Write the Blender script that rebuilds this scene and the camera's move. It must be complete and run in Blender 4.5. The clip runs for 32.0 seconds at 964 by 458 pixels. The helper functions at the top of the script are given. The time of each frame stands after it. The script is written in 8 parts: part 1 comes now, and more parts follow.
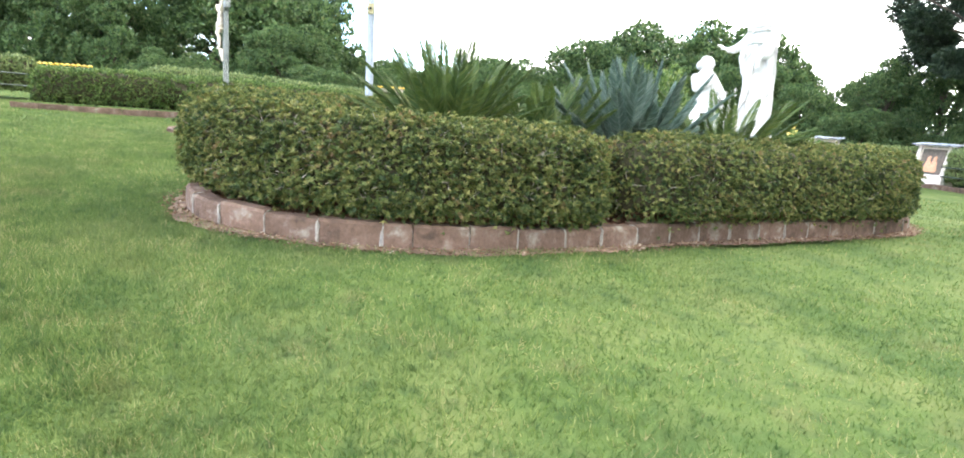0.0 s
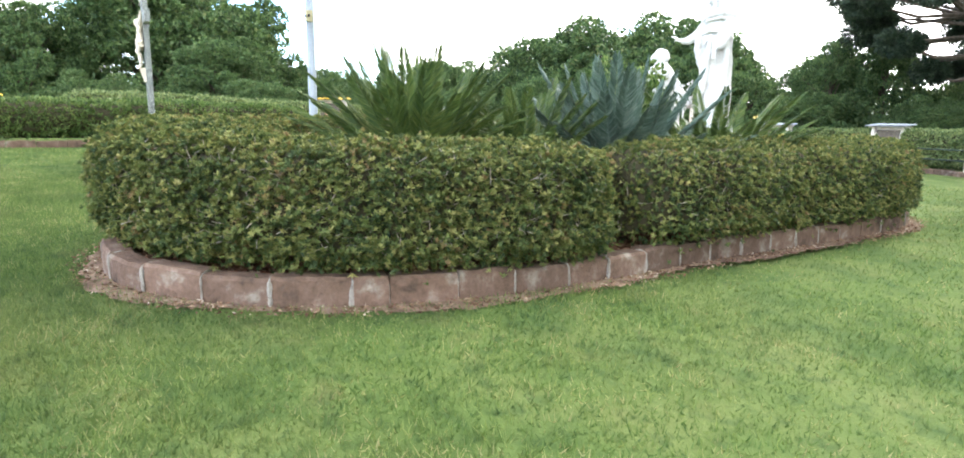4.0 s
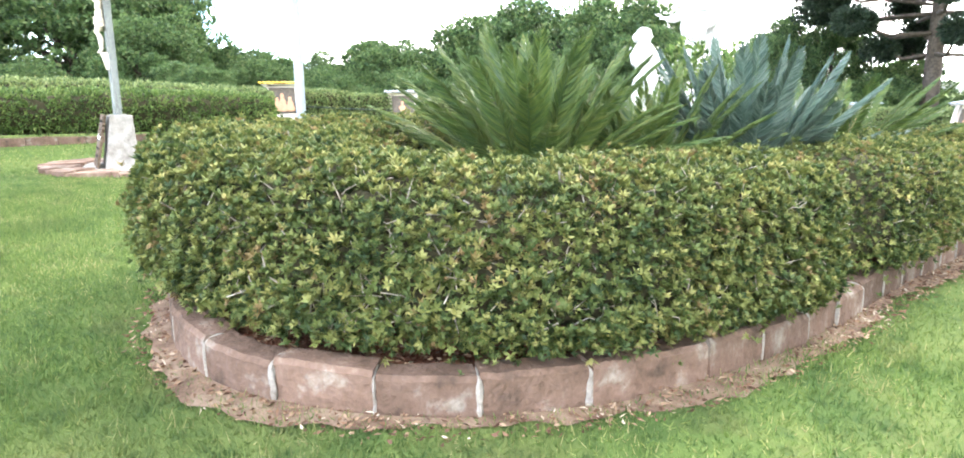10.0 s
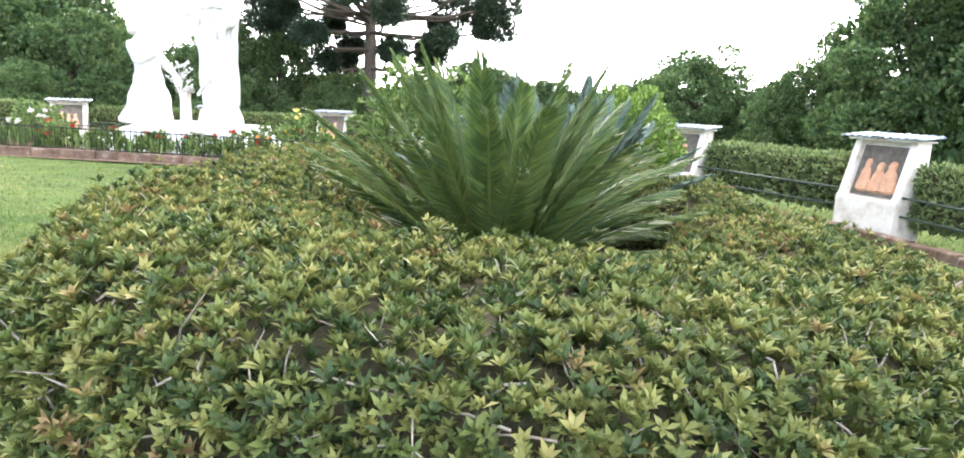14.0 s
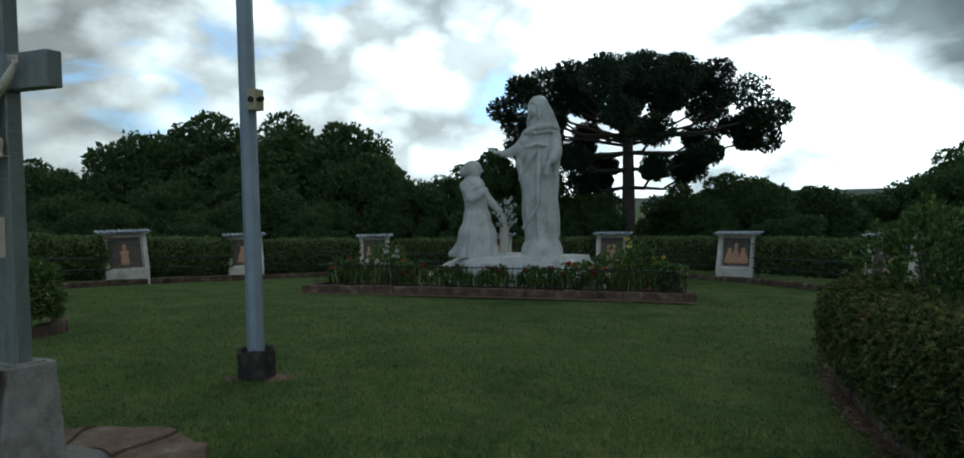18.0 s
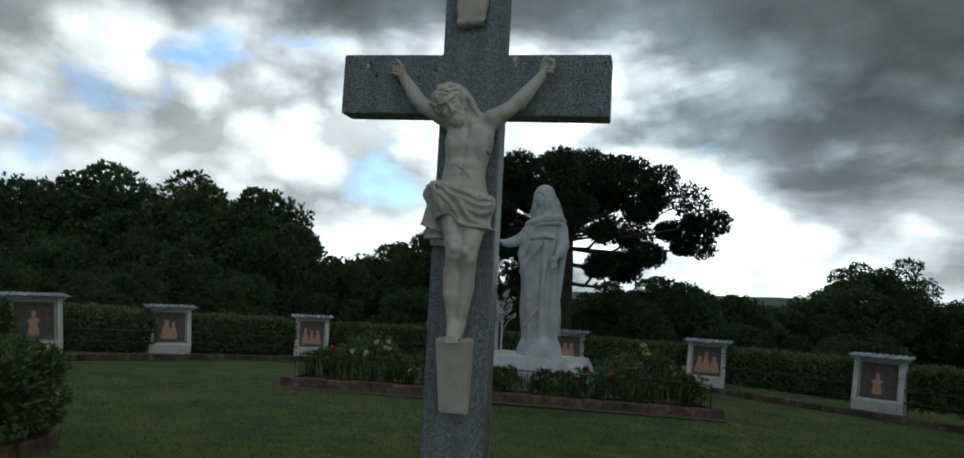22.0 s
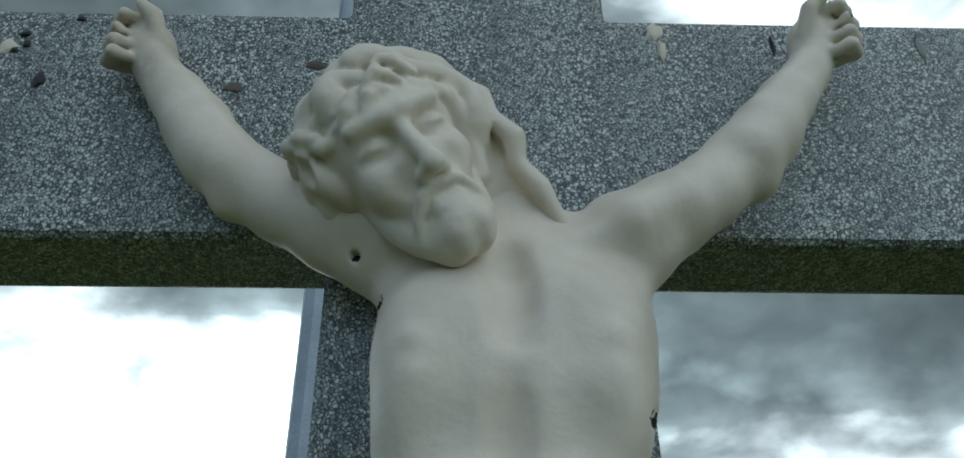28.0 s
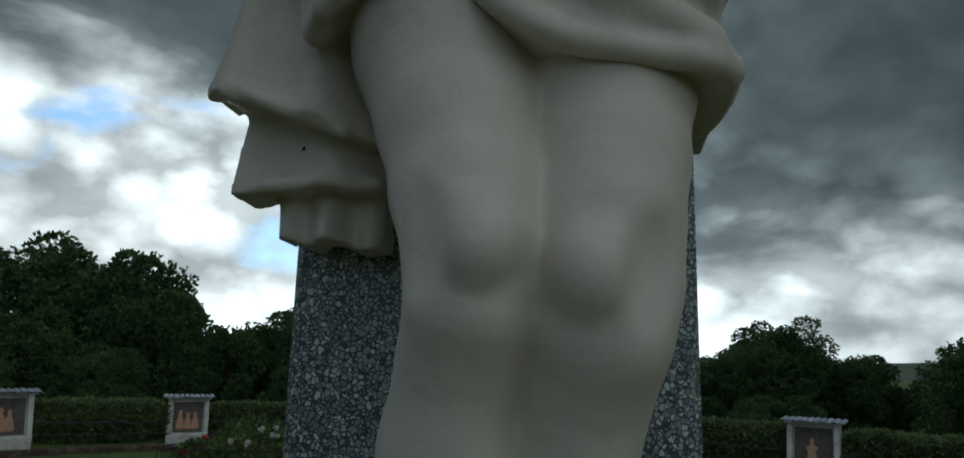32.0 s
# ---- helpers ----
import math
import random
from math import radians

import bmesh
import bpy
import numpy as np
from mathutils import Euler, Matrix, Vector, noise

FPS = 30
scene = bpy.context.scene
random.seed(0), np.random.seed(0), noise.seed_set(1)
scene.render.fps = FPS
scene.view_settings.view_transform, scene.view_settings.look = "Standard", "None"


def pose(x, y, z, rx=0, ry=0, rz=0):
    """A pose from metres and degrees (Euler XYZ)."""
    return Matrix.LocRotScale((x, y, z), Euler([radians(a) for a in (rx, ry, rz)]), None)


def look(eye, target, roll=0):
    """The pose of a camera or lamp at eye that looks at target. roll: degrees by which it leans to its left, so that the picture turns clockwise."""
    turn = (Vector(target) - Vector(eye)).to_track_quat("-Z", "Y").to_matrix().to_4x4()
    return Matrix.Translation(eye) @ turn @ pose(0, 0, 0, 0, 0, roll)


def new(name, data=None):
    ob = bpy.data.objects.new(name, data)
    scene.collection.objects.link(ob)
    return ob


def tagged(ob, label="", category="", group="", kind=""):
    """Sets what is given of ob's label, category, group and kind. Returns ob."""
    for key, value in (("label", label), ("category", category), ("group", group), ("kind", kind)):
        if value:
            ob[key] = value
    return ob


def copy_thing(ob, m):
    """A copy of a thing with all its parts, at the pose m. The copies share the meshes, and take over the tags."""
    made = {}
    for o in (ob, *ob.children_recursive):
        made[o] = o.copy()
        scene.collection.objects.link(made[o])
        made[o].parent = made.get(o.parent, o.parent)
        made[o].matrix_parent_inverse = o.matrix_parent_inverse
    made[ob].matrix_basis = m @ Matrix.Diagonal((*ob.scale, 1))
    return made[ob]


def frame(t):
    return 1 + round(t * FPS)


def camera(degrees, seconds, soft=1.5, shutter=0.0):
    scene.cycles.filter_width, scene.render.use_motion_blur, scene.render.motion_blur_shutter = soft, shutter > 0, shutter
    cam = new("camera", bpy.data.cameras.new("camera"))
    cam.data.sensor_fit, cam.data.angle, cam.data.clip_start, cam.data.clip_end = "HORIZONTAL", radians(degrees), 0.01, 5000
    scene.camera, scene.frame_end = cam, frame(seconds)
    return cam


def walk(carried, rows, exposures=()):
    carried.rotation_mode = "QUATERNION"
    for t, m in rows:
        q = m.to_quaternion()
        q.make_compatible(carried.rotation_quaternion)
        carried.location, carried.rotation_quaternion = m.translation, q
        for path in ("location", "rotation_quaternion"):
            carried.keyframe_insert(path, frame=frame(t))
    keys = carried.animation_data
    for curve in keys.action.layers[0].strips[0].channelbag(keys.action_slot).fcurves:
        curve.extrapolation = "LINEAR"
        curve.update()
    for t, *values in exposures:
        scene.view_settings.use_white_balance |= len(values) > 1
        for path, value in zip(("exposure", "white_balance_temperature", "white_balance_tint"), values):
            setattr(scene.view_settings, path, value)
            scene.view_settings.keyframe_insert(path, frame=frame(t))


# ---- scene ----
cam = camera(69.23, 32.0, 1.7)
PATH = [
    (0, (13.674, -0.766, 0.666), (11.869, 0.029, 0.334), 3.24),
    (0.5, (13.572, -0.522, 0.698), (11.749, 0.260, 0.439), 2.96),
    (1, (13.582, -0.327, 0.745), (11.739, 0.449, 0.708), 4.19),
    (1.5, (13.581, -0.285, 0.749), (11.755, 0.530, 0.682), 2.07),
    (2, (13.559, -0.279, 0.741), (11.710, 0.467, 0.582), 1.53),
    (2.5, (13.447, -0.302, 0.733), (11.574, 0.381, 0.581), 1.80),
    (3, (13.154, -0.385, 0.724), (11.313, 0.376, 0.547), -3.61),
    (3.5, (12.838, -0.487, 0.738), (11.041, 0.347, 0.460), -1.53),
    (5.5, (12.438, -0.852, 0.854), (10.785, 0.234, 0.554), -0.56),
    (6, (12.434, -0.897, 0.840), (10.755, 0.144, 0.531), 1.58),
    (6.5, (12.416, -0.894, 0.790), (10.756, 0.170, 0.454), 2.02),
    (7, (12.410, -0.862, 0.732), (10.747, 0.201, 0.411), 3.13),
    (7.5, (12.357, -0.796, 0.696), (10.569, 0.058, 0.422), 3.04),
    (8, (12.268, -0.763, 0.804), (10.403, -0.202, 0.348), -0.53),
    (8.5, (11.959, -0.893, 0.777), (10.170, -0.168, 0.251), 2.32),
    (9, (11.457, -1.072, 0.868), (9.781, -0.143, 0.297), -2.59),
    (9.5, (11.024, -1.102, 0.903), (9.406, -0.029, 0.422), -1.43),
    (10, (10.564, -1.309, 0.927), (8.944, -0.199, 0.545), -0.74),
    (10.5, (10.046, -1.561, 0.984), (8.600, -0.296, 0.428), -1.82),
    (11, (9.473, -1.757, 1.021), (8.047, -0.434, 0.556), -0.77),
    (11.5, (9.057, -1.911, 1.050), (7.824, -0.405, 0.592), 0.45),
    (12, (8.664, -1.998, 1.072), (7.744, -0.288, 0.593), 0.77),
    (12.5, (8.229, -2.007, 1.081), (7.449, -0.242, 0.555), 0.22),
    (13, (7.815, -2.132, 1.116), (7.319, -0.296, 0.499), -3.86),
    (13.5, (7.425, -2.071, 1.131), (7.190, -0.129, 0.715), 0.55),
    (14, (7.018, -1.923, 1.160), (6.751, 0.024, 0.788), 2.35),
    (14.5, (6.642, -1.946, 1.127), (6.268, -0.031, 0.690), 1.45),
    (15, (6.217, -2.094, 1.214), (5.470, -0.298, 0.751), 3.38),
    (15.3, (5.866, -2.068, 1.208), (4.935, -0.342, 0.817), -0.01),
    (15.5, (5.891, -2.111, 1.343), (5.021, -0.323, 1.122), 0.85),
    (17.5, (4.481, -2.416, 1.531), (3.804, -0.534, 1.544), -2.82),
    (18, (3.978, -2.430, 1.513), (3.171, -0.601, 1.447), -1.31),
    (18.5, (3.496, -2.513, 1.512), (2.315, -0.899, 1.483), -2.24),
    (19, (3.026, -2.636, 1.543), (1.962, -0.947, 1.415), -2.27),
    (19.5, (2.481, -2.570, 1.540), (1.483, -0.845, 1.370), -3.24),
    (20, (2.038, -2.625, 1.549), (1.081, -0.876, 1.387), -0.68),
    (20.5, (1.570, -2.543, 1.582), (0.775, -0.720, 1.369), 2.24),
    (21, (1.172, -2.371, 1.618), (0.463, -0.502, 1.552), 2.37),
    (21.5, (0.816, -2.298, 1.641), (0.207, -0.393, 1.606), 1.85),
    (22, (0.563, -2.059, 1.654), (0.108, -0.119, 1.831), 3.04),
    (22.5, (0.352, -1.764, 1.694), (-0.036, 0.161, 2.073), 3.57),
    (23, (0.171, -1.525, 1.746), (0.031, 0.442, 2.076), 0.7),
    (23.5, (0.146, -1.276, 1.694), (0.14, 0.705, 1.969), 3.6),
    (24, (0.145, -0.979, 1.748), (-0.095, 0.926, 2.307), 4.9),
    (24.5, (0.065, -0.782, 1.805), (-0.115, 1.005, 2.687), 3.9),
    (25, (0.014, -0.59, 1.887), (-0.053, 1.148, 2.875), 1.3),
    (25.5, (0.019, -0.477, 1.957), (-0.071, 1.121, 3.157), -0.3),
    (27.5, (0.017, -0.399, 2.012), (0.024, 1.384, 2.917), -0.9),
    (28, (0.022, -0.392, 1.989), (0.023, 1.364, 2.948), -0.9),
    (28.5, (0.022, -0.405, 1.971), (-0.033, 1.29, 3.031), 0.0),
    (29, (0.027, -0.421, 1.937), (-0.059, 1.256, 3.024), 0.3),
    (29.5, (0.025, -0.42, 1.89), (-0.075, 1.272, 2.952), 1.2),
    (30, (0.028, -0.416, 1.86), (-0.116, 1.354, 2.78), 2.0),
    (30.5, (0.034, -0.409, 1.831), (-0.148, 1.4, 2.664), 2.0),
    (31, (0.032, -0.378, 1.793), (-0.145, 1.501, 2.455), 3.0),
    (31.5, (0.036, -0.348, 1.763), (-0.134, 1.573, 2.293), 3.0),
    (32, (0.047, -0.332, 1.735), (-0.134, 1.625, 2.106), 1.5),
]
EXPOSURES = [
    (0.0, 3.4, 6600, 12), (0.6, 3.4, 6600, 12), (1.0, 2.3, 6300, 6), (1.5, 0.9, 6200, 4), (2.0, 1.4, 6500, 8), (2.5, 1.8, 6500, 10), (3.0, 2.2, 6600, 14), (3.5, 2.9, 6600, 12), (5.5, 3.4, 6500, 10),
    (7.0, 3.45, 6500, 10), (9.0, 3.8, 6600, 12), (11.0, 3.9, 6600, 13), (13.0, 3.8, 6700, 14), (14.0, 3.5, 6700, 14), (15.0, 3.25, 6500, 12), (15.5, 3.2, 6500, 10), (16.3, 1.8, 6300, 5),
    (17.5, -0.15, 5900, -5), (18.0, -0.2, 5900, -5), (19.0, 0.45, 5900, -5), (19.5, 0.75, 6050, -4), (20.0, 1.35, 6450, 4), (20.5, 1.45, 6500, 5), (21.5, 1.4, 6600, 8), (22.0, -0.45, 6050, 0), (23.0, -1.3, 5950, -5), (24.0, -1.08, 5750, -6), (25.0, 0.1, 5700, -8),
    (27.5, 0.7, 6000, -2), (29.5, 0.65, 5900, -5), (30.5, 0.15, 5900, -5), (31.0, -0.25, 5850, -6), (32.0, -0.5, 6050, -2),
]
walk(cam, [(t, look(eye, aim, roll)) for t, eye, aim, roll in PATH], EXPOSURES)


# ---- daylight: broken cloud, low soft sun behind the clouds ----
SUN_UP, SUN_TURN = 40.0, -14.0
world = bpy.data.worlds.new("sky")
scene.world = world
world.use_nodes = True
wt = world.node_tree
wt.nodes.clear()
w_out = wt.nodes.new("ShaderNodeOutputWorld")
w_bg = wt.nodes.new("ShaderNodeBackground")
w_sky = wt.nodes.new("ShaderNodeTexSky")
w_sky.sky_type = "NISHITA"
w_sky.sun_disc = False
w_sky.sun_elevation, w_sky.sun_rotation = radians(SUN_UP), radians(SUN_TURN)
w_co = wt.nodes.new("ShaderNodeTexCoord")
w_sep = wt.nodes.new("ShaderNodeSeparateXYZ")
wt.links.new(w_co.outputs["Generated"], w_sep.inputs[0])


def w_math(op, a, b):
    n = wt.nodes.new("ShaderNodeMath")
    n.operation = op
    for slot, v in enumerate((a, b)):
        if isinstance(v, (int, float)):
            n.inputs[slot].default_value = v
        else:
            wt.links.new(v, n.inputs[slot])
    return n.outputs[0]


# heaped clouds, a little flattened
w_flat = wt.nodes.new("ShaderNodeCombineXYZ")
wt.links.new(w_sep.outputs[0], w_flat.inputs[0])
wt.links.new(w_sep.outputs[1], w_flat.inputs[1])
wt.links.new(w_math("MULTIPLY", w_sep.outputs[2], 2.5), w_flat.inputs[2])

w_tall = wt.nodes.new("ShaderNodeCombineXYZ")
wt.links.new(w_sep.outputs[0], w_tall.inputs[0])
wt.links.new(w_sep.outputs[1], w_tall.inputs[1])
wt.links.new(w_math("MULTIPLY", w_sep.outputs[2], 1.45), w_tall.inputs[2])


def w_noise(scale, detail, rough, shift, tall=False):
    m = wt.nodes.new("ShaderNodeMapping")
    m.inputs["Location"].default_value = shift
    wt.links.new((w_tall if tall else w_flat).outputs[0], m.inputs[0])
    n = wt.nodes.new("ShaderNodeTexNoise")
    n.inputs["Scale"].default_value, n.inputs["Detail"].default_value, n.inputs["Roughness"].default_value = scale, detail, rough
    n.inputs["Distortion"].default_value = 0.25
    wt.links.new(m.outputs[0], n.inputs["Vector"])
    return n.outputs["Fac"]


def w_ramp(fac, stops):
    r = wt.nodes.new("ShaderNodeValToRGB")
    while len(r.color_ramp.elements) < len(stops):
        r.color_ramp.elements.new(0.5)
    for e, (p, c) in zip(r.color_ramp.elements, stops):
        e.position, e.color = p, (*c, 1)
    wt.links.new(fac, r.inputs[0])
    return r.outputs[0]


def w_mix(fac, a, b, blend="MIX"):
    n = wt.nodes.new("ShaderNodeMix")
    n.data_type, n.blend_type = "RGBA", blend
    if isinstance(fac, (int, float)):
        n.inputs[0].default_value = fac
    else:
        wt.links.new(fac, n.inputs[0])
    for slot, v in ((6, a), (7, b)):
        if isinstance(v, tuple):
            n.inputs[slot].default_value = (*v, 1)
        else:
            wt.links.new(v, n.inputs[slot])
    return n.outputs[2]


def w_lobe(az, el, power):
    """How near a direction is to one in the sky: 1 there, falling off round it. az: degrees to the left of +y."""
    d = wt.nodes.new("ShaderNodeVectorMath")
    d.operation = "DOT_PRODUCT"
    n = wt.nodes.new("ShaderNodeVectorMath")
    n.operation = "NORMALIZE"
    wt.links.new(w_co.outputs["Generated"], n.inputs[0])
    wt.links.new(n.outputs[0], d.inputs[0])
    a, e = radians(az), radians(el)
    d.inputs[1].default_value = (-math.sin(a) * math.cos(e), math.cos(a) * math.cos(e), math.sin(e))
    return w_math("POWER", w_math("MAXIMUM", d.outputs["Value"], 0.0), power)


SUN_LOBE = w_lobe(4.0, 20.0, 5.0)
cover = w_math("SUBTRACT", w_noise(4.2, 8, 0.52, (4.2, 1.3, 0.0)), w_math("MULTIPLY", w_lobe(80.0, 12.0, 40.0), 0.08))
cover = w_math("SUBTRACT", cover, w_math("MULTIPLY", w_lobe(36.0, 18.0, 900.0), 0.2))
cover = w_math("SUBTRACT", cover, w_math("MULTIPLY", w_lobe(16.0, 15.0, 400.0), 0.1))
cover = w_math("SUBTRACT", cover, w_math("MULTIPLY", w_lobe(-40.0, 45.0, 60.0), 0.62))
cover = w_math("ADD", cover, w_math("MULTIPLY", w_lobe(-30.0, 40.0, 5.0), 0.25))
cover = w_math("ADD", cover, w_math("MULTIPLY", w_lobe(-12.0, 20.0, 12.0), 0.12))
thick = w_math("ADD", w_noise(2.5, 6, 0.5, (1.1, 7.9, 2.0)), w_math("MULTIPLY", w_lobe(-31.0, 37.0, 8.0), 0.23))
thick = w_math("SUBTRACT", thick, w_math("MULTIPLY", w_lobe(25.0, 10.0, 12.0), 0.12))
# a dark deck hangs over the far side, above a bright band
w_front = w_math("MINIMUM", w_math("MAXIMUM", w_math("ADD", w_math("MULTIPLY", w_sep.outputs[1], 1.5), 0.5), 0.0), 1.0)
w_edge = w_math("ADD", w_sep.outputs[2], w_math("MULTIPLY", w_math("SUBTRACT", w_noise(3.0, 4, 0.5, (2.0, 5.0, 1.0)), 0.5), 0.1))
w_deck = w_math("MINIMUM", w_math("MAXIMUM", w_math("MULTIPLY", w_math("SUBTRACT", w_edge, w_math("SUBTRACT", 0.3, w_math("MULTIPLY", w_math("MAXIMUM", w_sep.outputs[0], 0.0), 0.2))), 8.0), 0.0), 1.0)
thick = w_math("ADD", thick, w_math("MULTIPLY", w_math("MULTIPLY", w_front, w_deck), 0.33))
cover = w_math("ADD", cover, w_math("MULTIPLY", w_math("MULTIPLY", w_front, w_deck), 0.22))
thick = w_math("SUBTRACT", thick, w_math("MULTIPLY", w_lobe(-30.0, 48.0, 45.0), 0.3))
thick = w_math("SUBTRACT", thick, w_math("MULTIPLY", w_lobe(-42.0, 41.0, 18.0), 0.55))
thick = w_math("SUBTRACT", thick, w_math("MULTIPLY", w_lobe(68.0, 14.0, 8.0), 0.13))
thick = w_math("ADD", thick, w_math("MULTIPLY", w_lobe(48.0, 30.0, 60.0), 0.3))
w_low = w_math("MINIMUM", w_math("MAXIMUM", w_math("MULTIPLY", w_math("SUBTRACT", 0.24, w_sep.outputs[2]), 7.0), 0.0), 1.0)
thick = w_math("SUBTRACT", thick, w_math("MULTIPLY", w_low, 0.08))
thick = w_math("SUBTRACT", thick, w_math("MULTIPLY", w_lobe(-5.0, 12.0, 90.0), 0.06))
fine = w_noise(8.5, 8, 0.5, (6.0, 2.0, 5.0), True)
w_blue = w_mix(1.0, w_sky.outputs[0], (0.1, 0.13, 0.17), "MULTIPLY")
w_body = w_ramp(thick, [(0.38, (1.0, 1.01, 1.03)), (0.49, (0.62, 0.64, 0.67)), (0.59, (0.2, 0.225, 0.24)), (0.68, (0.125, 0.146, 0.157)), (0.85, (0.09, 0.107, 0.115))])
# heaped puffs: bright rounded heads with darker creases between them
def w_puffs(scale, shift):
    wob = wt.nodes.new("ShaderNodeTexNoise")
    wob.inputs["Scale"].default_value, wob.inputs["Detail"].default_value = scale * 1.3, 5
    wt.links.new(w_tall.outputs[0], wob.inputs["Vector"])
    push = wt.nodes.new("ShaderNodeVectorMath")
    push.operation = "MULTIPLY_ADD"
    push.inputs[1].default_value = (1.1 / scale, 1.1 / scale, 1.1 / scale)
    wt.links.new(wob.outputs["Color"], push.inputs[0])
    wt.links.new(w_tall.outputs[0], push.inputs[2])
    m = wt.nodes.new("ShaderNodeMapping")
    m.inputs["Location"].default_value = shift
    wt.links.new(push.outputs[0], m.inputs[0])
    v = wt.nodes.new("ShaderNodeTexVoronoi")
    v.feature = "SMOOTH_F1"
    v.inputs["Scale"].default_value, v.inputs["Smoothness"].default_value = scale, 0.35
    wt.links.new(m.outputs[0], v.inputs["Vector"])
    return v.outputs["Distance"]


w_heap = w_math("ADD", w_math("MULTIPLY", w_puffs(6.0, (0.3, 0.1, 0.2)), 0.6), w_math("MULTIPLY", w_puffs(15.0, (1.3, 0.4, 0.9)), 0.4))
w_open = w_math("SUBTRACT", 1.0, w_math("MULTIPLY", w_math("MULTIPLY", w_front, w_deck), 0.85))
w_body = w_mix(w_open, w_body, w_mix(1.0, w_body, w_ramp(w_heap, [(0.2, (1.85, 1.84, 1.82)), (0.42, (1.24, 1.24, 1.24)), (0.62, (0.66, 0.665, 0.675))]), "MULTIPLY"))
cover = w_math("SUBTRACT", cover, w_math("MULTIPLY", w_math("SUBTRACT", w_heap, 0.5), 0.16))
cover = w_math("ADD", cover, w_math("MULTIPLY", w_lobe(45.0, 18.0, 6.0), 0.07))
w_soft = w_mix(0.4, w_body, w_ramp(fine, [(0.36, (0.5, 0.52, 0.55)), (0.5, (1.05, 1.05, 1.05)), (0.6, (1.4, 1.4, 1.4))]), "MULTIPLY")
# cloud towards the hidden sun is lit through
# the -120 lobe raises unseen sky at the right rear, added as front fill
w_gain = w_math("ADD", w_math("ADD", w_math("MULTIPLY", SUN_LOBE, 1.3), w_math("MULTIPLY", w_lobe(-120.0, 35.0, 1.5), 0.7)), w_math("ADD", w_math("MULTIPLY", w_lobe(-5.0, 12.0, 70.0), 1.1), 0.45))
w_lit = w_mix(1.0, w_soft, w_gain, "MULTIPLY")
w_mask = w_ramp(cover, [(0.38, (0, 0, 0)), (0.5, (1, 1, 1))])
w_all = w_mix(w_mask, w_blue, w_lit)
wt.links.new(w_all, w_bg.inputs["Color"])
w_bg.inputs["Strength"].default_value = 1.0
wt.links.new(w_bg.outputs[0], w_out.inputs[0])

sun = new("sun", bpy.data.lights.new("sun", "SUN"))
sun.data.energy, sun.data.angle, sun.data.color = 0.6, radians(25), (1.0, 0.96, 0.9)
sun.matrix_world = look((0, 0, 30), Vector((0, 0, 30)) - Vector((math.sin(radians(SUN_TURN)) * math.cos(radians(SUN_UP)), math.cos(radians(SUN_TURN)) * math.cos(radians(SUN_UP)), math.sin(radians(SUN_UP)))))


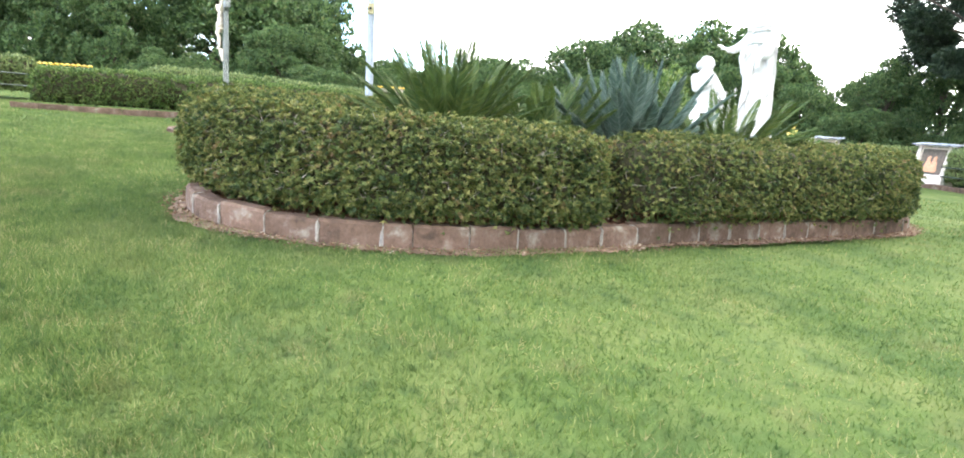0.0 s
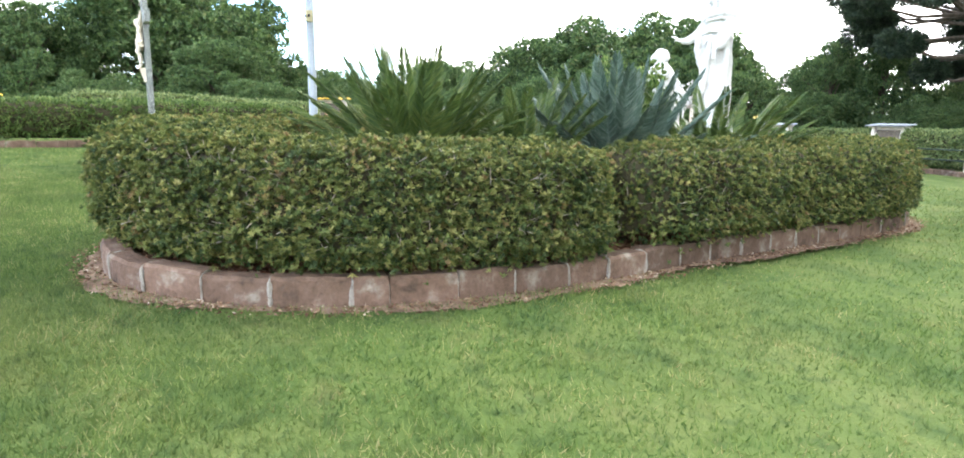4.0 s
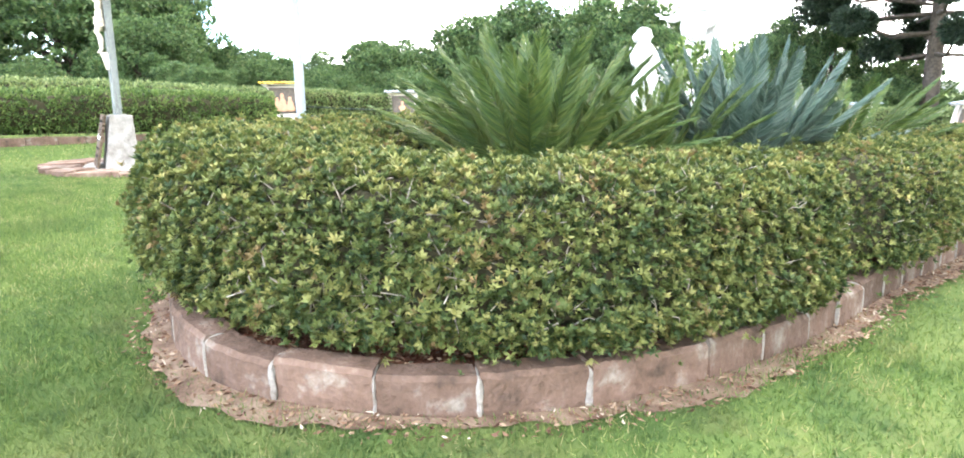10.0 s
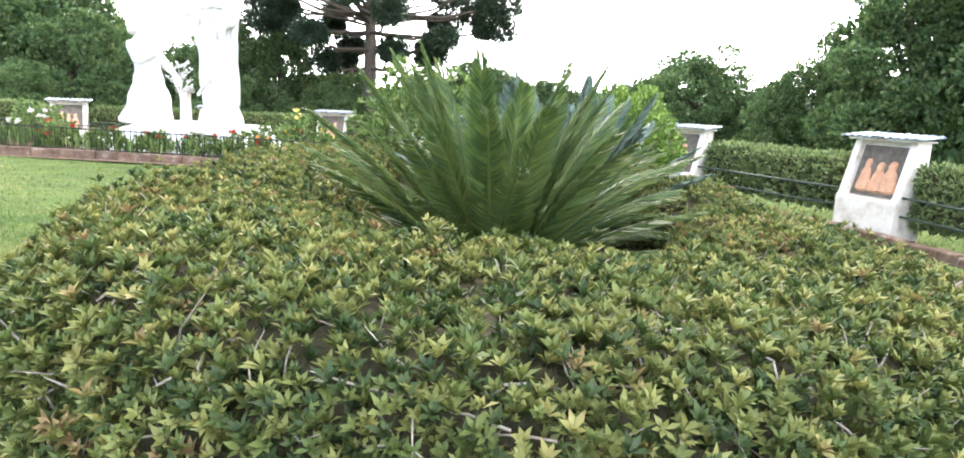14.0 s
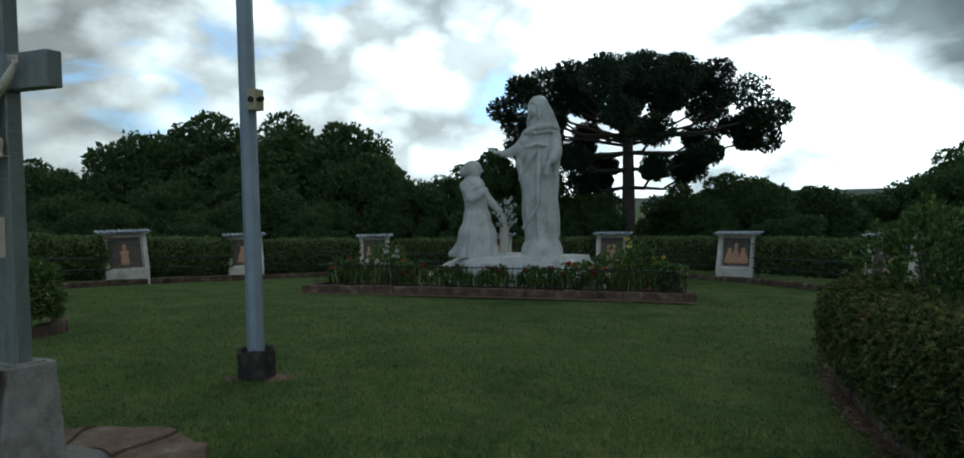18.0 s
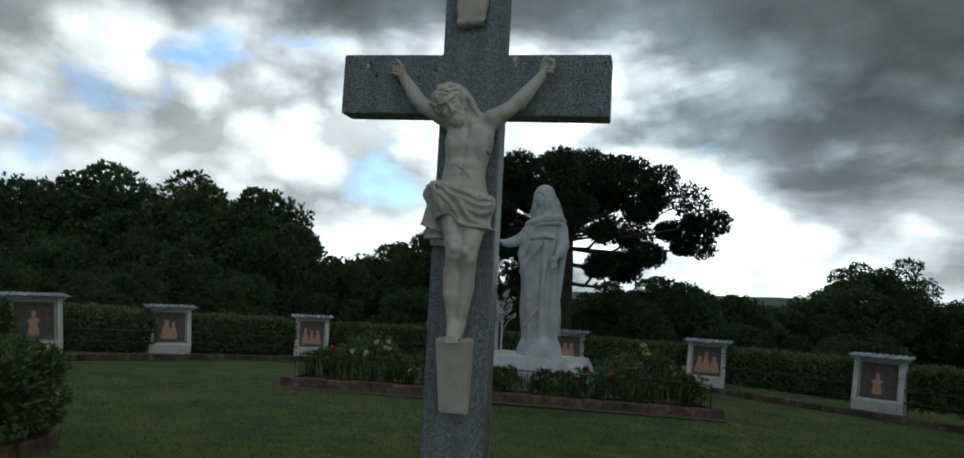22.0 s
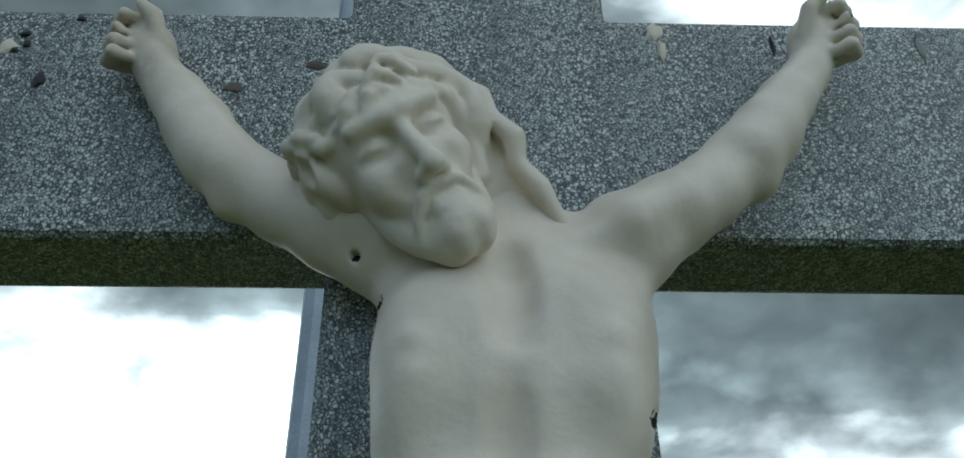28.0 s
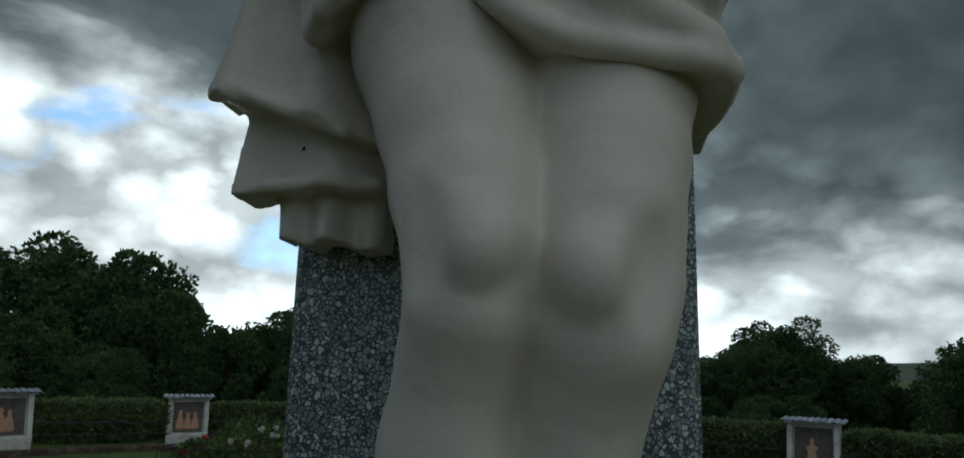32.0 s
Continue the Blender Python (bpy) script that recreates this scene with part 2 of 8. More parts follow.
# ---- materials ----
def material(name, colours, rough=0.7, scale=6.0, detail=6, bump=0.2, bump_scale=40.0, metal=0.0, vary=0.0, island=0.0, fine=None, spec=0.3, sheer=0.0, grain=0.28):
    """A mottled surface: two or three colours by noise, fine grain, relief, and a change from piece to piece."""
    m = bpy.data.materials.new(name)
    m.use_nodes = True
    nt = m.node_tree
    b = nt.nodes["Principled BSDF"]
    b.inputs["Roughness"].default_value, b.inputs["Metallic"].default_value = rough, metal
    b.inputs["Specular IOR Level"].default_value = spec
    geo = nt.nodes.new("ShaderNodeNewGeometry")
    where = geo.outputs["Position"]
    n1 = nt.nodes.new("ShaderNodeTexNoise")
    n1.inputs["Scale"].default_value, n1.inputs["Detail"].default_value, n1.inputs["Roughness"].default_value = scale, detail, 0.62
    nt.links.new(where, n1.inputs["Vector"])
    ramp = nt.nodes.new("ShaderNodeValToRGB")
    while len(ramp.color_ramp.elements) < len(colours):
        ramp.color_ramp.elements.new(0.5)
    for n, (e, c) in enumerate(zip(ramp.color_ramp.elements, colours)):
        e.position, e.color = 0.32 + 0.36 * n / max(1, len(colours) - 1), (*c, 1)
    nt.links.new(n1.outputs["Fac"], ramp.inputs[0])
    colour = ramp.outputs[0]
    n2 = nt.nodes.new("ShaderNodeTexNoise")
    n2.inputs["Scale"].default_value, n2.inputs["Detail"].default_value = bump_scale, 4
    nt.links.new(where, n2.inputs["Vector"])

    def times(col, fac_socket, low, high):
        mr = nt.nodes.new("ShaderNodeMapRange")
        mr.inputs["To Min"].default_value, mr.inputs["To Max"].default_value = low, high
        nt.links.new(fac_socket, mr.inputs["Value"])
        mx = nt.nodes.new("ShaderNodeMix")
        mx.data_type, mx.blend_type = "RGBA", "MULTIPLY"
        mx.inputs[0].default_value = 1.0
        nt.links.new(col, mx.inputs[6])
        nt.links.new(mr.outputs[0], mx.inputs[7])
        return mx.outputs[2]

    colour = times(colour, n2.outputs["Fac"], 1 - grain, 1 + grain)
    if vary:
        info = nt.nodes.new("ShaderNodeObjectInfo")
        colour = times(colour, info.outputs["Random"], 1 - vary, 1 + vary)
    if island:
        colour = times(colour, geo.outputs["Random Per Island"], 1 - island, 1 + island)
    nt.links.new(colour, b.inputs["Base Color"])
    if bump:
        bp = nt.nodes.new("ShaderNodeBump")
        bp.inputs["Strength"].default_value, bp.inputs["Distance"].default_value = bump, 0.02
        nt.links.new(n2.outputs["Fac"], bp.inputs["Height"])
        nt.links.new(bp.outputs[0], b.inputs["Normal"])
    if sheer:
        b.inputs["Transmission Weight"].default_value = 0.0
        b.inputs["Subsurface Weight"].default_value = 0.0
        tr = nt.nodes.new("ShaderNodeBsdfTranslucent")
        nt.links.new(colour, tr.inputs["Color"])
        mixs = nt.nodes.new("ShaderNodeMixShader")
        mixs.inputs[0].default_value = sheer
        nt.links.new(b.outputs[0], mixs.inputs[1])
        nt.links.new(tr.outputs[0], mixs.inputs[2])
        nt.links.new(mixs.outputs[0], nt.nodes["Material Output"].inputs[0])
    return m


def leaf_material(name, stops, rough=0.45, sheer=0.25):
    """Leaves whose colour goes from leaf to leaf along the stops."""
    m = bpy.data.materials.new(name)
    m.use_nodes = True
    nt = m.node_tree
    b = nt.nodes["Principled BSDF"]
    b.inputs["Roughness"].default_value, b.inputs["Specular IOR Level"].default_value = rough, 0.35
    geo = nt.nodes.new("ShaderNodeNewGeometry")
    n1 = nt.nodes.new("ShaderNodeTexNoise")
    n1.inputs["Scale"].default_value, n1.inputs["Detail"].default_value = 2.2, 4
    nt.links.new(geo.outputs["Position"], n1.inputs["Vector"])
    add = nt.nodes.new("ShaderNodeMath")
    add.operation = "MULTIPLY_ADD"
    add.inputs[1].default_value, add.inputs[2].default_value = 0.9, -0.45
    nt.links.new(n1.outputs["Fac"], add.inputs[0])
    tot = nt.nodes.new("ShaderNodeMath")
    nt.links.new(geo.outputs["Random Per Island"], tot.inputs[0])
    nt.links.new(add.outputs[0], tot.inputs[1])
    ramp = nt.nodes.new("ShaderNodeValToRGB")
    while len(ramp.color_ramp.elements) < len(stops):
        ramp.color_ramp.elements.new(0.5)
    for e, (p, c) in zip(ramp.color_ramp.elements, stops):
        e.position, e.color = p, (*c, 1)
    nt.links.new(tot.outputs[0], ramp.inputs[0])
    nt.links.new(ramp.outputs[0], b.inputs["Base Color"])
    tr = nt.nodes.new("ShaderNodeBsdfTranslucent")
    nt.links.new(ramp.outputs[0], tr.inputs["Color"])
    mixs = nt.nodes.new("ShaderNodeMixShader")
    mixs.inputs[0].default_value = sheer
    nt.links.new(b.outputs[0], mixs.inputs[1])
    nt.links.new(tr.outputs[0], mixs.inputs[2])
    nt.links.new(mixs.outputs[0], nt.nodes["Material Output"].inputs[0])
    return m


def lawn_patches(m):
    """Dry straw-coloured patches and dark clover, laid over the lawn's own colour."""
    nt = m.node_tree
    b = nt.nodes["Principled BSDF"]
    col = b.inputs["Base Color"].links[0].from_socket
    geo = nt.nodes.new("ShaderNodeNewGeometry")
    flat = nt.nodes.new("ShaderNodeVectorMath")
    flat.operation = "MULTIPLY"
    flat.inputs[1].default_value = (1, 1, 0)
    nt.links.new(geo.outputs["Position"], flat.inputs[0])
    for scale, low, high, tint, most in ((0.55, 0.5, 0.7, (0.225, 0.245, 0.095), 0.3), (1.9, 0.56, 0.7, (0.19, 0.16, 0.075), 0.35), (1.1, 0.5, 0.64, (0.045, 0.09, 0.028), 0.45), (6.5, 0.52, 0.66, (0.04, 0.08, 0.025), 0.6)):
        n = nt.nodes.new("ShaderNodeTexNoise")
        n.inputs["Scale"].default_value, n.inputs["Detail"].default_value, n.inputs["Roughness"].default_value = scale, 7, 0.6
        shift = nt.nodes.new("ShaderNodeVectorMath")
        shift.inputs[1].default_value = (13.0 * scale, 7.0, 0)
        nt.links.new(flat.outputs[0], shift.inputs[0])
        nt.links.new(shift.outputs[0], n.inputs["Vector"])
        r = nt.nodes.new("ShaderNodeMapRange")
        r.inputs["From Min"].default_value, r.inputs["From Max"].default_value, r.inputs["To Max"].default_value = low, high, most
        nt.links.new(n.outputs["Fac"], r.inputs["Value"])
        mx = nt.nodes.new("ShaderNodeMix")
        mx.data_type = "RGBA"
        nt.links.new(r.outputs[0], mx.inputs[0])
        nt.links.new(col, mx.inputs[6])
        mx.inputs[7].default_value = (*tint, 1)
        col = mx.outputs[2]
    nt.links.new(col, b.inputs["Base Color"])
    for n in nt.nodes:
        if n.bl_idname == "ShaderNodeBsdfTranslucent":
            nt.links.new(col, n.inputs["Color"])
    return m


M_LAWN = material("lawn_soil", [(0.06, 0.1, 0.028), (0.096, 0.142, 0.04), (0.136, 0.168, 0.055)], 0.95, 1.3, 8, 0.7, 90.0, spec=0.1)
M_GRASS = leaf_material("grass", [(0.0, (0.06, 0.112, 0.027)), (0.45, (0.113, 0.18, 0.045)), (0.8, (0.177, 0.238, 0.068)), (0.92, (0.245, 0.285, 0.095)), (1.0, (0.35, 0.33, 0.15))], 0.7, 0.42)
lawn_patches(M_LAWN)
lawn_patches(M_GRASS)
M_SOIL = material("red_soil", [(0.10, 0.035, 0.02), (0.17, 0.065, 0.035), (0.22, 0.12, 0.07)], 0.95, 9.0, 8, 0.9, 70.0)
M_DIRT = material("bare_dirt", [(0.11, 0.07, 0.046), (0.2, 0.132, 0.09), (0.28, 0.21, 0.15)], 0.95, 7.0, 8, 0.8, 80.0)
M_KERB = material("sandstone_kerb", [(0.06, 0.04, 0.029), (0.125, 0.079, 0.055), (0.16, 0.104, 0.076), (0.26, 0.225, 0.185)], 0.88, 5.2, 10, 0.8, 34.0, vary=0.24)
M_MORTAR = material("mortar", [(0.17, 0.15, 0.125), (0.36, 0.33, 0.29)], 0.9, 12.0, 6, 0.5, 60.0)
M_AZALEA = leaf_material("azalea_leaves", [(0.0, (0.03, 0.058, 0.018)), (0.3, (0.085, 0.125, 0.034)), (0.62, (0.155, 0.182, 0.05)), (0.86, (0.235, 0.25, 0.078)), (0.98, (0.3, 0.28, 0.095)), (1.0, (0.24, 0.17, 0.075))], 0.55, 0.3)
# near-black brown that stands for the shade deep in the hedges
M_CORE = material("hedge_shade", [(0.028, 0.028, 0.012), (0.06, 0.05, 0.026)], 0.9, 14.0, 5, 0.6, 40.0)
M_TWIG = material("twigs", [(0.2, 0.165, 0.13), (0.42, 0.38, 0.33)], 0.85, 20.0, 4, 0.2, 80.0)
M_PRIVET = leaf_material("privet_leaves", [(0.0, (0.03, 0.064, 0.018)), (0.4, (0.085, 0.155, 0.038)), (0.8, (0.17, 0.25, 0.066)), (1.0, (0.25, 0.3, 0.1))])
M_BOUND = leaf_material("boundary_hedge_leaves", [(0.0, (0.085, 0.13, 0.05)), (0.5, (0.175, 0.245, 0.09)), (0.9, (0.29, 0.35, 0.14)), (1.0, (0.36, 0.38, 0.18))])
M_CYCAD = leaf_material("cycad_fronds", [(0.0, (0.035, 0.075, 0.026)), (0.5, (0.078, 0.13, 0.034)), (0.9, (0.125, 0.17, 0.042)), (1.0, (0.17, 0.19, 0.06))], 0.42, 0.25)
M_BLUE = leaf_material("grey_green_fronds", [(0.0, (0.045, 0.085, 0.06)), (0.5, (0.085, 0.14, 0.105)), (1.0, (0.17, 0.225, 0.18))], 0.45, 0.1)
M_WOODS = leaf_material("forest_leaves", [(0.0, (0.032, 0.066, 0.026)), (0.5, (0.078, 0.142, 0.048)), (0.9, (0.13, 0.2, 0.066)), (1.0, (0.17, 0.2, 0.08))], 0.6, 0.3)
M_PINE = leaf_material("araucaria_needles", [(0.0, (0.012, 0.025, 0.014)), (0.6, (0.03, 0.055, 0.03)), (1.0, (0.06, 0.09, 0.045))], 0.6, 0.05)
M_LIGHTBUSH = leaf_material("light_green_leaves", [(0.0, (0.08, 0.15, 0.03)), (0.5, (0.16, 0.27, 0.05)), (1.0, (0.3, 0.4, 0.1))], 0.5, 0.3)
M_BARK = material("bark", [(0.05, 0.04, 0.03), (0.13, 0.105, 0.08)], 0.9, 8.0, 6, 0.6, 30.0)
M_PIT = material("broken_plaster_pits", [(0.012, 0.011, 0.01), (0.03, 0.027, 0.024)], 0.9, 60.0, 4, 0.3, 200.0)
M_WHITE = material("white_painted_statue", [(0.42, 0.41, 0.38), (0.58, 0.575, 0.55), (0.66, 0.655, 0.63)], 0.65, 2.5, 8, 0.12, 60.0)
M_CREAM = material("cream_painted_plaster", [(0.41, 0.35, 0.28), (0.63, 0.545, 0.44), (0.7, 0.615, 0.505), (0.73, 0.645, 0.535)], 0.45, 7.0, 8, 0.06, 90.0, grain=0.05)
M_PLASTER = material("whitewashed_plaster", [(0.5, 0.44, 0.37), (0.7, 0.64, 0.56), (0.76, 0.71, 0.64)], 0.85, 3.5, 8, 0.25, 60.0)
M_PANEL = material("dark_slate_panel", [(0.09, 0.075, 0.06), (0.17, 0.14, 0.115)], 0.8, 9.0, 6, 0.4, 60.0)
M_RELIEF = material("terracotta_relief", [(0.48, 0.25, 0.15), (0.62, 0.36, 0.23)], 0.75, 12.0, 5, 0.3, 60.0)
M_ROOFBLUE = material("weathered_roof_tiles", [(0.22, 0.25, 0.29), (0.36, 0.4, 0.45), (0.45, 0.48, 0.5)], 0.7, 9.0, 6, 0.3, 50.0, vary=0.12)
M_ROOFYELLOW = material("yellow_roof_tiles", [(0.5, 0.32, 0.03), (0.72, 0.5, 0.06)], 0.6, 9.0, 6, 0.3, 50.0, vary=0.12)
M_CONCRETE = material("weathered_concrete", [(0.2, 0.185, 0.16), (0.32, 0.3, 0.27), (0.42, 0.4, 0.36)], 0.9, 6.0, 8, 0.5, 55.0)
M_CONCRETE2 = material("mossy_dark_concrete", [(0.06, 0.05, 0.042), (0.14, 0.12, 0.1), (0.24, 0.2, 0.17)], 0.9, 7.0, 8, 0.5, 55.0)
M_POLE = material("grey_painted_steel", [(0.26, 0.3, 0.35), (0.34, 0.38, 0.43)], 0.45, 4.0, 6, 0.05, 90.0, spec=0.5)
M_FENCE = material("black_iron", [(0.012, 0.012, 0.012), (0.03, 0.028, 0.026)], 0.5, 15.0, 4, 0.1, 90.0)
M_PIPE = material("dark_green_pipe", [(0.02, 0.04, 0.03), (0.045, 0.06, 0.05)], 0.5, 9.0, 4, 0.05, 60.0)
M_SOOT = material("blackened_concrete", [(0.025, 0.022, 0.02), (0.055, 0.047, 0.042), (0.12, 0.09, 0.075)], 0.92, 9.0, 8, 0.6, 60.0)
M_BOXCASE = material("yellowed_plastic", [(0.42, 0.36, 0.2), (0.5, 0.44, 0.27)], 0.5, 12.0, 4, 0.05, 80.0)
M_BLACK = material("black_plastic", [(0.012, 0.012, 0.013), (0.025, 0.025, 0.026)], 0.4, 20.0, 3, 0.02, 80.0)
M_SIGNWOOD = material("dark_sign_wood", [(0.05, 0.034, 0.022), (0.11, 0.078, 0.052), (0.16, 0.12, 0.085)], 0.8, 11.0, 8, 0.5, 50.0)
M_INK = material("burnt_letters", [(0.008, 0.007, 0.006), (0.018, 0.015, 0.012)], 0.8, 20.0, 3, 0.1, 60.0)
M_LETTER = material("white_letter_paint", [(0.66, 0.65, 0.6), (0.78, 0.77, 0.73)], 0.6, 20.0, 4, 0.1, 90.0)
M_FLAG = material("red_sandstone_paving", [(0.08, 0.05, 0.036), (0.155, 0.097, 0.07), (0.2, 0.135, 0.1), (0.3, 0.24, 0.19)], 0.85, 4.0, 8, 0.5, 40.0, vary=0.18)
M_GRAVEL = material("grey_gravel", [(0.2, 0.19, 0.17), (0.36, 0.34, 0.31)], 0.9, 45.0, 5, 0.9, 70.0)
M_HILL = material("far_hills", [(0.03, 0.05, 0.04), (0.055, 0.08, 0.055), (0.1, 0.14, 0.06)], 0.95, 0.012, 8, 0.0, 0.3)
M_RED = leaf_material("red_petals", [(0.0, (0.35, 0.02, 0.02)), (1.0, (0.6, 0.06, 0.05))])
M_ORANGE = leaf_material("orange_petals", [(0.0, (0.6, 0.2, 0.04)), (1.0, (0.8, 0.42, 0.1))])
M_YELLOW = leaf_material("yellow_petals", [(0.0, (0.7, 0.5, 0.06)), (1.0, (0.85, 0.75, 0.3))])
M_PALEPETAL = leaf_material("white_petals", [(0.0, (0.7, 0.68, 0.62)), (1.0, (0.82, 0.8, 0.76))])


def terrazzo():
    """Polished grey binder full of pale angular chips."""
    m = bpy.data.materials.new("grey_terrazzo")
    m.use_nodes = True
    nt = m.node_tree
    b = nt.nodes["Principled BSDF"]
    co = nt.nodes.new("ShaderNodeNewGeometry")
    bend = nt.nodes.new("ShaderNodeTexNoise")
    bend.inputs["Scale"].default_value = 300.0
    nt.links.new(co.outputs["Position"], bend.inputs["Vector"])
    shift = nt.nodes.new("ShaderNodeMix")
    shift.data_type, shift.blend_type = "RGBA", "LINEAR_LIGHT"
    shift.inputs[0].default_value = 0.0014
    nt.links.new(co.outputs["Position"], shift.inputs[6])
    nt.links.new(bend.outputs["Color"], shift.inputs[7])
    v = nt.nodes.new("ShaderNodeTexVoronoi")
    v.inputs["Scale"].default_value = 400.0
    nt.links.new(shift.outputs[2], v.inputs["Vector"])
    edge = nt.nodes.new("ShaderNodeTexVoronoi")
    edge.feature = "DISTANCE_TO_EDGE"
    edge.inputs["Scale"].default_value = 400.0
    nt.links.new(shift.outputs[2], edge.inputs["Vector"])
    sep = nt.nodes.new("ShaderNodeSeparateColor")
    nt.links.new(v.outputs["Color"], sep.inputs[0])
    # chips keep clear of their neighbours by an amount that changes from chip to chip
    width = nt.nodes.new("ShaderNodeMapRange")
    width.inputs["To Min"].default_value, width.inputs["To Max"].default_value = 0.05, 0.2
    nt.links.new(sep.outputs[0], width.inputs["Value"])
    inside = nt.nodes.new("ShaderNodeMath")
    inside.operation = "GREATER_THAN"
    nt.links.new(edge.outputs["Distance"], inside.inputs[0])
    nt.links.new(width.outputs[0], inside.inputs[1])
    chip = nt.nodes.new("ShaderNodeValToRGB")
    for e, (p, c) in zip([chip.color_ramp.elements[0], chip.color_ramp.elements.new(0.5), chip.color_ramp.elements[-1]], [(0.0, (0.16, 0.18, 0.172)), (0.45, (0.36, 0.385, 0.355)), (1.0, (0.64, 0.64, 0.58))]):
        e.position, e.color = p, (*c, 1)
    nt.links.new(sep.outputs[1], chip.inputs[0])
    big = nt.nodes.new("ShaderNodeTexNoise")
    big.inputs["Scale"].default_value, big.inputs["Detail"].default_value = 5.0, 6
    nt.links.new(co.outputs["Position"], big.inputs["Vector"])
    ground = nt.nodes.new("ShaderNodeValToRGB")
    ground.color_ramp.elements[0].color, ground.color_ramp.elements[1].color = (0.03, 0.038, 0.038, 1), (0.062, 0.072, 0.07, 1)
    nt.links.new(big.outputs["Fac"], ground.inputs[0])
    mx = nt.nodes.new("ShaderNodeMix")
    mx.data_type = "RGBA"
    nt.links.new(inside.outputs[0], mx.inputs[0])
    nt.links.new(ground.outputs[0], mx.inputs[6])
    nt.links.new(chip.outputs[0], mx.inputs[7])
    nt.links.new(mx.outputs[2], b.inputs["Base Color"])
    b.inputs["Roughness"].default_value = 0.42
    return m


M_TERRAZZO = terrazzo()


# ---- building kit ----
def gz(x, y):
    """Height of the ground: a lawn that falls away from the crucifix and flattens out beyond the shrines."""
    x, y = np.asarray(x, float), np.asarray(y, float)
    far = np.hypot(x, y - 8.0)
    k = np.minimum(1.0, 24.0 / np.maximum(far, 1e-6))
    u, v = x * k, 8.0 + (y - 8.0) * k
    z = -0.03845 * u - 0.04077 * v - 0.00118 * u * u + 0.0016 * u * v - 0.00024 * v * v
    z = z - 0.17 * np.clip((1.0 - v) / 4.7, 0.0, 1.0) * np.clip((-u - 2.0) / 2.5, 0.0, 1.0)
    s = np.clip((far - 24.0) / 40.0, 0.0, 1.0)
    return z * (1 - s) - 2.0 * s


def smooth_shade(me):
    me.polygons.foreach_set("use_smooth", np.ones(len(me.polygons), bool))


def raw_mesh(name, verts, faces, mat, smooth=False):
    """A mesh from arrays: faces all of one corner count."""
    verts, faces = np.asarray(verts, np.float32), np.asarray(faces, np.int32)
    me = bpy.data.meshes.new(name)
    n, k = faces.shape
    me.vertices.add(len(verts))
    me.vertices.foreach_set("co", verts.ravel())
    me.loops.add(n * k)
    me.loops.foreach_set("vertex_index", faces.ravel())
    me.polygons.add(n)
    me.polygons.foreach_set("loop_start", np.arange(n, dtype=np.int32) * k)
    me.polygons.foreach_set("loop_total", np.full(n, k, np.int32))
    me.update(calc_edges=True)
    me.validate()
    if smooth:
        smooth_shade(me)
    me.materials.append(mat)
    return me


def mesh_part(name, me, parent=None, label=""):
    ob = new(name, me)
    if parent is not None:
        ob.parent = parent
    return tagged(ob, label)


def part(name, bm, mat, parent=None, label="", smooth=False):
    me = bpy.data.meshes.new(name)
    bmesh.ops.recalc_face_normals(bm, faces=bm.faces)
    bm.to_mesh(me)
    bm.free()
    me.materials.append(mat)
    if smooth:
        smooth_shade(me)
    return mesh_part(name, me, parent, label)


def thing(name, place, label, category, group="", kind="", turn=0.0):
    ob = new(name)
    ob.empty_display_size = 0.2
    ob.matrix_world = pose(*place, 0, 0, turn)
    return tagged(ob, label, category, group, kind)


def box(size, at=(0, 0, 0), bevel=0.0, top=(1.0, 1.0), segments=2, jitter=0.0, seed=0):
    """A box centred on at in x and y, standing on its z; top: how far the upper end narrows."""
    bm = bmesh.new()
    bmesh.ops.create_cube(bm, size=1.0)
    rnd = random.Random(seed)
    for v in bm.verts:
        k = top if v.co.z > 0 else (1, 1)
        v.co = Vector((v.co.x * size[0] * k[0], v.co.y * size[1] * k[1], (v.co.z + 0.5) * size[2]))
        if jitter:
            v.co += Vector([rnd.uniform(-jitter, jitter) for _ in range(3)])
        v.co += Vector(at)
    if bevel:
        bmesh.ops.bevel(bm, geom=bm.edges[:], offset=bevel, segments=segments, profile=0.6, affect="EDGES")
    return bm


def prism(outline, z0, z1, bevel=0.0):
    """An upright slab over an outline of (x, y)."""
    bm = bmesh.new()
    low = [bm.verts.new((x, y, z0)) for x, y in outline]
    high = [bm.verts.new((x, y, z1)) for x, y in outline]
    bm.faces.new(low[::-1])
    tops = bm.faces.new(high)
    for n in range(len(low)):
        bm.faces.new((low[n], low[(n + 1) % len(low)], high[(n + 1) % len(low)], high[n]))
    if bevel:
        bmesh.ops.bevel(bm, geom=tops.edges[:], offset=bevel, segments=2, profile=0.6, affect="EDGES")
    return bm


def rod(a, b, r0, r1=None, sides=8):
    """A round bar from a to b."""
    a, b = Vector(a), Vector(b)
    bm = bmesh.new()
    bmesh.ops.create_cone(bm, cap_ends=True, segments=sides, radius1=r0, radius2=r0 if r1 is None else r1, depth=(b - a).length)
    q = (b - a).to_track_quat("Z", "Y").to_matrix().to_4x4()
    bmesh.ops.transform(bm, matrix=Matrix.Translation((a + b) / 2) @ q, verts=bm.verts)
    return bm


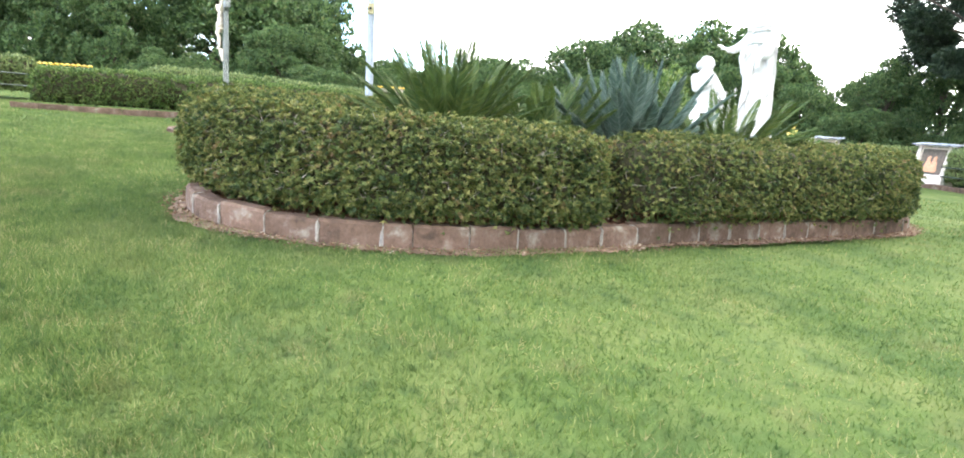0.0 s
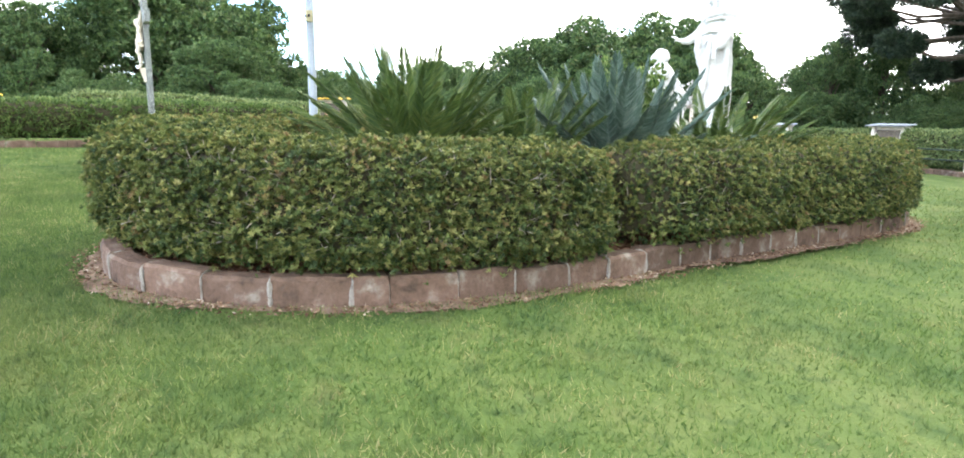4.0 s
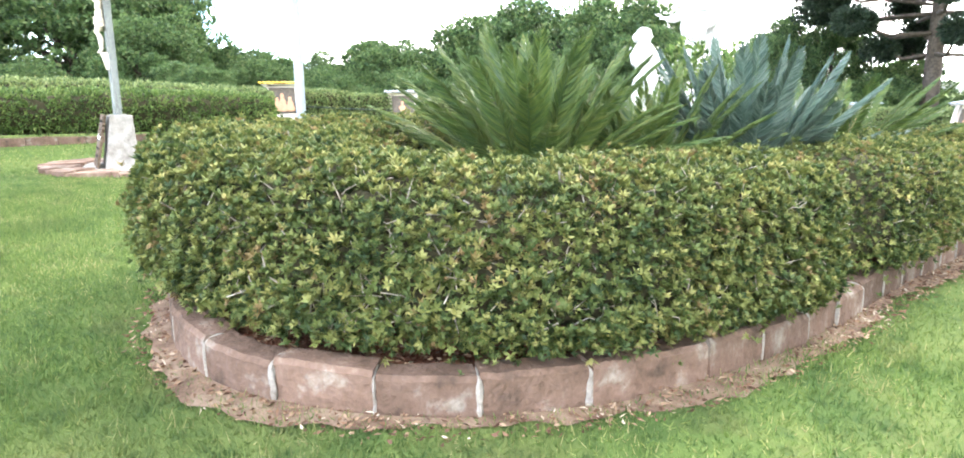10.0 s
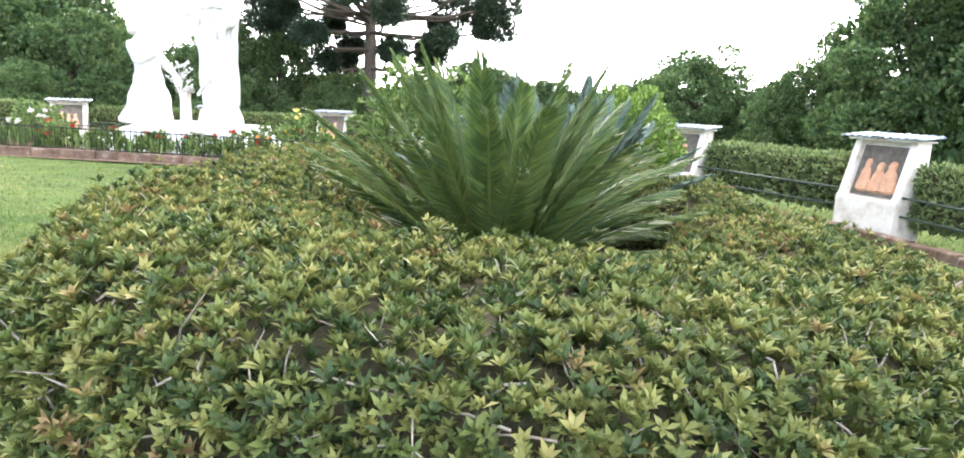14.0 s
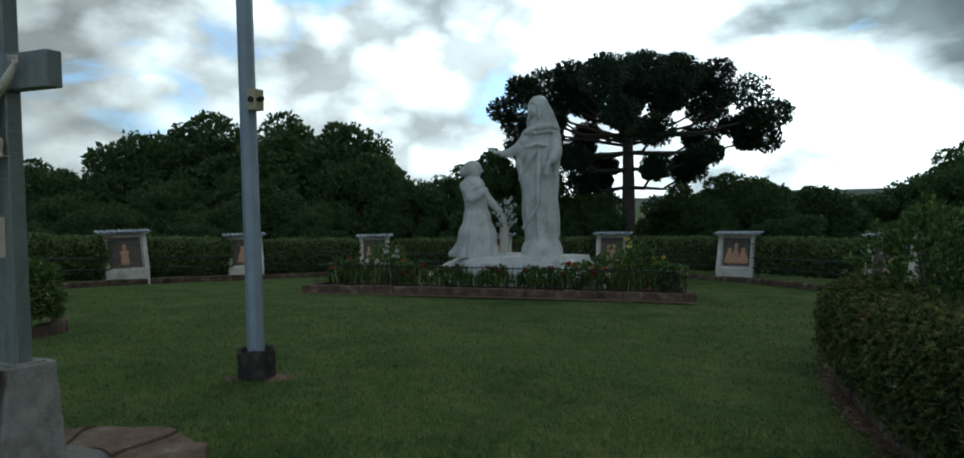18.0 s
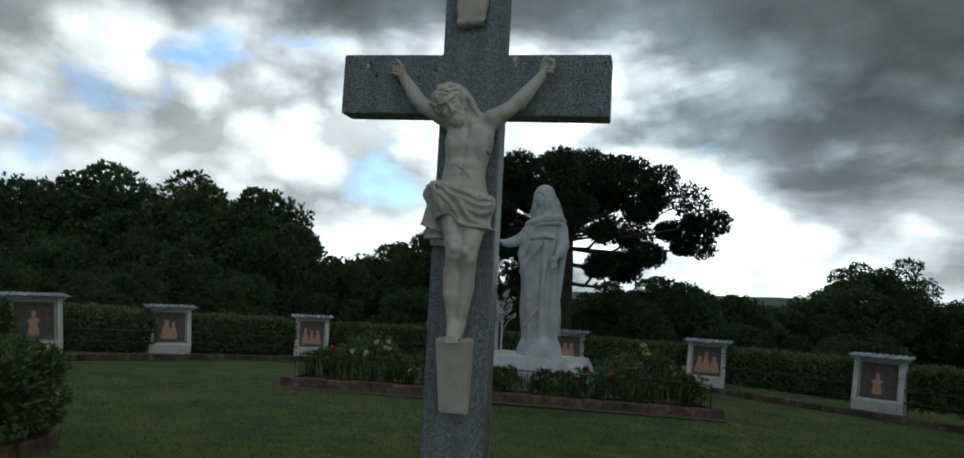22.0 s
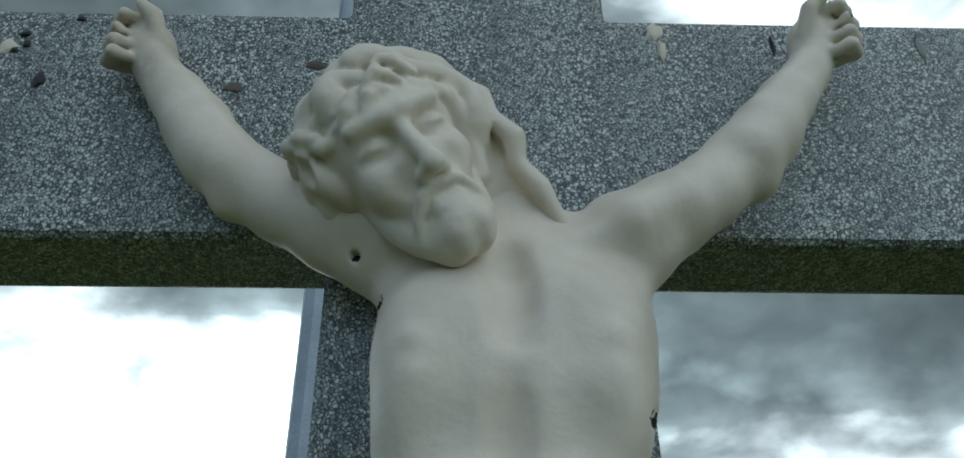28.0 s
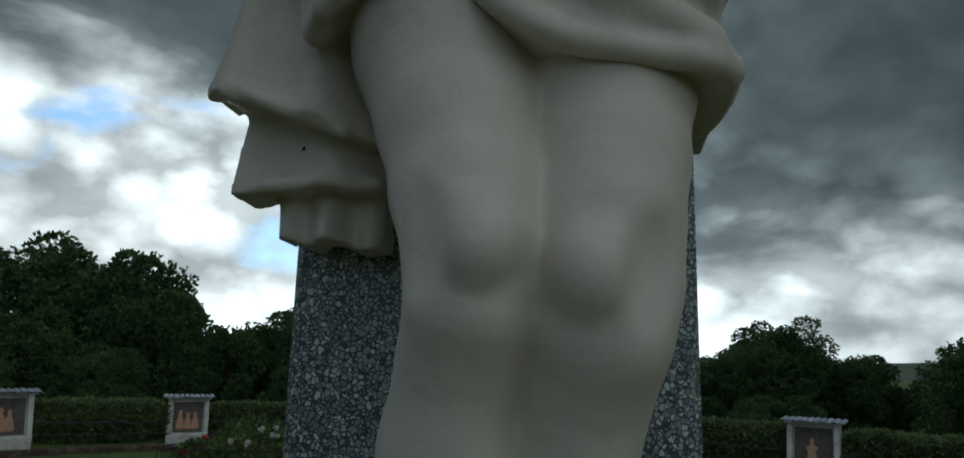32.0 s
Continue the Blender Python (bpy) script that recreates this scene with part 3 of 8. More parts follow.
def limb_arrays(paths, sides=6):
    """Tapered limbs: each path is a list of (point, radius). Arrays of corners and quads."""
    verts, faces = [], []
    ang = np.linspace(0, 2 * np.pi, sides, endpoint=False)
    for path in paths:
        base = len(verts)
        pts = np.array([p for p, r in path], float)
        rad = np.array([r for p, r in path], float)
        tan = np.gradient(pts, axis=0)
        tan /= np.linalg.norm(tan, axis=1)[:, None] + 1e-9
        for n in range(len(pts)):
            a = np.cross(tan[n], (0.31, 0.73, 0.2) if abs(tan[n][2]) > 0.8 else (0, 0, 1))
            a /= np.linalg.norm(a) + 1e-9
            b = np.cross(tan[n], a)
            verts.extend(pts[n] + rad[n] * (np.cos(t) * a + np.sin(t) * b) for t in ang)
        for n in range(len(pts) - 1):
            for s in range(sides):
                i, j = base + n * sides + s, base + n * sides + (s + 1) % sides
                faces.append((i, j, j + sides, i + sides))
    return np.array(verts), np.array(faces)


def leaf_arrays(rng, roots, ways, length, width, bend=0.25, twist=True):
    """One pointed leaf at each root along its way: two bent quads per leaf. Arrays of corners and quads."""
    n = len(roots)
    ways = ways / (np.linalg.norm(ways, axis=1)[:, None] + 1e-9)
    ref = rng.normal(size=(n, 3))
    side = np.cross(ways, ref)
    side /= np.linalg.norm(side, axis=1)[:, None] + 1e-9
    up = np.cross(side, ways)
    L = (np.asarray(length) * np.ones(n))[:, None]
    w = (np.asarray(width) * np.ones(n))[:, None]
    mid = roots + ways * L * 0.55 + up * L * bend * 0.3
    tip = roots + ways * L + up * -L * bend * 0.2
    c = [roots, mid + side * w * 0.5, tip, mid - side * w * 0.5]
    verts = np.stack(c, 1).reshape(-1, 3)
    faces = np.arange(4 * n).reshape(-1, 4)
    return verts, faces


def rosettes(rng, places, normals, leaves, length, width, spread=0.9):
    """Whorls of leaves, each on its place and round its normal."""
    n = len(places)
    roots = np.repeat(places, leaves, 0) + rng.normal(0, length * 0.12, (n * leaves, 3))
    turn = rng.normal(size=(n * leaves, 3))
    ways = np.repeat(normals, leaves, 0) + spread * turn / (np.linalg.norm(turn, axis=1)[:, None] + 1e-9)
    size = rng.uniform(0.65, 1.3, n * leaves)
    return leaf_arrays(rng, roots, ways, length * size, width * size)


def whorls(rng, places, normals, leaves, length, width):
    """Stars of leaves that share their root: an outer ring spread wide and a few young leaves held upright."""
    n, m = len(places), leaves
    z = normals / (np.linalg.norm(normals, axis=1)[:, None] + 1e-9)
    x = np.cross(z, rng.normal(size=(n, 3)))
    x /= np.linalg.norm(x, axis=1)[:, None] + 1e-9
    y = np.cross(z, x)
    size = rng.uniform(0.7, 1.25, (n, 1, 1))
    az = 2 * np.pi * np.arange(m) / (m - 2.0) + rng.uniform(0, 6.28, (n, 1)) + rng.normal(0, 0.2, (n, m))
    inner = np.arange(m) >= m - 2
    out = np.where(inner, 0.25, 0.68) + rng.normal(0, 0.2, (n, m))
    way = (np.cos(az) * np.sin(out))[..., None] * x[:, None] + (np.sin(az) * np.sin(out))[..., None] * y[:, None] + np.cos(out)[..., None] * z[:, None]
    side = np.cross(way, z[:, None])
    side /= np.linalg.norm(side, axis=-1)[..., None] + 1e-9
    up = np.cross(side, way)
    L = length * size * np.where(inner, 0.75, 1.0)[None, :, None] * rng.uniform(0.75, 1.15, (n, m, 1))
    w = width * size * rng.uniform(0.8, 1.15, (n, m, 1))
    root = places[:, None]
    mid = root + way * L * 0.58 + up * L * 0.08
    tip = root + way * L - up * L * 0.07
    v = np.concatenate([root, np.stack([mid + side * w * 0.5, tip, mid - side * w * 0.5], 2).reshape(n, 3 * m, 3)], 1).reshape(-1, 3)
    base = (np.arange(n) * (3 * m + 1))[:, None]
    k = np.arange(m) * 3
    f = np.stack([base + 0 * k, base + 1 + k, base + 2 + k, base + 3 + k], -1).reshape(-1, 4)
    return v, f


def pile(parts):
    """Corner and face arrays joined."""
    vs, fs, n = [], [], 0
    for v, f in parts:
        if len(v):
            vs.append(v)
            fs.append(np.asarray(f) + n)
            n += len(v)
    return np.concatenate(vs), np.concatenate(fs)


def spline(points, closed=False, step=0.1):
    """A smooth line through points, cut at even steps."""
    P = np.array(points, float)
    n = len(P)
    out = []
    for i in range(n if closed else n - 1):
        if closed:
            p0, p1, p2, p3 = P[(i - 1) % n], P[i], P[(i + 1) % n], P[(i + 2) % n]
        else:
            p0, p1, p2, p3 = P[max(i - 1, 0)], P[i], P[i + 1], P[min(i + 2, n - 1)]
        for t in np.linspace(0, 1, 24, endpoint=False):
            out.append(0.5 * (2 * p1 + (p2 - p0) * t + (2 * p0 - 5 * p1 + 4 * p2 - p3) * t * t + (3 * p1 - p0 - 3 * p2 + p3) * t ** 3))
    out.append(P[0] if closed else P[-1])
    out = np.array(out)
    far = np.r_[0, np.cumsum(np.linalg.norm(np.diff(out, axis=0), axis=1))]
    cuts = np.linspace(0, far[-1], max(3, int(round(far[-1] / step)) + 1))
    return np.stack([np.interp(cuts, far, out[:, k]) for k in range(out.shape[1])], 1)


# ---- ground ----
rng = np.random.default_rng(7)


def ground_sheet():
    near = np.arange(-40, 41, 1.0)
    steps = np.r_[-4000, -1500, -600, -300, -150, -90, -60, near, 60, 90, 150, 300, 600, 1500, 4000]
    X, Y = np.meshgrid(steps, steps + 8.0, indexing="ij")
    Z = gz(X, Y) + 0.02 * np.sin(X * 0.9) * np.sin(Y * 0.7 + 1.0) * (np.hypot(X, Y) < 40)
    n = len(steps)
    idx = np.arange(n * n).reshape(n, n)
    faces = np.stack([idx[:-1, :-1], idx[1:, :-1], idx[1:, 1:], idx[:-1, 1:]], -1).reshape(-1, 4)
    return raw_mesh("ground", np.stack([X, Y, Z - 0.02], -1).reshape(-1, 3), faces, M_LAWN, True)


tagged(mesh_part("ground", ground_sheet()), "sloping mown green lawn with paler dry patches", "lawn", kind="structure")

# outline of the kerbed bed that the camera walks round
BED = spline([(8.62, 0.9), (8.66, 1.6), (8.58, 2.6), (8.33, 4.0), (8.08, 5.8), (7.8, 7.5), (7.3, 8.6), (6.4, 9.0), (5.3, 8.6), (4.45, 7.5), (4.3, 5.5), (4.6, 3.2), (4.95, 1.5), (5.25, 0.45), (5.85, -0.4), (6.5, -0.73), (7.1, -0.8), (7.62, -0.68), (8.1, -0.3), (8.45, 0.25)], True, 0.06)


def inward(line, off):
    """The closed or open line moved to its left by off."""
    d = np.gradient(line, axis=0)
    if np.allclose(line[0], line[-1]):
        d[0] = d[-1] = line[1] - line[-2]
    d /= np.linalg.norm(d, axis=1)[:, None] + 1e-9
    return line + off * np.stack([-d[:, 1], d[:, 0]], 1)


def ribbon(a, b, za, zb, mat, name):
    """A strip between two lines of equal count, on the ground."""
    va = np.c_[a, gz(a[:, 0], a[:, 1]) + za]
    vb = np.c_[b, gz(b[:, 0], b[:, 1]) + zb]
    n = len(a)
    f = np.array([(i, i + 1, n + i + 1, n + i) for i in range(n - 1)])
    return raw_mesh(name, np.r_[va, vb], f, mat, True)


def fill(line, z, mat, name, centre):
    """A closed outline filled from its centre in rings."""
    n = len(line)
    rings = [line * k + np.array(centre) * (1 - k) for k in (1.0, 0.75, 0.5, 0.25, 0.02)]
    v = np.concatenate([np.c_[r, gz(r[:, 0], r[:, 1]) + z + 0.02 * np.sin(r[:, 0] * 7) * np.sin(r[:, 1] * 9)] for r in rings])
    f = np.array([(k * n + i, k * n + i + 1, (k + 1) * n + i + 1, (k + 1) * n + i) for k in range(4) for i in range(n - 1)])
    return raw_mesh(name, v, f, mat, True)


BED = inward(BED, 0.1)
wob = 0.03 * np.sin(np.arange(len(BED)) * 0.11) + 0.02 * np.sin(np.arange(len(BED)) * 0.23)
outer = inward(BED, -1.0)
outer = BED + (outer - BED) * (0.12 + 1.4 * wob + 0.02 * np.sin(np.arange(len(BED)) * 0.9) + 0.015 * np.sin(np.arange(len(BED)) * 1.7 + 1))[:, None]
tagged(mesh_part("soil_strip", ribbon(outer, inward(BED, 0.05), 0.006, 0.012, M_DIRT, "soil_strip")), "bare brown earth worn along the stone kerb", "soil", kind="structure")
tagged(mesh_part("mulch", fill(inward(BED, 0.07), 0.13, M_SOIL, "mulch", (6.5, 3.9))), "dark red mulch in the hedged bed", "mulch", kind="structure")


def kerb_blocks(line, parent, length, height, depth, mat, seed, lean=0.0, gap=0.012, name="kerb_stone", smear=False):
    """Separate stones along a line; each follows the curve, with uneven faces."""
    rnd = random.Random(seed)
    far = np.r_[0, np.cumsum(np.linalg.norm(np.diff(line, axis=0), axis=1))]
    s, made = 0.0, []
    while s < far[-1] - length * 0.4:
        L = min(length * rnd.uniform(0.88, 1.12), far[-1] - s)
        bm = bmesh.new()
        rows = []
        dz, dy = rnd.uniform(-0.012, 0.012), rnd.uniform(-0.01, 0.01)
        for k in range(7):
            q = s + gap / 2 + (L - gap) * k / 6
            p = np.array([np.interp(q, far, line[:, 0]), np.interp(q, far, line[:, 1])])
            e = np.array([np.interp(q + 0.02, far, line[:, 0]), np.interp(q + 0.02, far, line[:, 1])]) - p
            e /= np.linalg.norm(e) + 1e-9
            m = np.array([-e[1], e[0]])
            z = float(gz(*p)) - 0.03
            j = lambda a: rnd.uniform(-a, a)
            a, b = p + m * (dy + j(0.004)), p + m * (depth + j(0.01))
            top = height + 0.03 + dz + j(0.006)
            c = 0.022
            ring = [(a, z), (a + m * 0.004, z + top - c), (a + m * c, z + top), (b - m * c, z + top + j(0.004)), (b, z + top - c), (b, z)]
            rows.append([bm.verts.new((*r[:2], h)) for r, h in ring])
        for k in range(6):
            for n in range(6):
                bm.faces.new((rows[k][n], rows[k][(n + 1) % 6], rows[k + 1][(n + 1) % 6], rows[k + 1][n]))
        bm.faces.new(rows[0][::-1])
        bm.faces.new(rows[-1])
        made.append(part(name, bm, mat, parent))
        if smear and rnd.random() < 0.8:
            q = s + L
            p = np.array([np.interp(q, far, line[:, 0]), np.interp(q, far, line[:, 1])])
            e = np.array([np.interp(q + 0.02, far, line[:, 0]), np.interp(q + 0.02, far, line[:, 1])]) - p
            e /= np.linalg.norm(e) + 1e-9
            m = np.array([-e[1], e[0]])
            w = rnd.uniform(0.006, 0.016)
            bm = bmesh.new()
            bmesh.ops.create_icosphere(bm, subdivisions=3, radius=1.0)
            zc = float(gz(*p)) + height * 0.5
            for v in bm.verts:
                k = 1 + 1.1 * noise.noise(v.co * 1.7 + Vector((q, 0, 0))) + 0.6 * noise.noise(v.co * 5 + Vector((0, q, 0)))
                t = v.co.x * w * k * (1.25 - 0.6 * v.co.z)
                d = v.co.y * 0.012 + (0.07 + 0.09 * v.co.y if v.co.z > 0.75 else 0.004)
                c = p + e * t + m * d
                v.co = Vector((c[0], c[1], zc + v.co.z * height * 0.53))
            part('mortar_joint', bm, M_MORTAR, parent, '', True)
        s += L
    return made


def mortar_bed(line, height, depth, name, parent):
    """The mortar that shows in the joints: a low wall inside the stones."""
    a, b = inward(line, 0.022), inward(line, depth - 0.03)
    n = len(line)
    v = []
    for l, h in ((a, -0.03), (a, height - 0.03), (b, height - 0.03), (b, -0.03)):
        v.append(np.c_[l, gz(l[:, 0], l[:, 1]) + h])
    f = np.array([(k * n + i, k * n + i + 1, (k + 1) * n + i + 1, (k + 1) * n + i) for k in range(3) for i in range(n - 1)])
    mesh_part(name, raw_mesh(name, np.concatenate(v), f, M_MORTAR), parent, "pale crumbling mortar")


bed_kerb = tagged(thing("bed_kerb", (0, 0, 0), "low kerb of long red sandstone blocks round the bed", "kerb"), kind="structure")
mortar_bed(BED, 0.17, 0.17, "mortar", bed_kerb)
kerb_blocks(BED, bed_kerb, 0.46, 0.19, 0.18, M_KERB, 5, smear=True)


def litter(line, lo, hi, count, seed, label):
    """Dry leaf scraps and bark chips strewn along a line."""
    rng = np.random.default_rng(seed)
    m = inward(line, 1.0) - line
    k = rng.integers(len(line) - 1, size=count)
    xy = line[k] + m[k] * rng.uniform(lo, hi, (count, 1)) + rng.normal(0, 0.02, (count, 2))
    inside = (lo + hi) / 2 > 0.1
    roots = np.c_[xy, gz(xy[:, 0], xy[:, 1]) + (0.15 if inside else 0.02)]
    ways = rng.normal(size=(count, 3)) * [1, 1, 0.25]
    me = raw_mesh("litter", *leaf_arrays(rng, roots, ways, rng.uniform(0.015, 0.05, count), rng.uniform(0.006, 0.018, count), 0.3), M_LITTER)
    return tagged(mesh_part("litter", me), label, "leaf litter", kind="stuff")


M_LITTER = leaf_material("dry_litter", [(0.0, (0.07, 0.035, 0.02)), (0.5, (0.2, 0.11, 0.065)), (0.9, (0.36, 0.25, 0.16)), (1.0, (0.5, 0.42, 0.32))], 0.8, 0.1)
litter(BED, -0.2, 0.02, 5000, 91, "dry leaf scraps along the outside of the kerb")
litter(BED, 0.2, 0.75, 9000, 92, "dark bark chips and dry leaves under the hedge")


# ---- hedges ----
def hedge_grid(centre, half, z0, h, lump, seed, ends=True, steps=26):
    """Surface of a clipped hedge along a line: stations by points round its section."""
    d = np.gradient(centre, axis=0)
    d /= np.linalg.norm(d, axis=1)[:, None] + 1e-9
    side = np.stack([-d[:, 1], d[:, 0]], 1)
    far = np.r_[0, np.cumsum(np.linalg.norm(np.diff(centre, axis=0), axis=1))]
    k = np.ones(len(centre))
    if ends:
        for e in (far, far[-1] - far):
            k = np.minimum(k, np.sqrt(np.clip(1 - np.clip(1 - e / (half * 0.8), 0, 1) ** 2.4, 0, 1)))
    ang = np.linspace(-0.18 * np.pi, 1.18 * np.pi, steps)
    c, s = np.cos(ang), np.sin(ang)
    u = np.sign(c) * np.abs(c) ** 0.45
    z = np.where(s > 0, np.abs(s) ** 0.42, 0) + np.where(s < 0, s * 0.35, 0)
    zz = 0.32 + 0.68 * z
    u = u * np.where(s < 0, 1 + 0.6 * s, 1.0)
    X = centre[:, None, 0] + side[:, None, 0] * u[None] * (half * k)[:, None]
    Y = centre[:, None, 1] + side[:, None, 1] * u[None] * (half * k)[:, None]
    lift = 0.75 + 0.25 * np.clip(k, 0, 1)
    Z = gz(X, Y) + z0 + (h - z0) * np.clip(zz, 0, None)[None] * lift[:, None]
    ph = seed * 1.7
    bulge = lump * (np.sin(X * 3.1 + ph) * np.sin(Y * 2.7 + 2 * ph) + 0.7 * np.sin(X * 6.3 + Z * 5 + ph) * np.sin(Y * 5.7 - ph) + 0.5 * np.sin(Z * 9 + X * 4))
    X += side[:, None, 0] * u * bulge
    Y += side[:, None, 1] * u * bulge
    Z += bulge * np.clip(s, 0, 1)[None]
    return np.stack([X, Y, Z], -1)


def grid_samples(g, rng, count):
    """Random places on a grid surface and the outward normals there."""
    a, b, c, d = g[:-1, :-1], g[1:, :-1], g[1:, 1:], g[:-1, 1:]
    nrm = np.cross(c - a, d - b)
    area = np.linalg.norm(nrm, axis=-1)
    mid = g.mean(1)[:-1, None]
    nrm = nrm / (area[..., None] + 1e-9) * np.where(((((a + c) / 2) - mid) * nrm).sum(-1) < 0, -1, 1)[..., None]
    flat = (area / area.sum()).ravel()
    pick = rng.choice(len(flat), count, p=flat)
    i, j = np.unravel_index(pick, area.shape)
    s, t = rng.random((2, count, 1))
    p = a[i, j] * (1 - s) * (1 - t) + b[i, j] * s * (1 - t) + c[i, j] * s * t + d[i, j] * (1 - s) * t
    return p, nrm[i, j], area.sum()


def grid_mesh(name, g, mat):
    n, k = g.shape[:2]
    idx = np.arange(n * k).reshape(n, k)
    f = np.stack([idx[:-1, :-1], idx[1:, :-1], idx[1:, 1:], idx[:-1, 1:]], -1).reshape(-1, 4)
    me = raw_mesh(name, g.reshape(-1, 3), f, mat, True)
    bm = bmesh.new()
    bm.from_mesh(me)
    bmesh.ops.holes_fill(bm, edges=[e for e in bm.edges if e.is_boundary])
    bmesh.ops.recalc_face_normals(bm, faces=bm.faces)
    bm.to_mesh(me)
    bm.free()
    return me


def hedge(label, points, z0, h, mat, density, leaves, length, width, seed, lump=0.035, twigs=0, name="hedge", step=0.12, group="", deep=0.05, whorled=False):
    """A clipped hedge: a dark core for the shade inside, whorls of leaves all over it, twigs that show through."""
    rng = np.random.default_rng(seed)
    line = spline(points, False, step)
    g = hedge_grid(line[:, :2], line[:, 2], z0, h, lump, seed)
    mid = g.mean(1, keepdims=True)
    # closed shell under the leaves; its dark colour paints the shade in the gaps
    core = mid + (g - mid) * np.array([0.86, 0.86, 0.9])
    ob = thing(name, (0, 0, 0), label, "hedge", group)
    mesh_part("dark_interior", grid_mesh("dark_interior", core, M_CORE), ob, "dark core coloured as the shade between the leaves")
    _, _, area = grid_samples(g, rng, 4)
    p, n, _ = grid_samples(g, rng, int(area * density))
    p = p - n * rng.exponential(deep, (len(p), 1)) + n * 0.03 * rng.normal(0.3, 0.7, (len(p), 1))
    if whorled:
        # uneven growth: tufts stand out, hollows stay dark, shoots hang over the lower edge
        wave = np.sin(p[:, 0] * 17 + 3 * np.sin(p[:, 1] * 9)) * np.sin(p[:, 1] * 19 + 2 * np.sin(p[:, 2] * 11)) * np.sin(p[:, 2] * 21 + p[:, 0] * 7)
        low = np.clip((gz(p[:, 0], p[:, 1]) + z0 + 0.45 - p[:, 2]) / 0.4, 0, 1)
        keep = rng.random(len(p)) > 0.03 + 0.2 * (wave < -0.12) * (0.4 + 0.6 * low)
        p = p + n * (0.045 * wave)[:, None] + n * (low * rng.exponential(0.03, len(p)))[:, None]
        p[:, 2] -= low * rng.exponential(0.03, len(p))
        p, n = p[keep], n[keep]
        n = 0.75 * n / np.linalg.norm(n, axis=1)[:, None] + [0, 0, 0.85] + rng.normal(0, 0.3, n.shape)
        leafage = whorls(rng, p, n, leaves, length, width)
    else:
        n = n + [0, 0, 0.35]
        leafage = rosettes(rng, p, n, leaves, length, width)
    tagged(mesh_part("foliage", raw_mesh("foliage", *leafage, mat), ob, "small leaves in dense whorls"), kind="stuff")
    if twigs:
        q, m, _ = grid_samples(g, rng, twigs)
        paths = []
        for a, b in zip(q, m):
            w = b * 0.4 + rng.normal(0, 0.6, 3) + [0, 0, 0.3]
            w /= np.linalg.norm(w)
            L = rng.uniform(0.06, 0.2)
            a = a - b * 0.03
            paths.append([(a - w * L * 0.5, 0.0042), (a + rng.normal(0, 0.014, 3), 0.0034), (a + w * L * 0.5, 0.0013)])
        tagged(mesh_part("twig_tangle", raw_mesh("twig_tangle", *limb_arrays(paths, 4), M_TWIG), ob, "bare pale grey twigs"), kind="stuff")
    return ob


hedge("clipped azalea hedge curving round the near end of the bed", [(7.98, 2.8, 0.44), (8.12, 2.1, 0.5), (8.06, 1.16, 0.54), (7.6, 0.31, 0.58), (6.9, -0.12, 0.6), (6.15, -0.06, 0.6), (5.6, 0.66, 0.56), (5.34, 1.68, 0.48), (5.1, 3.0, 0.48), (4.85, 4.6, 0.5), (4.8, 6.2, 0.5), (5.1, 7.6, 0.5)],
      0.06, 0.985, M_AZALEA, 1450, 8, 0.039, 0.0125, 11, 0.03, 2600, whorled=True)
hedge("clipped azalea hedge along the straight kerb of the bed", [(7.98, 3.1, 0.44), (7.82, 4.4, 0.5), (7.55, 6.0, 0.52), (7.3, 7.5, 0.54), (6.7, 8.4, 0.5)],
      0.06, 1.0, M_AZALEA, 980, 7, 0.039, 0.0135, 12, 0.03, 500, whorled=True)
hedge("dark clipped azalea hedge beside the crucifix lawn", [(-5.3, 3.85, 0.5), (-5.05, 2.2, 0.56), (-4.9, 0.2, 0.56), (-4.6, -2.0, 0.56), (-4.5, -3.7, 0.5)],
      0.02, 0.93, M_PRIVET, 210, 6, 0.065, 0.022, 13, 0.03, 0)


# ---- crucifix, its pedestal and paving ----
crucifix = thing("crucifix", (0.0, 0.0, 0.0), "tall grey terrazzo cross on a rough concrete pedestal", "cross")
CX, CW, CD = 0.022, 0.098, 0.085


def cross_body():
    """Upright and arms as one cast piece."""
    x0, x1, a0, a1 = CX - CW, CX + CW, CX - 0.427, CX + 0.427
    zb, zl, zh, zt = 0.66, 2.195, 2.39, 2.73
    out = [(x0, zb), (x1, zb), (x1, zl), (a1, zl), (a1, zh), (x1, zh), (x1, zt), (x0, zt), (x0, zh), (a0, zh), (a0, zl), (x0, zl)]
    bm = bmesh.new()
    f = [bm.verts.new((x, 0.0, z)) for x, z in out]
    r = [bm.verts.new((x, CD, z)) for x, z in out]
    n = len(out)
    bm.faces.new(f)
    bm.faces.new(r[::-1])
    for i in range(n):
        bm.faces.new((f[i], r[i], r[(i + 1) % n], f[(i + 1) % n]))
    for v in bm.verts:
        v.co.y += 0.03 * (v.co.x - CX)
        v.co.z -= 0.014 * (v.co.x - CX) * (2.1 < v.co.z < 2.5)
    bmesh.ops.recalc_face_normals(bm, faces=bm.faces)
    bmesh.ops.bevel(bm, geom=[e for e in bm.edges], offset=0.009, segments=3, profile=0.6, affect="EDGES")
    return bm


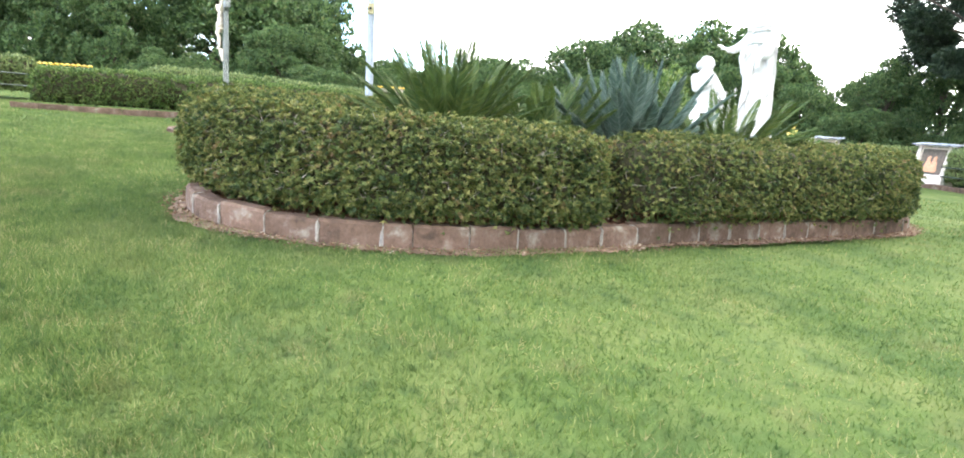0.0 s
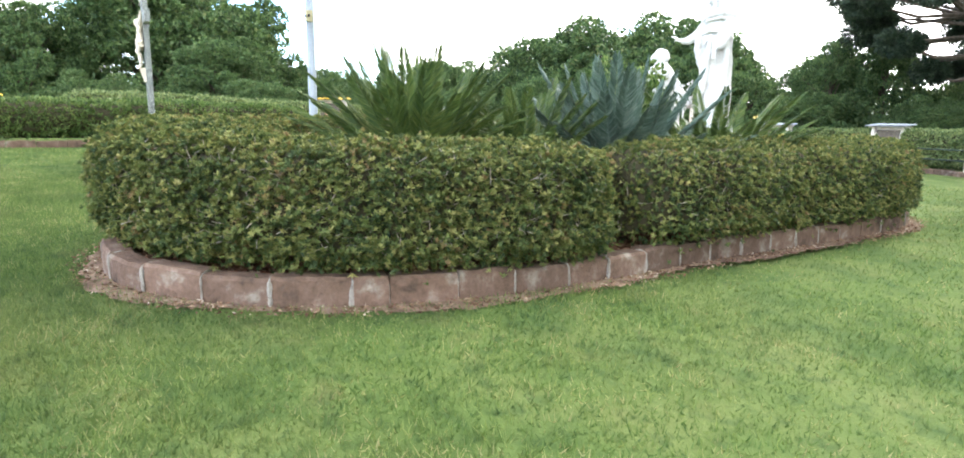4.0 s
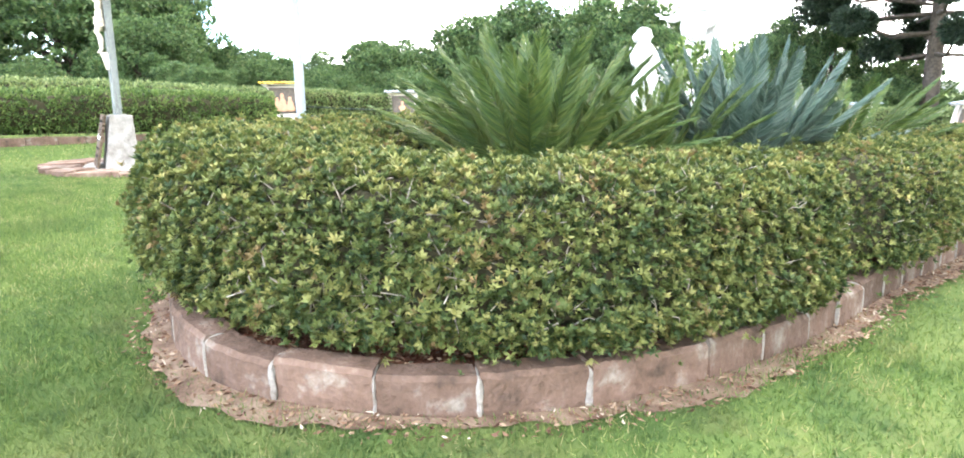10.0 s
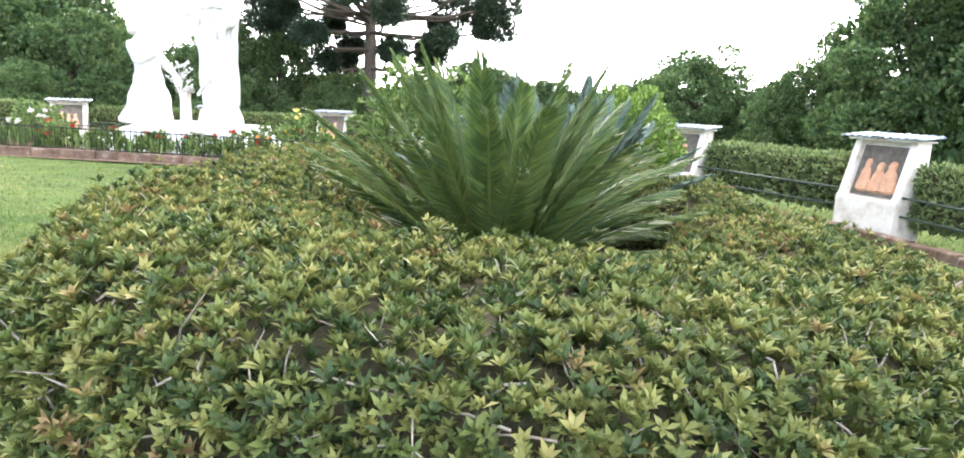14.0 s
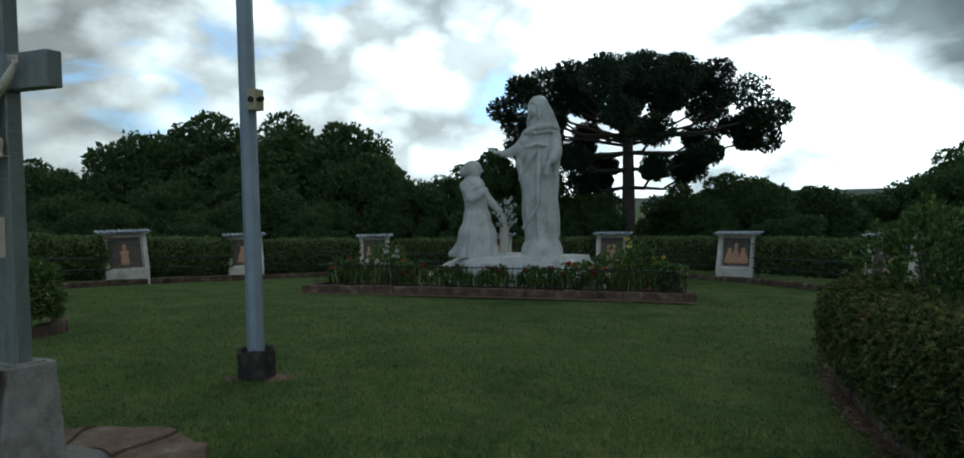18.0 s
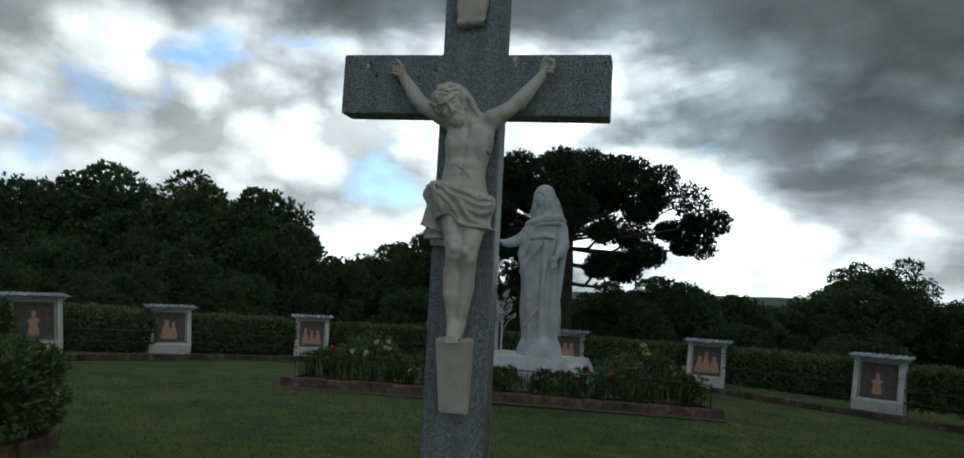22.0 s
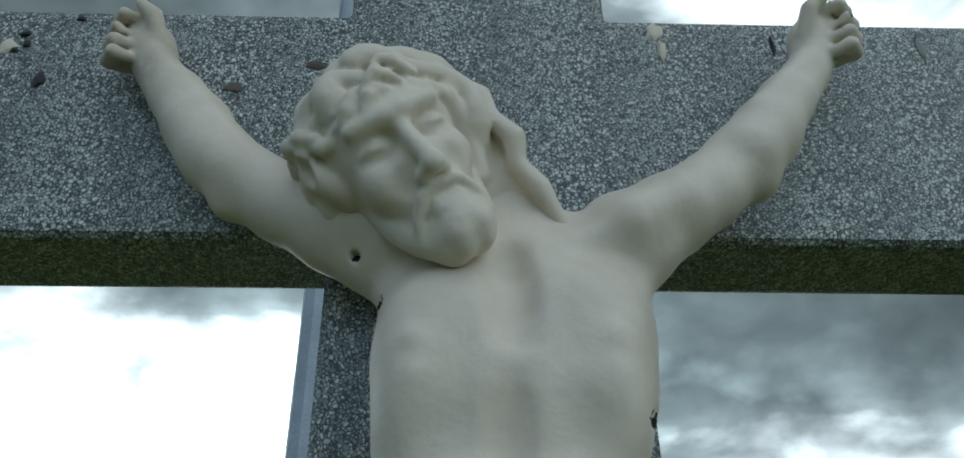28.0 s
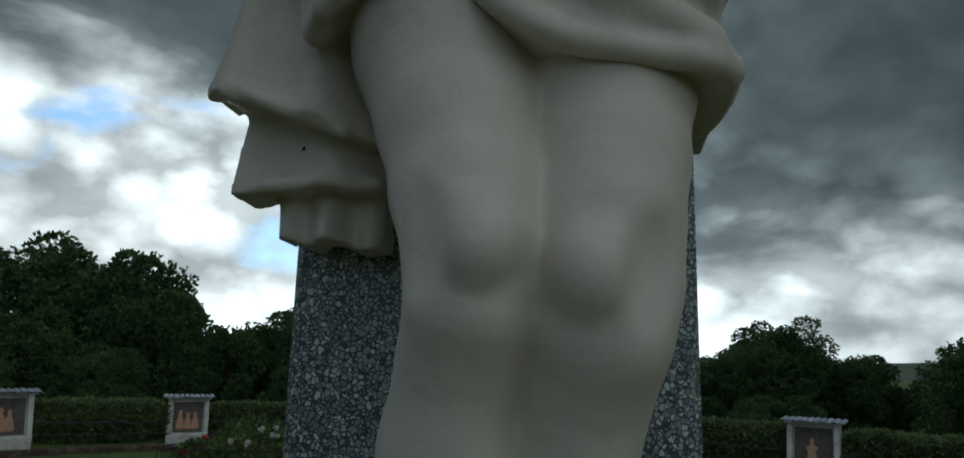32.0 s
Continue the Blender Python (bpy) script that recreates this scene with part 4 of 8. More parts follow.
part("cross_body", cross_body(), M_TERRAZZO, crucifix, "grey terrazzo cross with pale stone chips")


def pedestal():
    bm = bmesh.new()
    low = [(-0.195, -0.205), (0.188, -0.205), (0.188, 0.24), (-0.195, 0.24)]
    top = [(-0.162, -0.075), (0.162, -0.075), (0.162, 0.2), (-0.162, 0.2)]
    rows = []
    rnd = random.Random(17)
    for k in range(17):
        t = k / 16
        edge = []
        for i in range(4):
            for j in range(6):
                u = j / 6
                x = (low[i][0] * (1 - u) + low[(i + 1) % 4][0] * u) * (1 - t) + (top[i][0] * (1 - u) + top[(i + 1) % 4][0] * u) * t
                y = (low[i][1] * (1 - u) + low[(i + 1) % 4][1] * u) * (1 - t) + (top[i][1] * (1 - u) + top[(i + 1) % 4][1] * u) * t
                # cast rough, with crumbled arrises
                d = rnd.uniform(-0.0025, 0.0025) - (0.006 * rnd.random() if j == 0 else 0.0)
                edge.append(bm.verts.new((x * (1 + d / 0.2), 0.02 + (y - 0.02) * (1 + d / 0.2), -0.1 + 0.8 * t - (rnd.uniform(0, 0.005) if k == 16 else 0))))
        rows.append(edge)
    for k in range(16):
        for i in range(24):
            bm.faces.new((rows[k][i], rows[k][(i + 1) % 24], rows[k + 1][(i + 1) % 24], rows[k + 1][i]))
    bm.faces.new(rows[-1])
    bm.faces.new(rows[0][::-1])
    bmesh.ops.recalc_face_normals(bm, faces=bm.faces)
    sharp = [e for e in bm.edges if len(e.link_faces) == 2 and e.calc_face_angle(0) > 0.6]
    bmesh.ops.bevel(bm, geom=sharp, offset=0.009, segments=2, profile=0.5, affect="EDGES")
    return bm


def footrest():
    """A wedge that stands out further at its top."""
    bm = bmesh.new()
    ring = []
    for z, d, w in ((1.29, 0.03, 0.043), (1.505, 0.085, 0.049), (1.513, 0.082, 0.047)):
        ring.append([bm.verts.new((0.026 + sx * w, y, z)) for sx, y in ((-1, 0.0), (-1, -d), (1, -d), (1, 0.0))])
    for a, b in zip(ring[:-1], ring[1:]):
        for i in range(4):
            bm.faces.new((a[i], a[(i + 1) % 4], b[(i + 1) % 4], b[i]))
    bm.faces.new(ring[0][::-1])
    bm.faces.new(ring[-1])
    bmesh.ops.recalc_face_normals(bm, faces=bm.faces)
    bmesh.ops.bevel(bm, geom=bm.edges[:], offset=0.004, segments=2, affect="EDGES")
    return bm


part("pedestal", pedestal(), M_CONCRETE, crucifix, "rough tapered concrete pedestal")
part("collar", box((0.25, 0.19, 0.018), (CX, 0.045, 0.692), 0.005), M_CONCRETE, crucifix)
part("footrest", footrest(), M_CREAM, crucifix, "cream plaster block under the feet")


def scroll():
    """The rolled title plate above the figure, lettered INRI."""
    g = []
    for z, y in ((2.472, -0.004), (2.474, -0.02), (2.482, -0.028), (2.492, -0.024), (2.497, -0.014), (2.51, -0.016), (2.54, -0.018), (2.6, -0.016), (2.63, -0.015), (2.645, -0.024), (2.66, -0.026), (2.668, -0.012), (2.664, 0.0)):
        g.append([(CX - 0.008 + u * (0.05 + 0.006 * math.sin(z * 40)), y - 0.005 * (1 - u * u), z + 0.004 * u) for u in np.linspace(-1, 1, 9)])
    g = np.array(g)
    bm = bmesh.new()
    me = grid_mesh("scroll", g, M_CREAM)
    bm.from_mesh(me)
    return bm


part("title_scroll", scroll(), M_CREAM, crucifix, "cream plaster scroll with small raised letters", True)


def lettering(text, size, at, turn, mat, parent, name, shear=0.0, deep=0.002, bold=0.0):
    """Raised letters in the built-in font."""
    cu = bpy.data.curves.new(name, "FONT")
    cu.body, cu.size, cu.align_x, cu.align_y = text, size, "CENTER", "CENTER"
    cu.extrude, cu.shear, cu.offset = deep, shear, bold
    ob = new("tmp_text", cu)
    ob.matrix_world = at
    dg = bpy.context.evaluated_depsgraph_get()
    me = bpy.data.meshes.new_from_object(ob.evaluated_get(dg))
    me.transform(at)
    bpy.data.objects.remove(ob)
    # each letter is a piece of its own
    n = len(me.vertices)
    root = np.arange(n)
    ends = np.empty(len(me.edges) * 2, np.int32)
    me.edges.foreach_get("vertices", ends)
    ends = ends.reshape(-1, 2)
    while True:
        low = np.minimum(root[ends[:, 0]], root[ends[:, 1]])
        was = root.copy()
        np.minimum.at(root, ends[:, 0], low)
        np.minimum.at(root, ends[:, 1], low)
        root = root[root]
        if (root == was).all():
            break
    for k in sorted(set(root.tolist())):
        bm = bmesh.new()
        bm.from_mesh(me)
        bm.verts.ensure_lookup_table()
        bmesh.ops.delete(bm, geom=[bm.verts[i] for i in np.flatnonzero(root != k)], context="VERTS")
        part(name, bm, mat, parent)


for ch, dx, dz in (("I", -0.022, 0.028), ("N", 0.018, 0.026), ("R", -0.02, -0.028), ("I", 0.02, -0.03)):
    lettering(ch, 0.045, pose(CX - 0.006 + dx, -0.0215, 2.572 + dz, 90, 0, 0), 0, M_CREAM, crucifix, "letter", 0, 0.003)
# small damage on the face of the arms
for dx, dz, w, h, m in ((-0.313, -0.055, 0.009, 0.013, M_BLACK), (-0.335, -0.012, 0.008, 0.006, M_BLACK), (-0.338, -0.028, 0.006, 0.006, M_BLACK), (-0.344, -0.024, 0.013, 0.012, M_CREAM), (-0.331, -0.022, 0.005, 0.007, M_BLACK), (-0.298, 0.004, 0.007, 0.005, M_BLACK), (0.133, 0.0, 0.013, 0.018, M_CREAM), (0.137, -0.018, 0.006, 0.02, M_CREAM), (-0.118, -0.038, 0.014, 0.009, M_CONCRETE2), (-0.175, -0.06, 0.013, 0.008, M_CONCRETE2), (0.222, -0.012, 0.004, 0.02, M_BLACK), (0.335, -0.012, 0.005, 0.03, M_CONCRETE)):
    bm = bmesh.new()
    bmesh.ops.create_icosphere(bm, subdivisions=2, radius=0.5)
    rnd = random.Random(int(1000 * (dx + dz)))
    for v in bm.verts:
        k = 1 + rnd.uniform(-0.3, 0.3)
        v.co = Vector((v.co.x * w * k + CX + dx, v.co.y * 0.004 - 0.0002 + 0.03 * dx, v.co.z * h * k + 2.375 + dz - 0.014 * dx))
    part("chip_mark", bm, m, crucifix)

# the carved wooden plaque leaning on the pedestal
plaque = thing("plaque", (0.03, -0.24, 0.0), "dark carved wooden plaque leaning on the concrete pedestal", "sign")
Q = pose(-0.02, 0.035, 0.36, -12.0, 2.5, 0) @ Matrix.Diagonal((1.07, 1.0, 1.0, 1))


def board():
    rnd = random.Random(3)
    left, right = [], []
    for k in range(25):
        z = -0.36 + 0.72 * k / 24
        nick = 0.022 if k in (16, 17, 19, 21) else 0.0
        left.append((-0.155 + rnd.uniform(-0.004, 0.004) + (0.025 if k in (18, 19) else 0), z))
        right.append((0.155 + rnd.uniform(-0.004, 0.004) - nick, z))
    out = left + right[::-1]
    bm = bmesh.new()
    f = [bm.verts.new((x, -0.016, z)) for x, z in out]
    r = [bm.verts.new((x, 0.016, z)) for x, z in out]
    n = len(left)
    for k in range(n - 1):
        bm.faces.new((f[k], f[k + 1], f[2 * n - 2 - k], f[2 * n - 1 - k]))
        bm.faces.new((r[k + 1], r[k], r[2 * n - 1 - k], r[2 * n - 2 - k]))
    m = len(out)
    for k in range(m):
        bm.faces.new((f[k], r[k], r[(k + 1) % m], f[(k + 1) % m]))
    bmesh.ops.transform(bm, matrix=Q, verts=bm.verts)
    return bm


sign_board = part("board", board(), M_SIGNWOOD, plaque)
for words, size, dz, mat, sh, bold in (("A medida", 0.066, 0.275, M_INK, 0.4, 0.0), ("do", 0.062, 0.165, M_INK, 0.35, 0.0015), ("Amor", 0.112, 0.06, M_LETTER, 0.45, 0.002), ("\u00e9 amar sem", 0.056, -0.085, M_INK, 0.35, 0.0015), ("medida", 0.062, -0.19, M_INK, 0.35, 0.0015)):
    lettering(words, size, Q @ pose(-0.005, -0.0185 if mat is M_LETTER else -0.0175, dz, 90, 0, 0), 0, mat, sign_board, "letter", sh, 0.002, bold)
lettering("Amor", 0.112, Q @ pose(0.001, -0.0165, 0.052, 90, 0, 0), 0, M_INK, sign_board, "letter_outline", 0.45, 0.001, 0.005)
for z, w, side in ((0.19, 0.05, 1), (0.14, 0.075, 1), (0.1, 0.06, 1), (0.2, 0.045, -1)):
    part("notch", box((w, 0.006, 0.009), Q @ Vector((side * (0.157 - w / 2), -0.0165, z)), 0.002), M_INK, sign_board)
part("bolt", rod(Q @ Vector((-0.1, -0.022, 0.335)), Q @ Vector((-0.1, 0.0, 0.335)), 0.008, None, 10), M_BLACK, sign_board)
part("bolt", rod(Q @ Vector((0.1, -0.022, 0.325)), Q @ Vector((0.1, 0.0, 0.325)), 0.008, None, 10), M_BLACK, sign_board)

# round paving of broken red sandstone, gravel inside
paving = tagged(thing("round_paving", (0.0, 0.0, 0.0), "ring of irregular red sandstone slabs round the pedestal", "paving"), kind="structure")
ring = np.array([(0.02 + 0.62 * math.cos(a), 0.05 + 0.62 * math.sin(a)) for a in np.linspace(0, 2 * math.pi, 49)])
mesh_part("gravel", fill(ring, 0.025, M_GRAVEL, "gravel", (0.02, 0.05)), paving, "grey gravel inside the slab ring")
rnd = random.Random(8)
cuts, a = [], 0.1
while a < 2 * math.pi - 0.12:
    # a ragged joint from the inner to the outer edge
    cuts.append([(r, a + 0.07 * (r - 0.75) * rnd.uniform(-3, 3) + rnd.uniform(-0.03, 0.03)) for r in (0.52, 0.62, 0.73, 0.84, 0.94, 1.04)])
    a += rnd.uniform(0.32, 0.72)
for one, two in zip(cuts, cuts[1:] + [[(r, t + 2 * math.pi) for r, t in cuts[0]]]):
    out = [(r, t + 0.006 / r) for r, t in one]
    for k in range(1, 7):
        t = one[-1][1] + (two[-1][1] - one[-1][1]) * k / 7
        out.append((1.0 + 0.035 * math.sin(5 * t) + 0.02 * math.sin(13 * t) + rnd.uniform(-0.02, 0.02), t))
    out += [(r, t - 0.006 / r) for r, t in two[::-1]]
    for k in range(1, 5):
        t = two[0][1] + (one[0][1] - two[0][1]) * k / 5
        out.append((0.55 + 0.04 * math.sin(4 * t) + rnd.uniform(-0.02, 0.02), t))
    xy = [(0.02 + r * math.cos(t), 0.05 + r * math.sin(t)) for r, t in out]
    zc = float(np.mean(gz(np.array([p[0] for p in xy]), np.array([p[1] for p in xy]))))
    part("slab", prism(xy, zc - 0.05, zc + 0.042 + rnd.uniform(-0.008, 0.008), 0.008), M_FLAG, paving)

# ---- pole with camera box ----
PX, PY = -0.81, 2.88
pole = thing("flag_pole", (PX, PY, float(gz(PX, PY))), "tall pale grey steel pole in a dark concrete footing", "pole")
part("shaft", rod((0, 0, 0.05), (0, 0, 5.2), 0.082, 0.076, 8), M_POLE, pole, "grey painted steel tube")
part("collar", rod((0, 0, 5.16), (0, 0, 5.28), 0.08, 0.08, 16), M_POLE, pole)
part("upper_shaft", rod((0, 0, 5.2), (0, 0, 9.0), 0.062, 0.05, 16), M_POLE, pole)


def footing():
    """An eight-sided hollow collar with a crumbled rim."""
    bm = bmesh.new()
    rnd = random.Random(31)
    rings = []
    for r, z in ((0.186, -0.1), (0.19, 0.08), (0.19, 0.2), (0.192, 0.262), (0.178, 0.272), (0.152, 0.262), (0.148, 0.2)):
        row = []
        for k in range(32):
            t = 2 * math.pi * k / 32
            # straight sides between eight corners
            d = r * math.cos(math.pi / 8) / math.cos((t + math.pi / 8) % (math.pi / 4) - math.pi / 8) + rnd.uniform(-0.003, 0.003)
            chip = -0.035 * max(0.0, math.sin(3 * t + 1) - 0.75) * 4 * (0.25 < z) + (rnd.uniform(-0.012, 0.004) if z > 0.25 else 0)
            row.append(bm.verts.new((d * math.cos(t), d * math.sin(t), z + chip)))
        rings.append(row)
    for a, b in zip(rings[:-1], rings[1:]):
        for k in range(32):
            bm.faces.new((a[k], a[(k + 1) % 32], b[(k + 1) % 32], b[k]))
    bm.faces.new(rings[-1])
    bm.faces.new(rings[0][::-1])
    bmesh.ops.recalc_face_normals(bm, faces=bm.faces)
    return bm


part("footing", footing(), M_SOOT, pole, "blackened eight-sided concrete collar with a crumbled rim")
worn = np.array([(PX + (0.33 + 0.05 * math.sin(3 * t)) * math.cos(t), PY + (0.33 + 0.05 * math.cos(2 * t)) * math.sin(t)) for t in np.linspace(0, 2 * math.pi, 41)])
tagged(mesh_part("worn_earth", fill(worn, -0.02, M_DIRT, "worn_earth", (PX, PY))), "worn bare earth round the pole footing", "soil", kind="structure")
camera_box = thing("camera_housing", (PX + 0.08, PY - 0.05, 2.47), "yellowed plastic camera housing bolted to the pole", "camera box")
part("case", box((0.1, 0.12, 0.2), (0.06, 0, 0.0), 0.01), M_BOXCASE, camera_box)
part("bracket", box((0.05, 0.05, 0.06), (0.0, 0.03, 0.07), 0.004), M_POLE, camera_box)
part("lens", rod((0.1, -0.02, 0.1), (0.17, -0.03, 0.1), 0.022, 0.026, 12), M_BLACK, camera_box)
part("cap", rod((0.06, -0.06, 0.1), (0.06, -0.075, 0.1), 0.03, 0.03, 12), M_BLACK, camera_box)


# ---- station shrines round the lawn, hedge, rails and kerb behind them ----
SHRINES = [(-9.4, -3.65, 97), (-11.6, 0.8, 95), (-12.3, 6.5, 80), (-12.95, 11.3, 62), (-12.6, 15.6, 48), (-10.3, 19.9, 30), (-6.3, 22.3, 16), (-1.9, 22.5, 2), (2.5, 20.2, -14), (6.25, 17.0, -30), (9.3, 14.5, -42), (12.0, 10.5, -58), (13.4, 5.6, -68)]
YELLOW = (0, 2)
SUNK = {0: -0.45, 1: -0.49, 10: 0.12, 11: 0.22, 12: 0.12}


def side_prism(profile, x0, x1):
    """A slab between x0 and x1 over a side profile of (y, z)."""
    bm = bmesh.new()
    a = [bm.verts.new((x0, y, z)) for y, z in profile]
    b = [bm.verts.new((x1, y, z)) for y, z in profile]
    n = len(profile)
    bm.faces.new(a)
    bm.faces.new(b[::-1])
    for i in range(n):
        bm.faces.new((a[i], a[(i + 1) % n], b[(i + 1) % n], b[i]))
    return bm


def blob(points, y0, y1, at, lean):
    """A rounded raised silhouette on the leaning panel."""
    line = spline([(x, z) for x, z in points], True, 0.012)[:-1]
    bm = bmesh.new()
    f = [bm.verts.new((x, y0, z)) for x, z in line]
    c = line.mean(0)
    g = [bm.verts.new((c[0] + (x - c[0]) * 0.82, y1, c[1] + (z - c[1]) * 0.88)) for x, z in line]
    n = len(line)
    bm.faces.new(g)
    for i in range(n):
        bm.faces.new((f[i], f[(i + 1) % n], g[(i + 1) % n], g[i]))
    bmesh.ops.transform(bm, matrix=at @ Matrix.Rotation(lean, 4, "X"), verts=bm.verts)
    return bm


def shrine(n, x, y, turn):
    rnd = random.Random(40 + n)
    yellow = n in YELLOW
    ob = thing("shrine", (x, y, float(gz(x, y)) - 0.02 + SUNK.get(n, 0.0)), "whitewashed station shrine with terracotta relief under a %s tile roof" % ("yellow" if yellow else "grey-blue"), "shrine", "station shrines round the lawn", turn=turn)
    # cheeks, back and sill leave a recess for the panel
    prof = [(-0.36, -0.3), (0.3, -0.3), (0.3, 1.4), (-0.03, 1.4), (-0.3, 0.52), (-0.36, 0.42)]
    part("cheek", side_prism(prof, -0.55, -0.44), M_PLASTER, ob)
    part("cheek", side_prism(prof, 0.44, 0.55), M_PLASTER, ob)
    part("plinth", side_prism([(-0.362, -0.3), (0.29, -0.3), (0.29, 0.46), (-0.335, 0.46), (-0.362, 0.415)], -0.437, 0.437), M_PLASTER, ob)
    part("back", side_prism([(-0.2, 0.463), (0.28, 0.463), (0.28, 1.38), (0.06, 1.38)], -0.437, 0.437), M_PLASTER, ob)
    lean = -math.atan2(0.27, 0.92)
    at = Matrix.Translation((0, -0.215, 0.47))
    panel = box((0.8, 0.03, 0.86), (0, -0.0, 0.015), 0.006)
    bmesh.ops.transform(panel, matrix=at @ Matrix.Rotation(lean, 4, "X"), verts=panel.verts)
    pn = part("panel", panel, M_PANEL, ob, "dark slate panel in a recess")
    count = 1 + n % 3
    for k in range(count):
        cx = (k - (count - 1) / 2) * 0.2 + rnd.uniform(-0.03, 0.03)
        h = rnd.uniform(0.45, 0.62)
        w = rnd.uniform(0.1, 0.15)
        pts = [(cx - w, 0.1), (cx + w, 0.1), (cx + w * 0.85, 0.1 + h * 0.45), (cx + w * (1.3 if count == 1 else 0.7), 0.1 + h * 0.62), (cx + w * 0.42, 0.1 + h * 0.74), (cx + w * 0.45, 0.1 + h * 0.95), (cx, 0.1 + h * 1.02), (cx - w * 0.45, 0.1 + h * 0.94), (cx - w * 0.42, 0.1 + h * 0.74), (cx - w * (1.3 if count == 1 else 0.7), 0.1 + h * 0.6), (cx - w * 0.85, 0.1 + h * 0.4)]
        part("relief", blob(pts, -0.014, -0.05, at, lean), M_RELIEF, pn, "terracotta relief")
    part("eave", side_prism([(-0.16, 1.4), (0.36, 1.4), (0.36, 1.43), (-0.16, 1.43)], -0.6, 0.6), M_PLASTER, ob)
    roof_m = M_ROOFYELLOW if yellow else M_ROOFBLUE
    for k in range(10):
        tx = -0.63 + 0.14 * k
        g = []
        for yy in (-0.24, 0.05, 0.4):
            z = 1.435 + 0.05 * (yy + 0.24) / 0.64 + rnd.uniform(-0.004, 0.004)
            g.append([(tx + 0.068 * math.cos(t), yy, z + 0.045 * math.sin(t)) for t in np.linspace(math.pi, 0, 7)] + [(tx + 0.05 * math.cos(t), yy, z + 0.03 * math.sin(t)) for t in np.linspace(0, math.pi, 7)] + [(tx - 0.068, yy, z)])
        mesh_part("roof_tile", grid_mesh("roof_tile", np.array(g), roof_m), ob)
    return ob


for n, (x, y, turn) in enumerate(SHRINES):
    shrine(n, x, y, turn)

edge_kerb = tagged(thing("lawn_kerb", (0, 0, 0), "low kerb of dark red stones along the shrine row", "kerb"), kind="structure")
FRONT = np.array([(x + 0.42 * math.sin(radians(t)), y - 0.42 * math.cos(radians(t))) for x, y, t in SHRINES])[::-1]
kerb_blocks(spline(FRONT, False, 0.1), edge_kerb, 0.5, 0.14, 0.2, M_KERB, 9)
for n in range(len(SHRINES) - 1):
    a, b = np.array(SHRINES[n][:2]), np.array(SHRINES[n + 1][:2])
    t0, t1 = radians(SHRINES[n][2]), radians(SHRINES[n + 1][2])
    e = (b - a) / np.linalg.norm(b - a)
    out = np.array([-e[1], e[0]]) * -1
    mid_t = (t0 + t1) / 2
    out = np.array([-math.sin(mid_t), math.cos(mid_t)])
    p0, p1 = a - e * -0.42 + out * 0.42, b - e * 0.42 + out * 0.42
    pm = (p0 + p1) / 2 + out * 0.25
    hedge("clipped green boundary hedge between two shrines", [(*p0, 0.36), (*(p0 * 0.5 + pm * 0.5 + out * 0.06), 0.4), (*pm, 0.4), (*(p1 * 0.5 + pm * 0.5 + out * 0.06), 0.4), (*p1, 0.36)], 0.02, 0.75 if n < 2 else 1.27, M_BOUND, 190, 5, 0.085, 0.034, 60 + n, 0.03, 0, "boundary_hedge", 0.25, "boundary hedges")
    rail = thing("pipe_rail", (0, 0, 0), "two dark metal pipe rails between shrines", "railing", "pipe rails")
    for h in (0.42, 0.72):
        q0, q1 = a + e * 0.56 - out * 0.05, b - e * 0.56 - out * 0.05
        part("pipe", rod((*q0, float(gz(*q0)) + h), (*q1, float(gz(*q1)) + h), 0.02, None, 8), M_PIPE, rail)

# the boundary runs on past the first shrine
hedge("clipped green boundary hedge running past the last shrine", [(-9.0, -4.3, 0.4), (-7.4, -5.6, 0.42), (-5.6, -7.0, 0.42), (-3.9, -8.4, 0.42), (-2.2, -9.8, 0.4)], 0.02, 1.05, M_BOUND, 190, 5, 0.085, 0.034, 88, 0.03, 0, "boundary_hedge", 0.25, "boundary hedges")
rail = thing("pipe_rail", (0, 0, 0), "two dark metal pipe rails before the boundary hedge", "railing", "pipe rails")
for h in (0.36, 0.66):
    part("pipe", rod((-8.7, -3.75, float(gz(-8.7, -3.75)) + h), (-1.8, -9.3, float(gz(-1.8, -9.3)) + h), 0.02, None, 8), M_PIPE, rail)
# a second, lower hedge seen beyond the dark one
hedge("rounded light green hedge behind the dark hedge", [(-8.7, -1.6, 0.6), (-9.0, 0.5, 0.65), (-9.6, 3.6, 0.6), (-10.2, 5.4, 0.45)], 0.05, 1.1, M_BOUND, 130, 5, 0.085, 0.034, 90, 0.04, 0)
dark_kerb = tagged(thing("hedge_kerb", (0, 0, 0), "grey stone kerb along the dark hedge", "kerb"), kind="structure")
kerb_blocks(spline([(-4.75, -6.3), (-3.9, -4.0), (-4.05, -2.0), (-4.3, 0.2), (-4.5, 2.3), (-4.85, 3.7), (-5.5, 4.25)][1:], False, 0.1), dark_kerb, 0.5, 0.13, 0.18, M_KERB, 19)


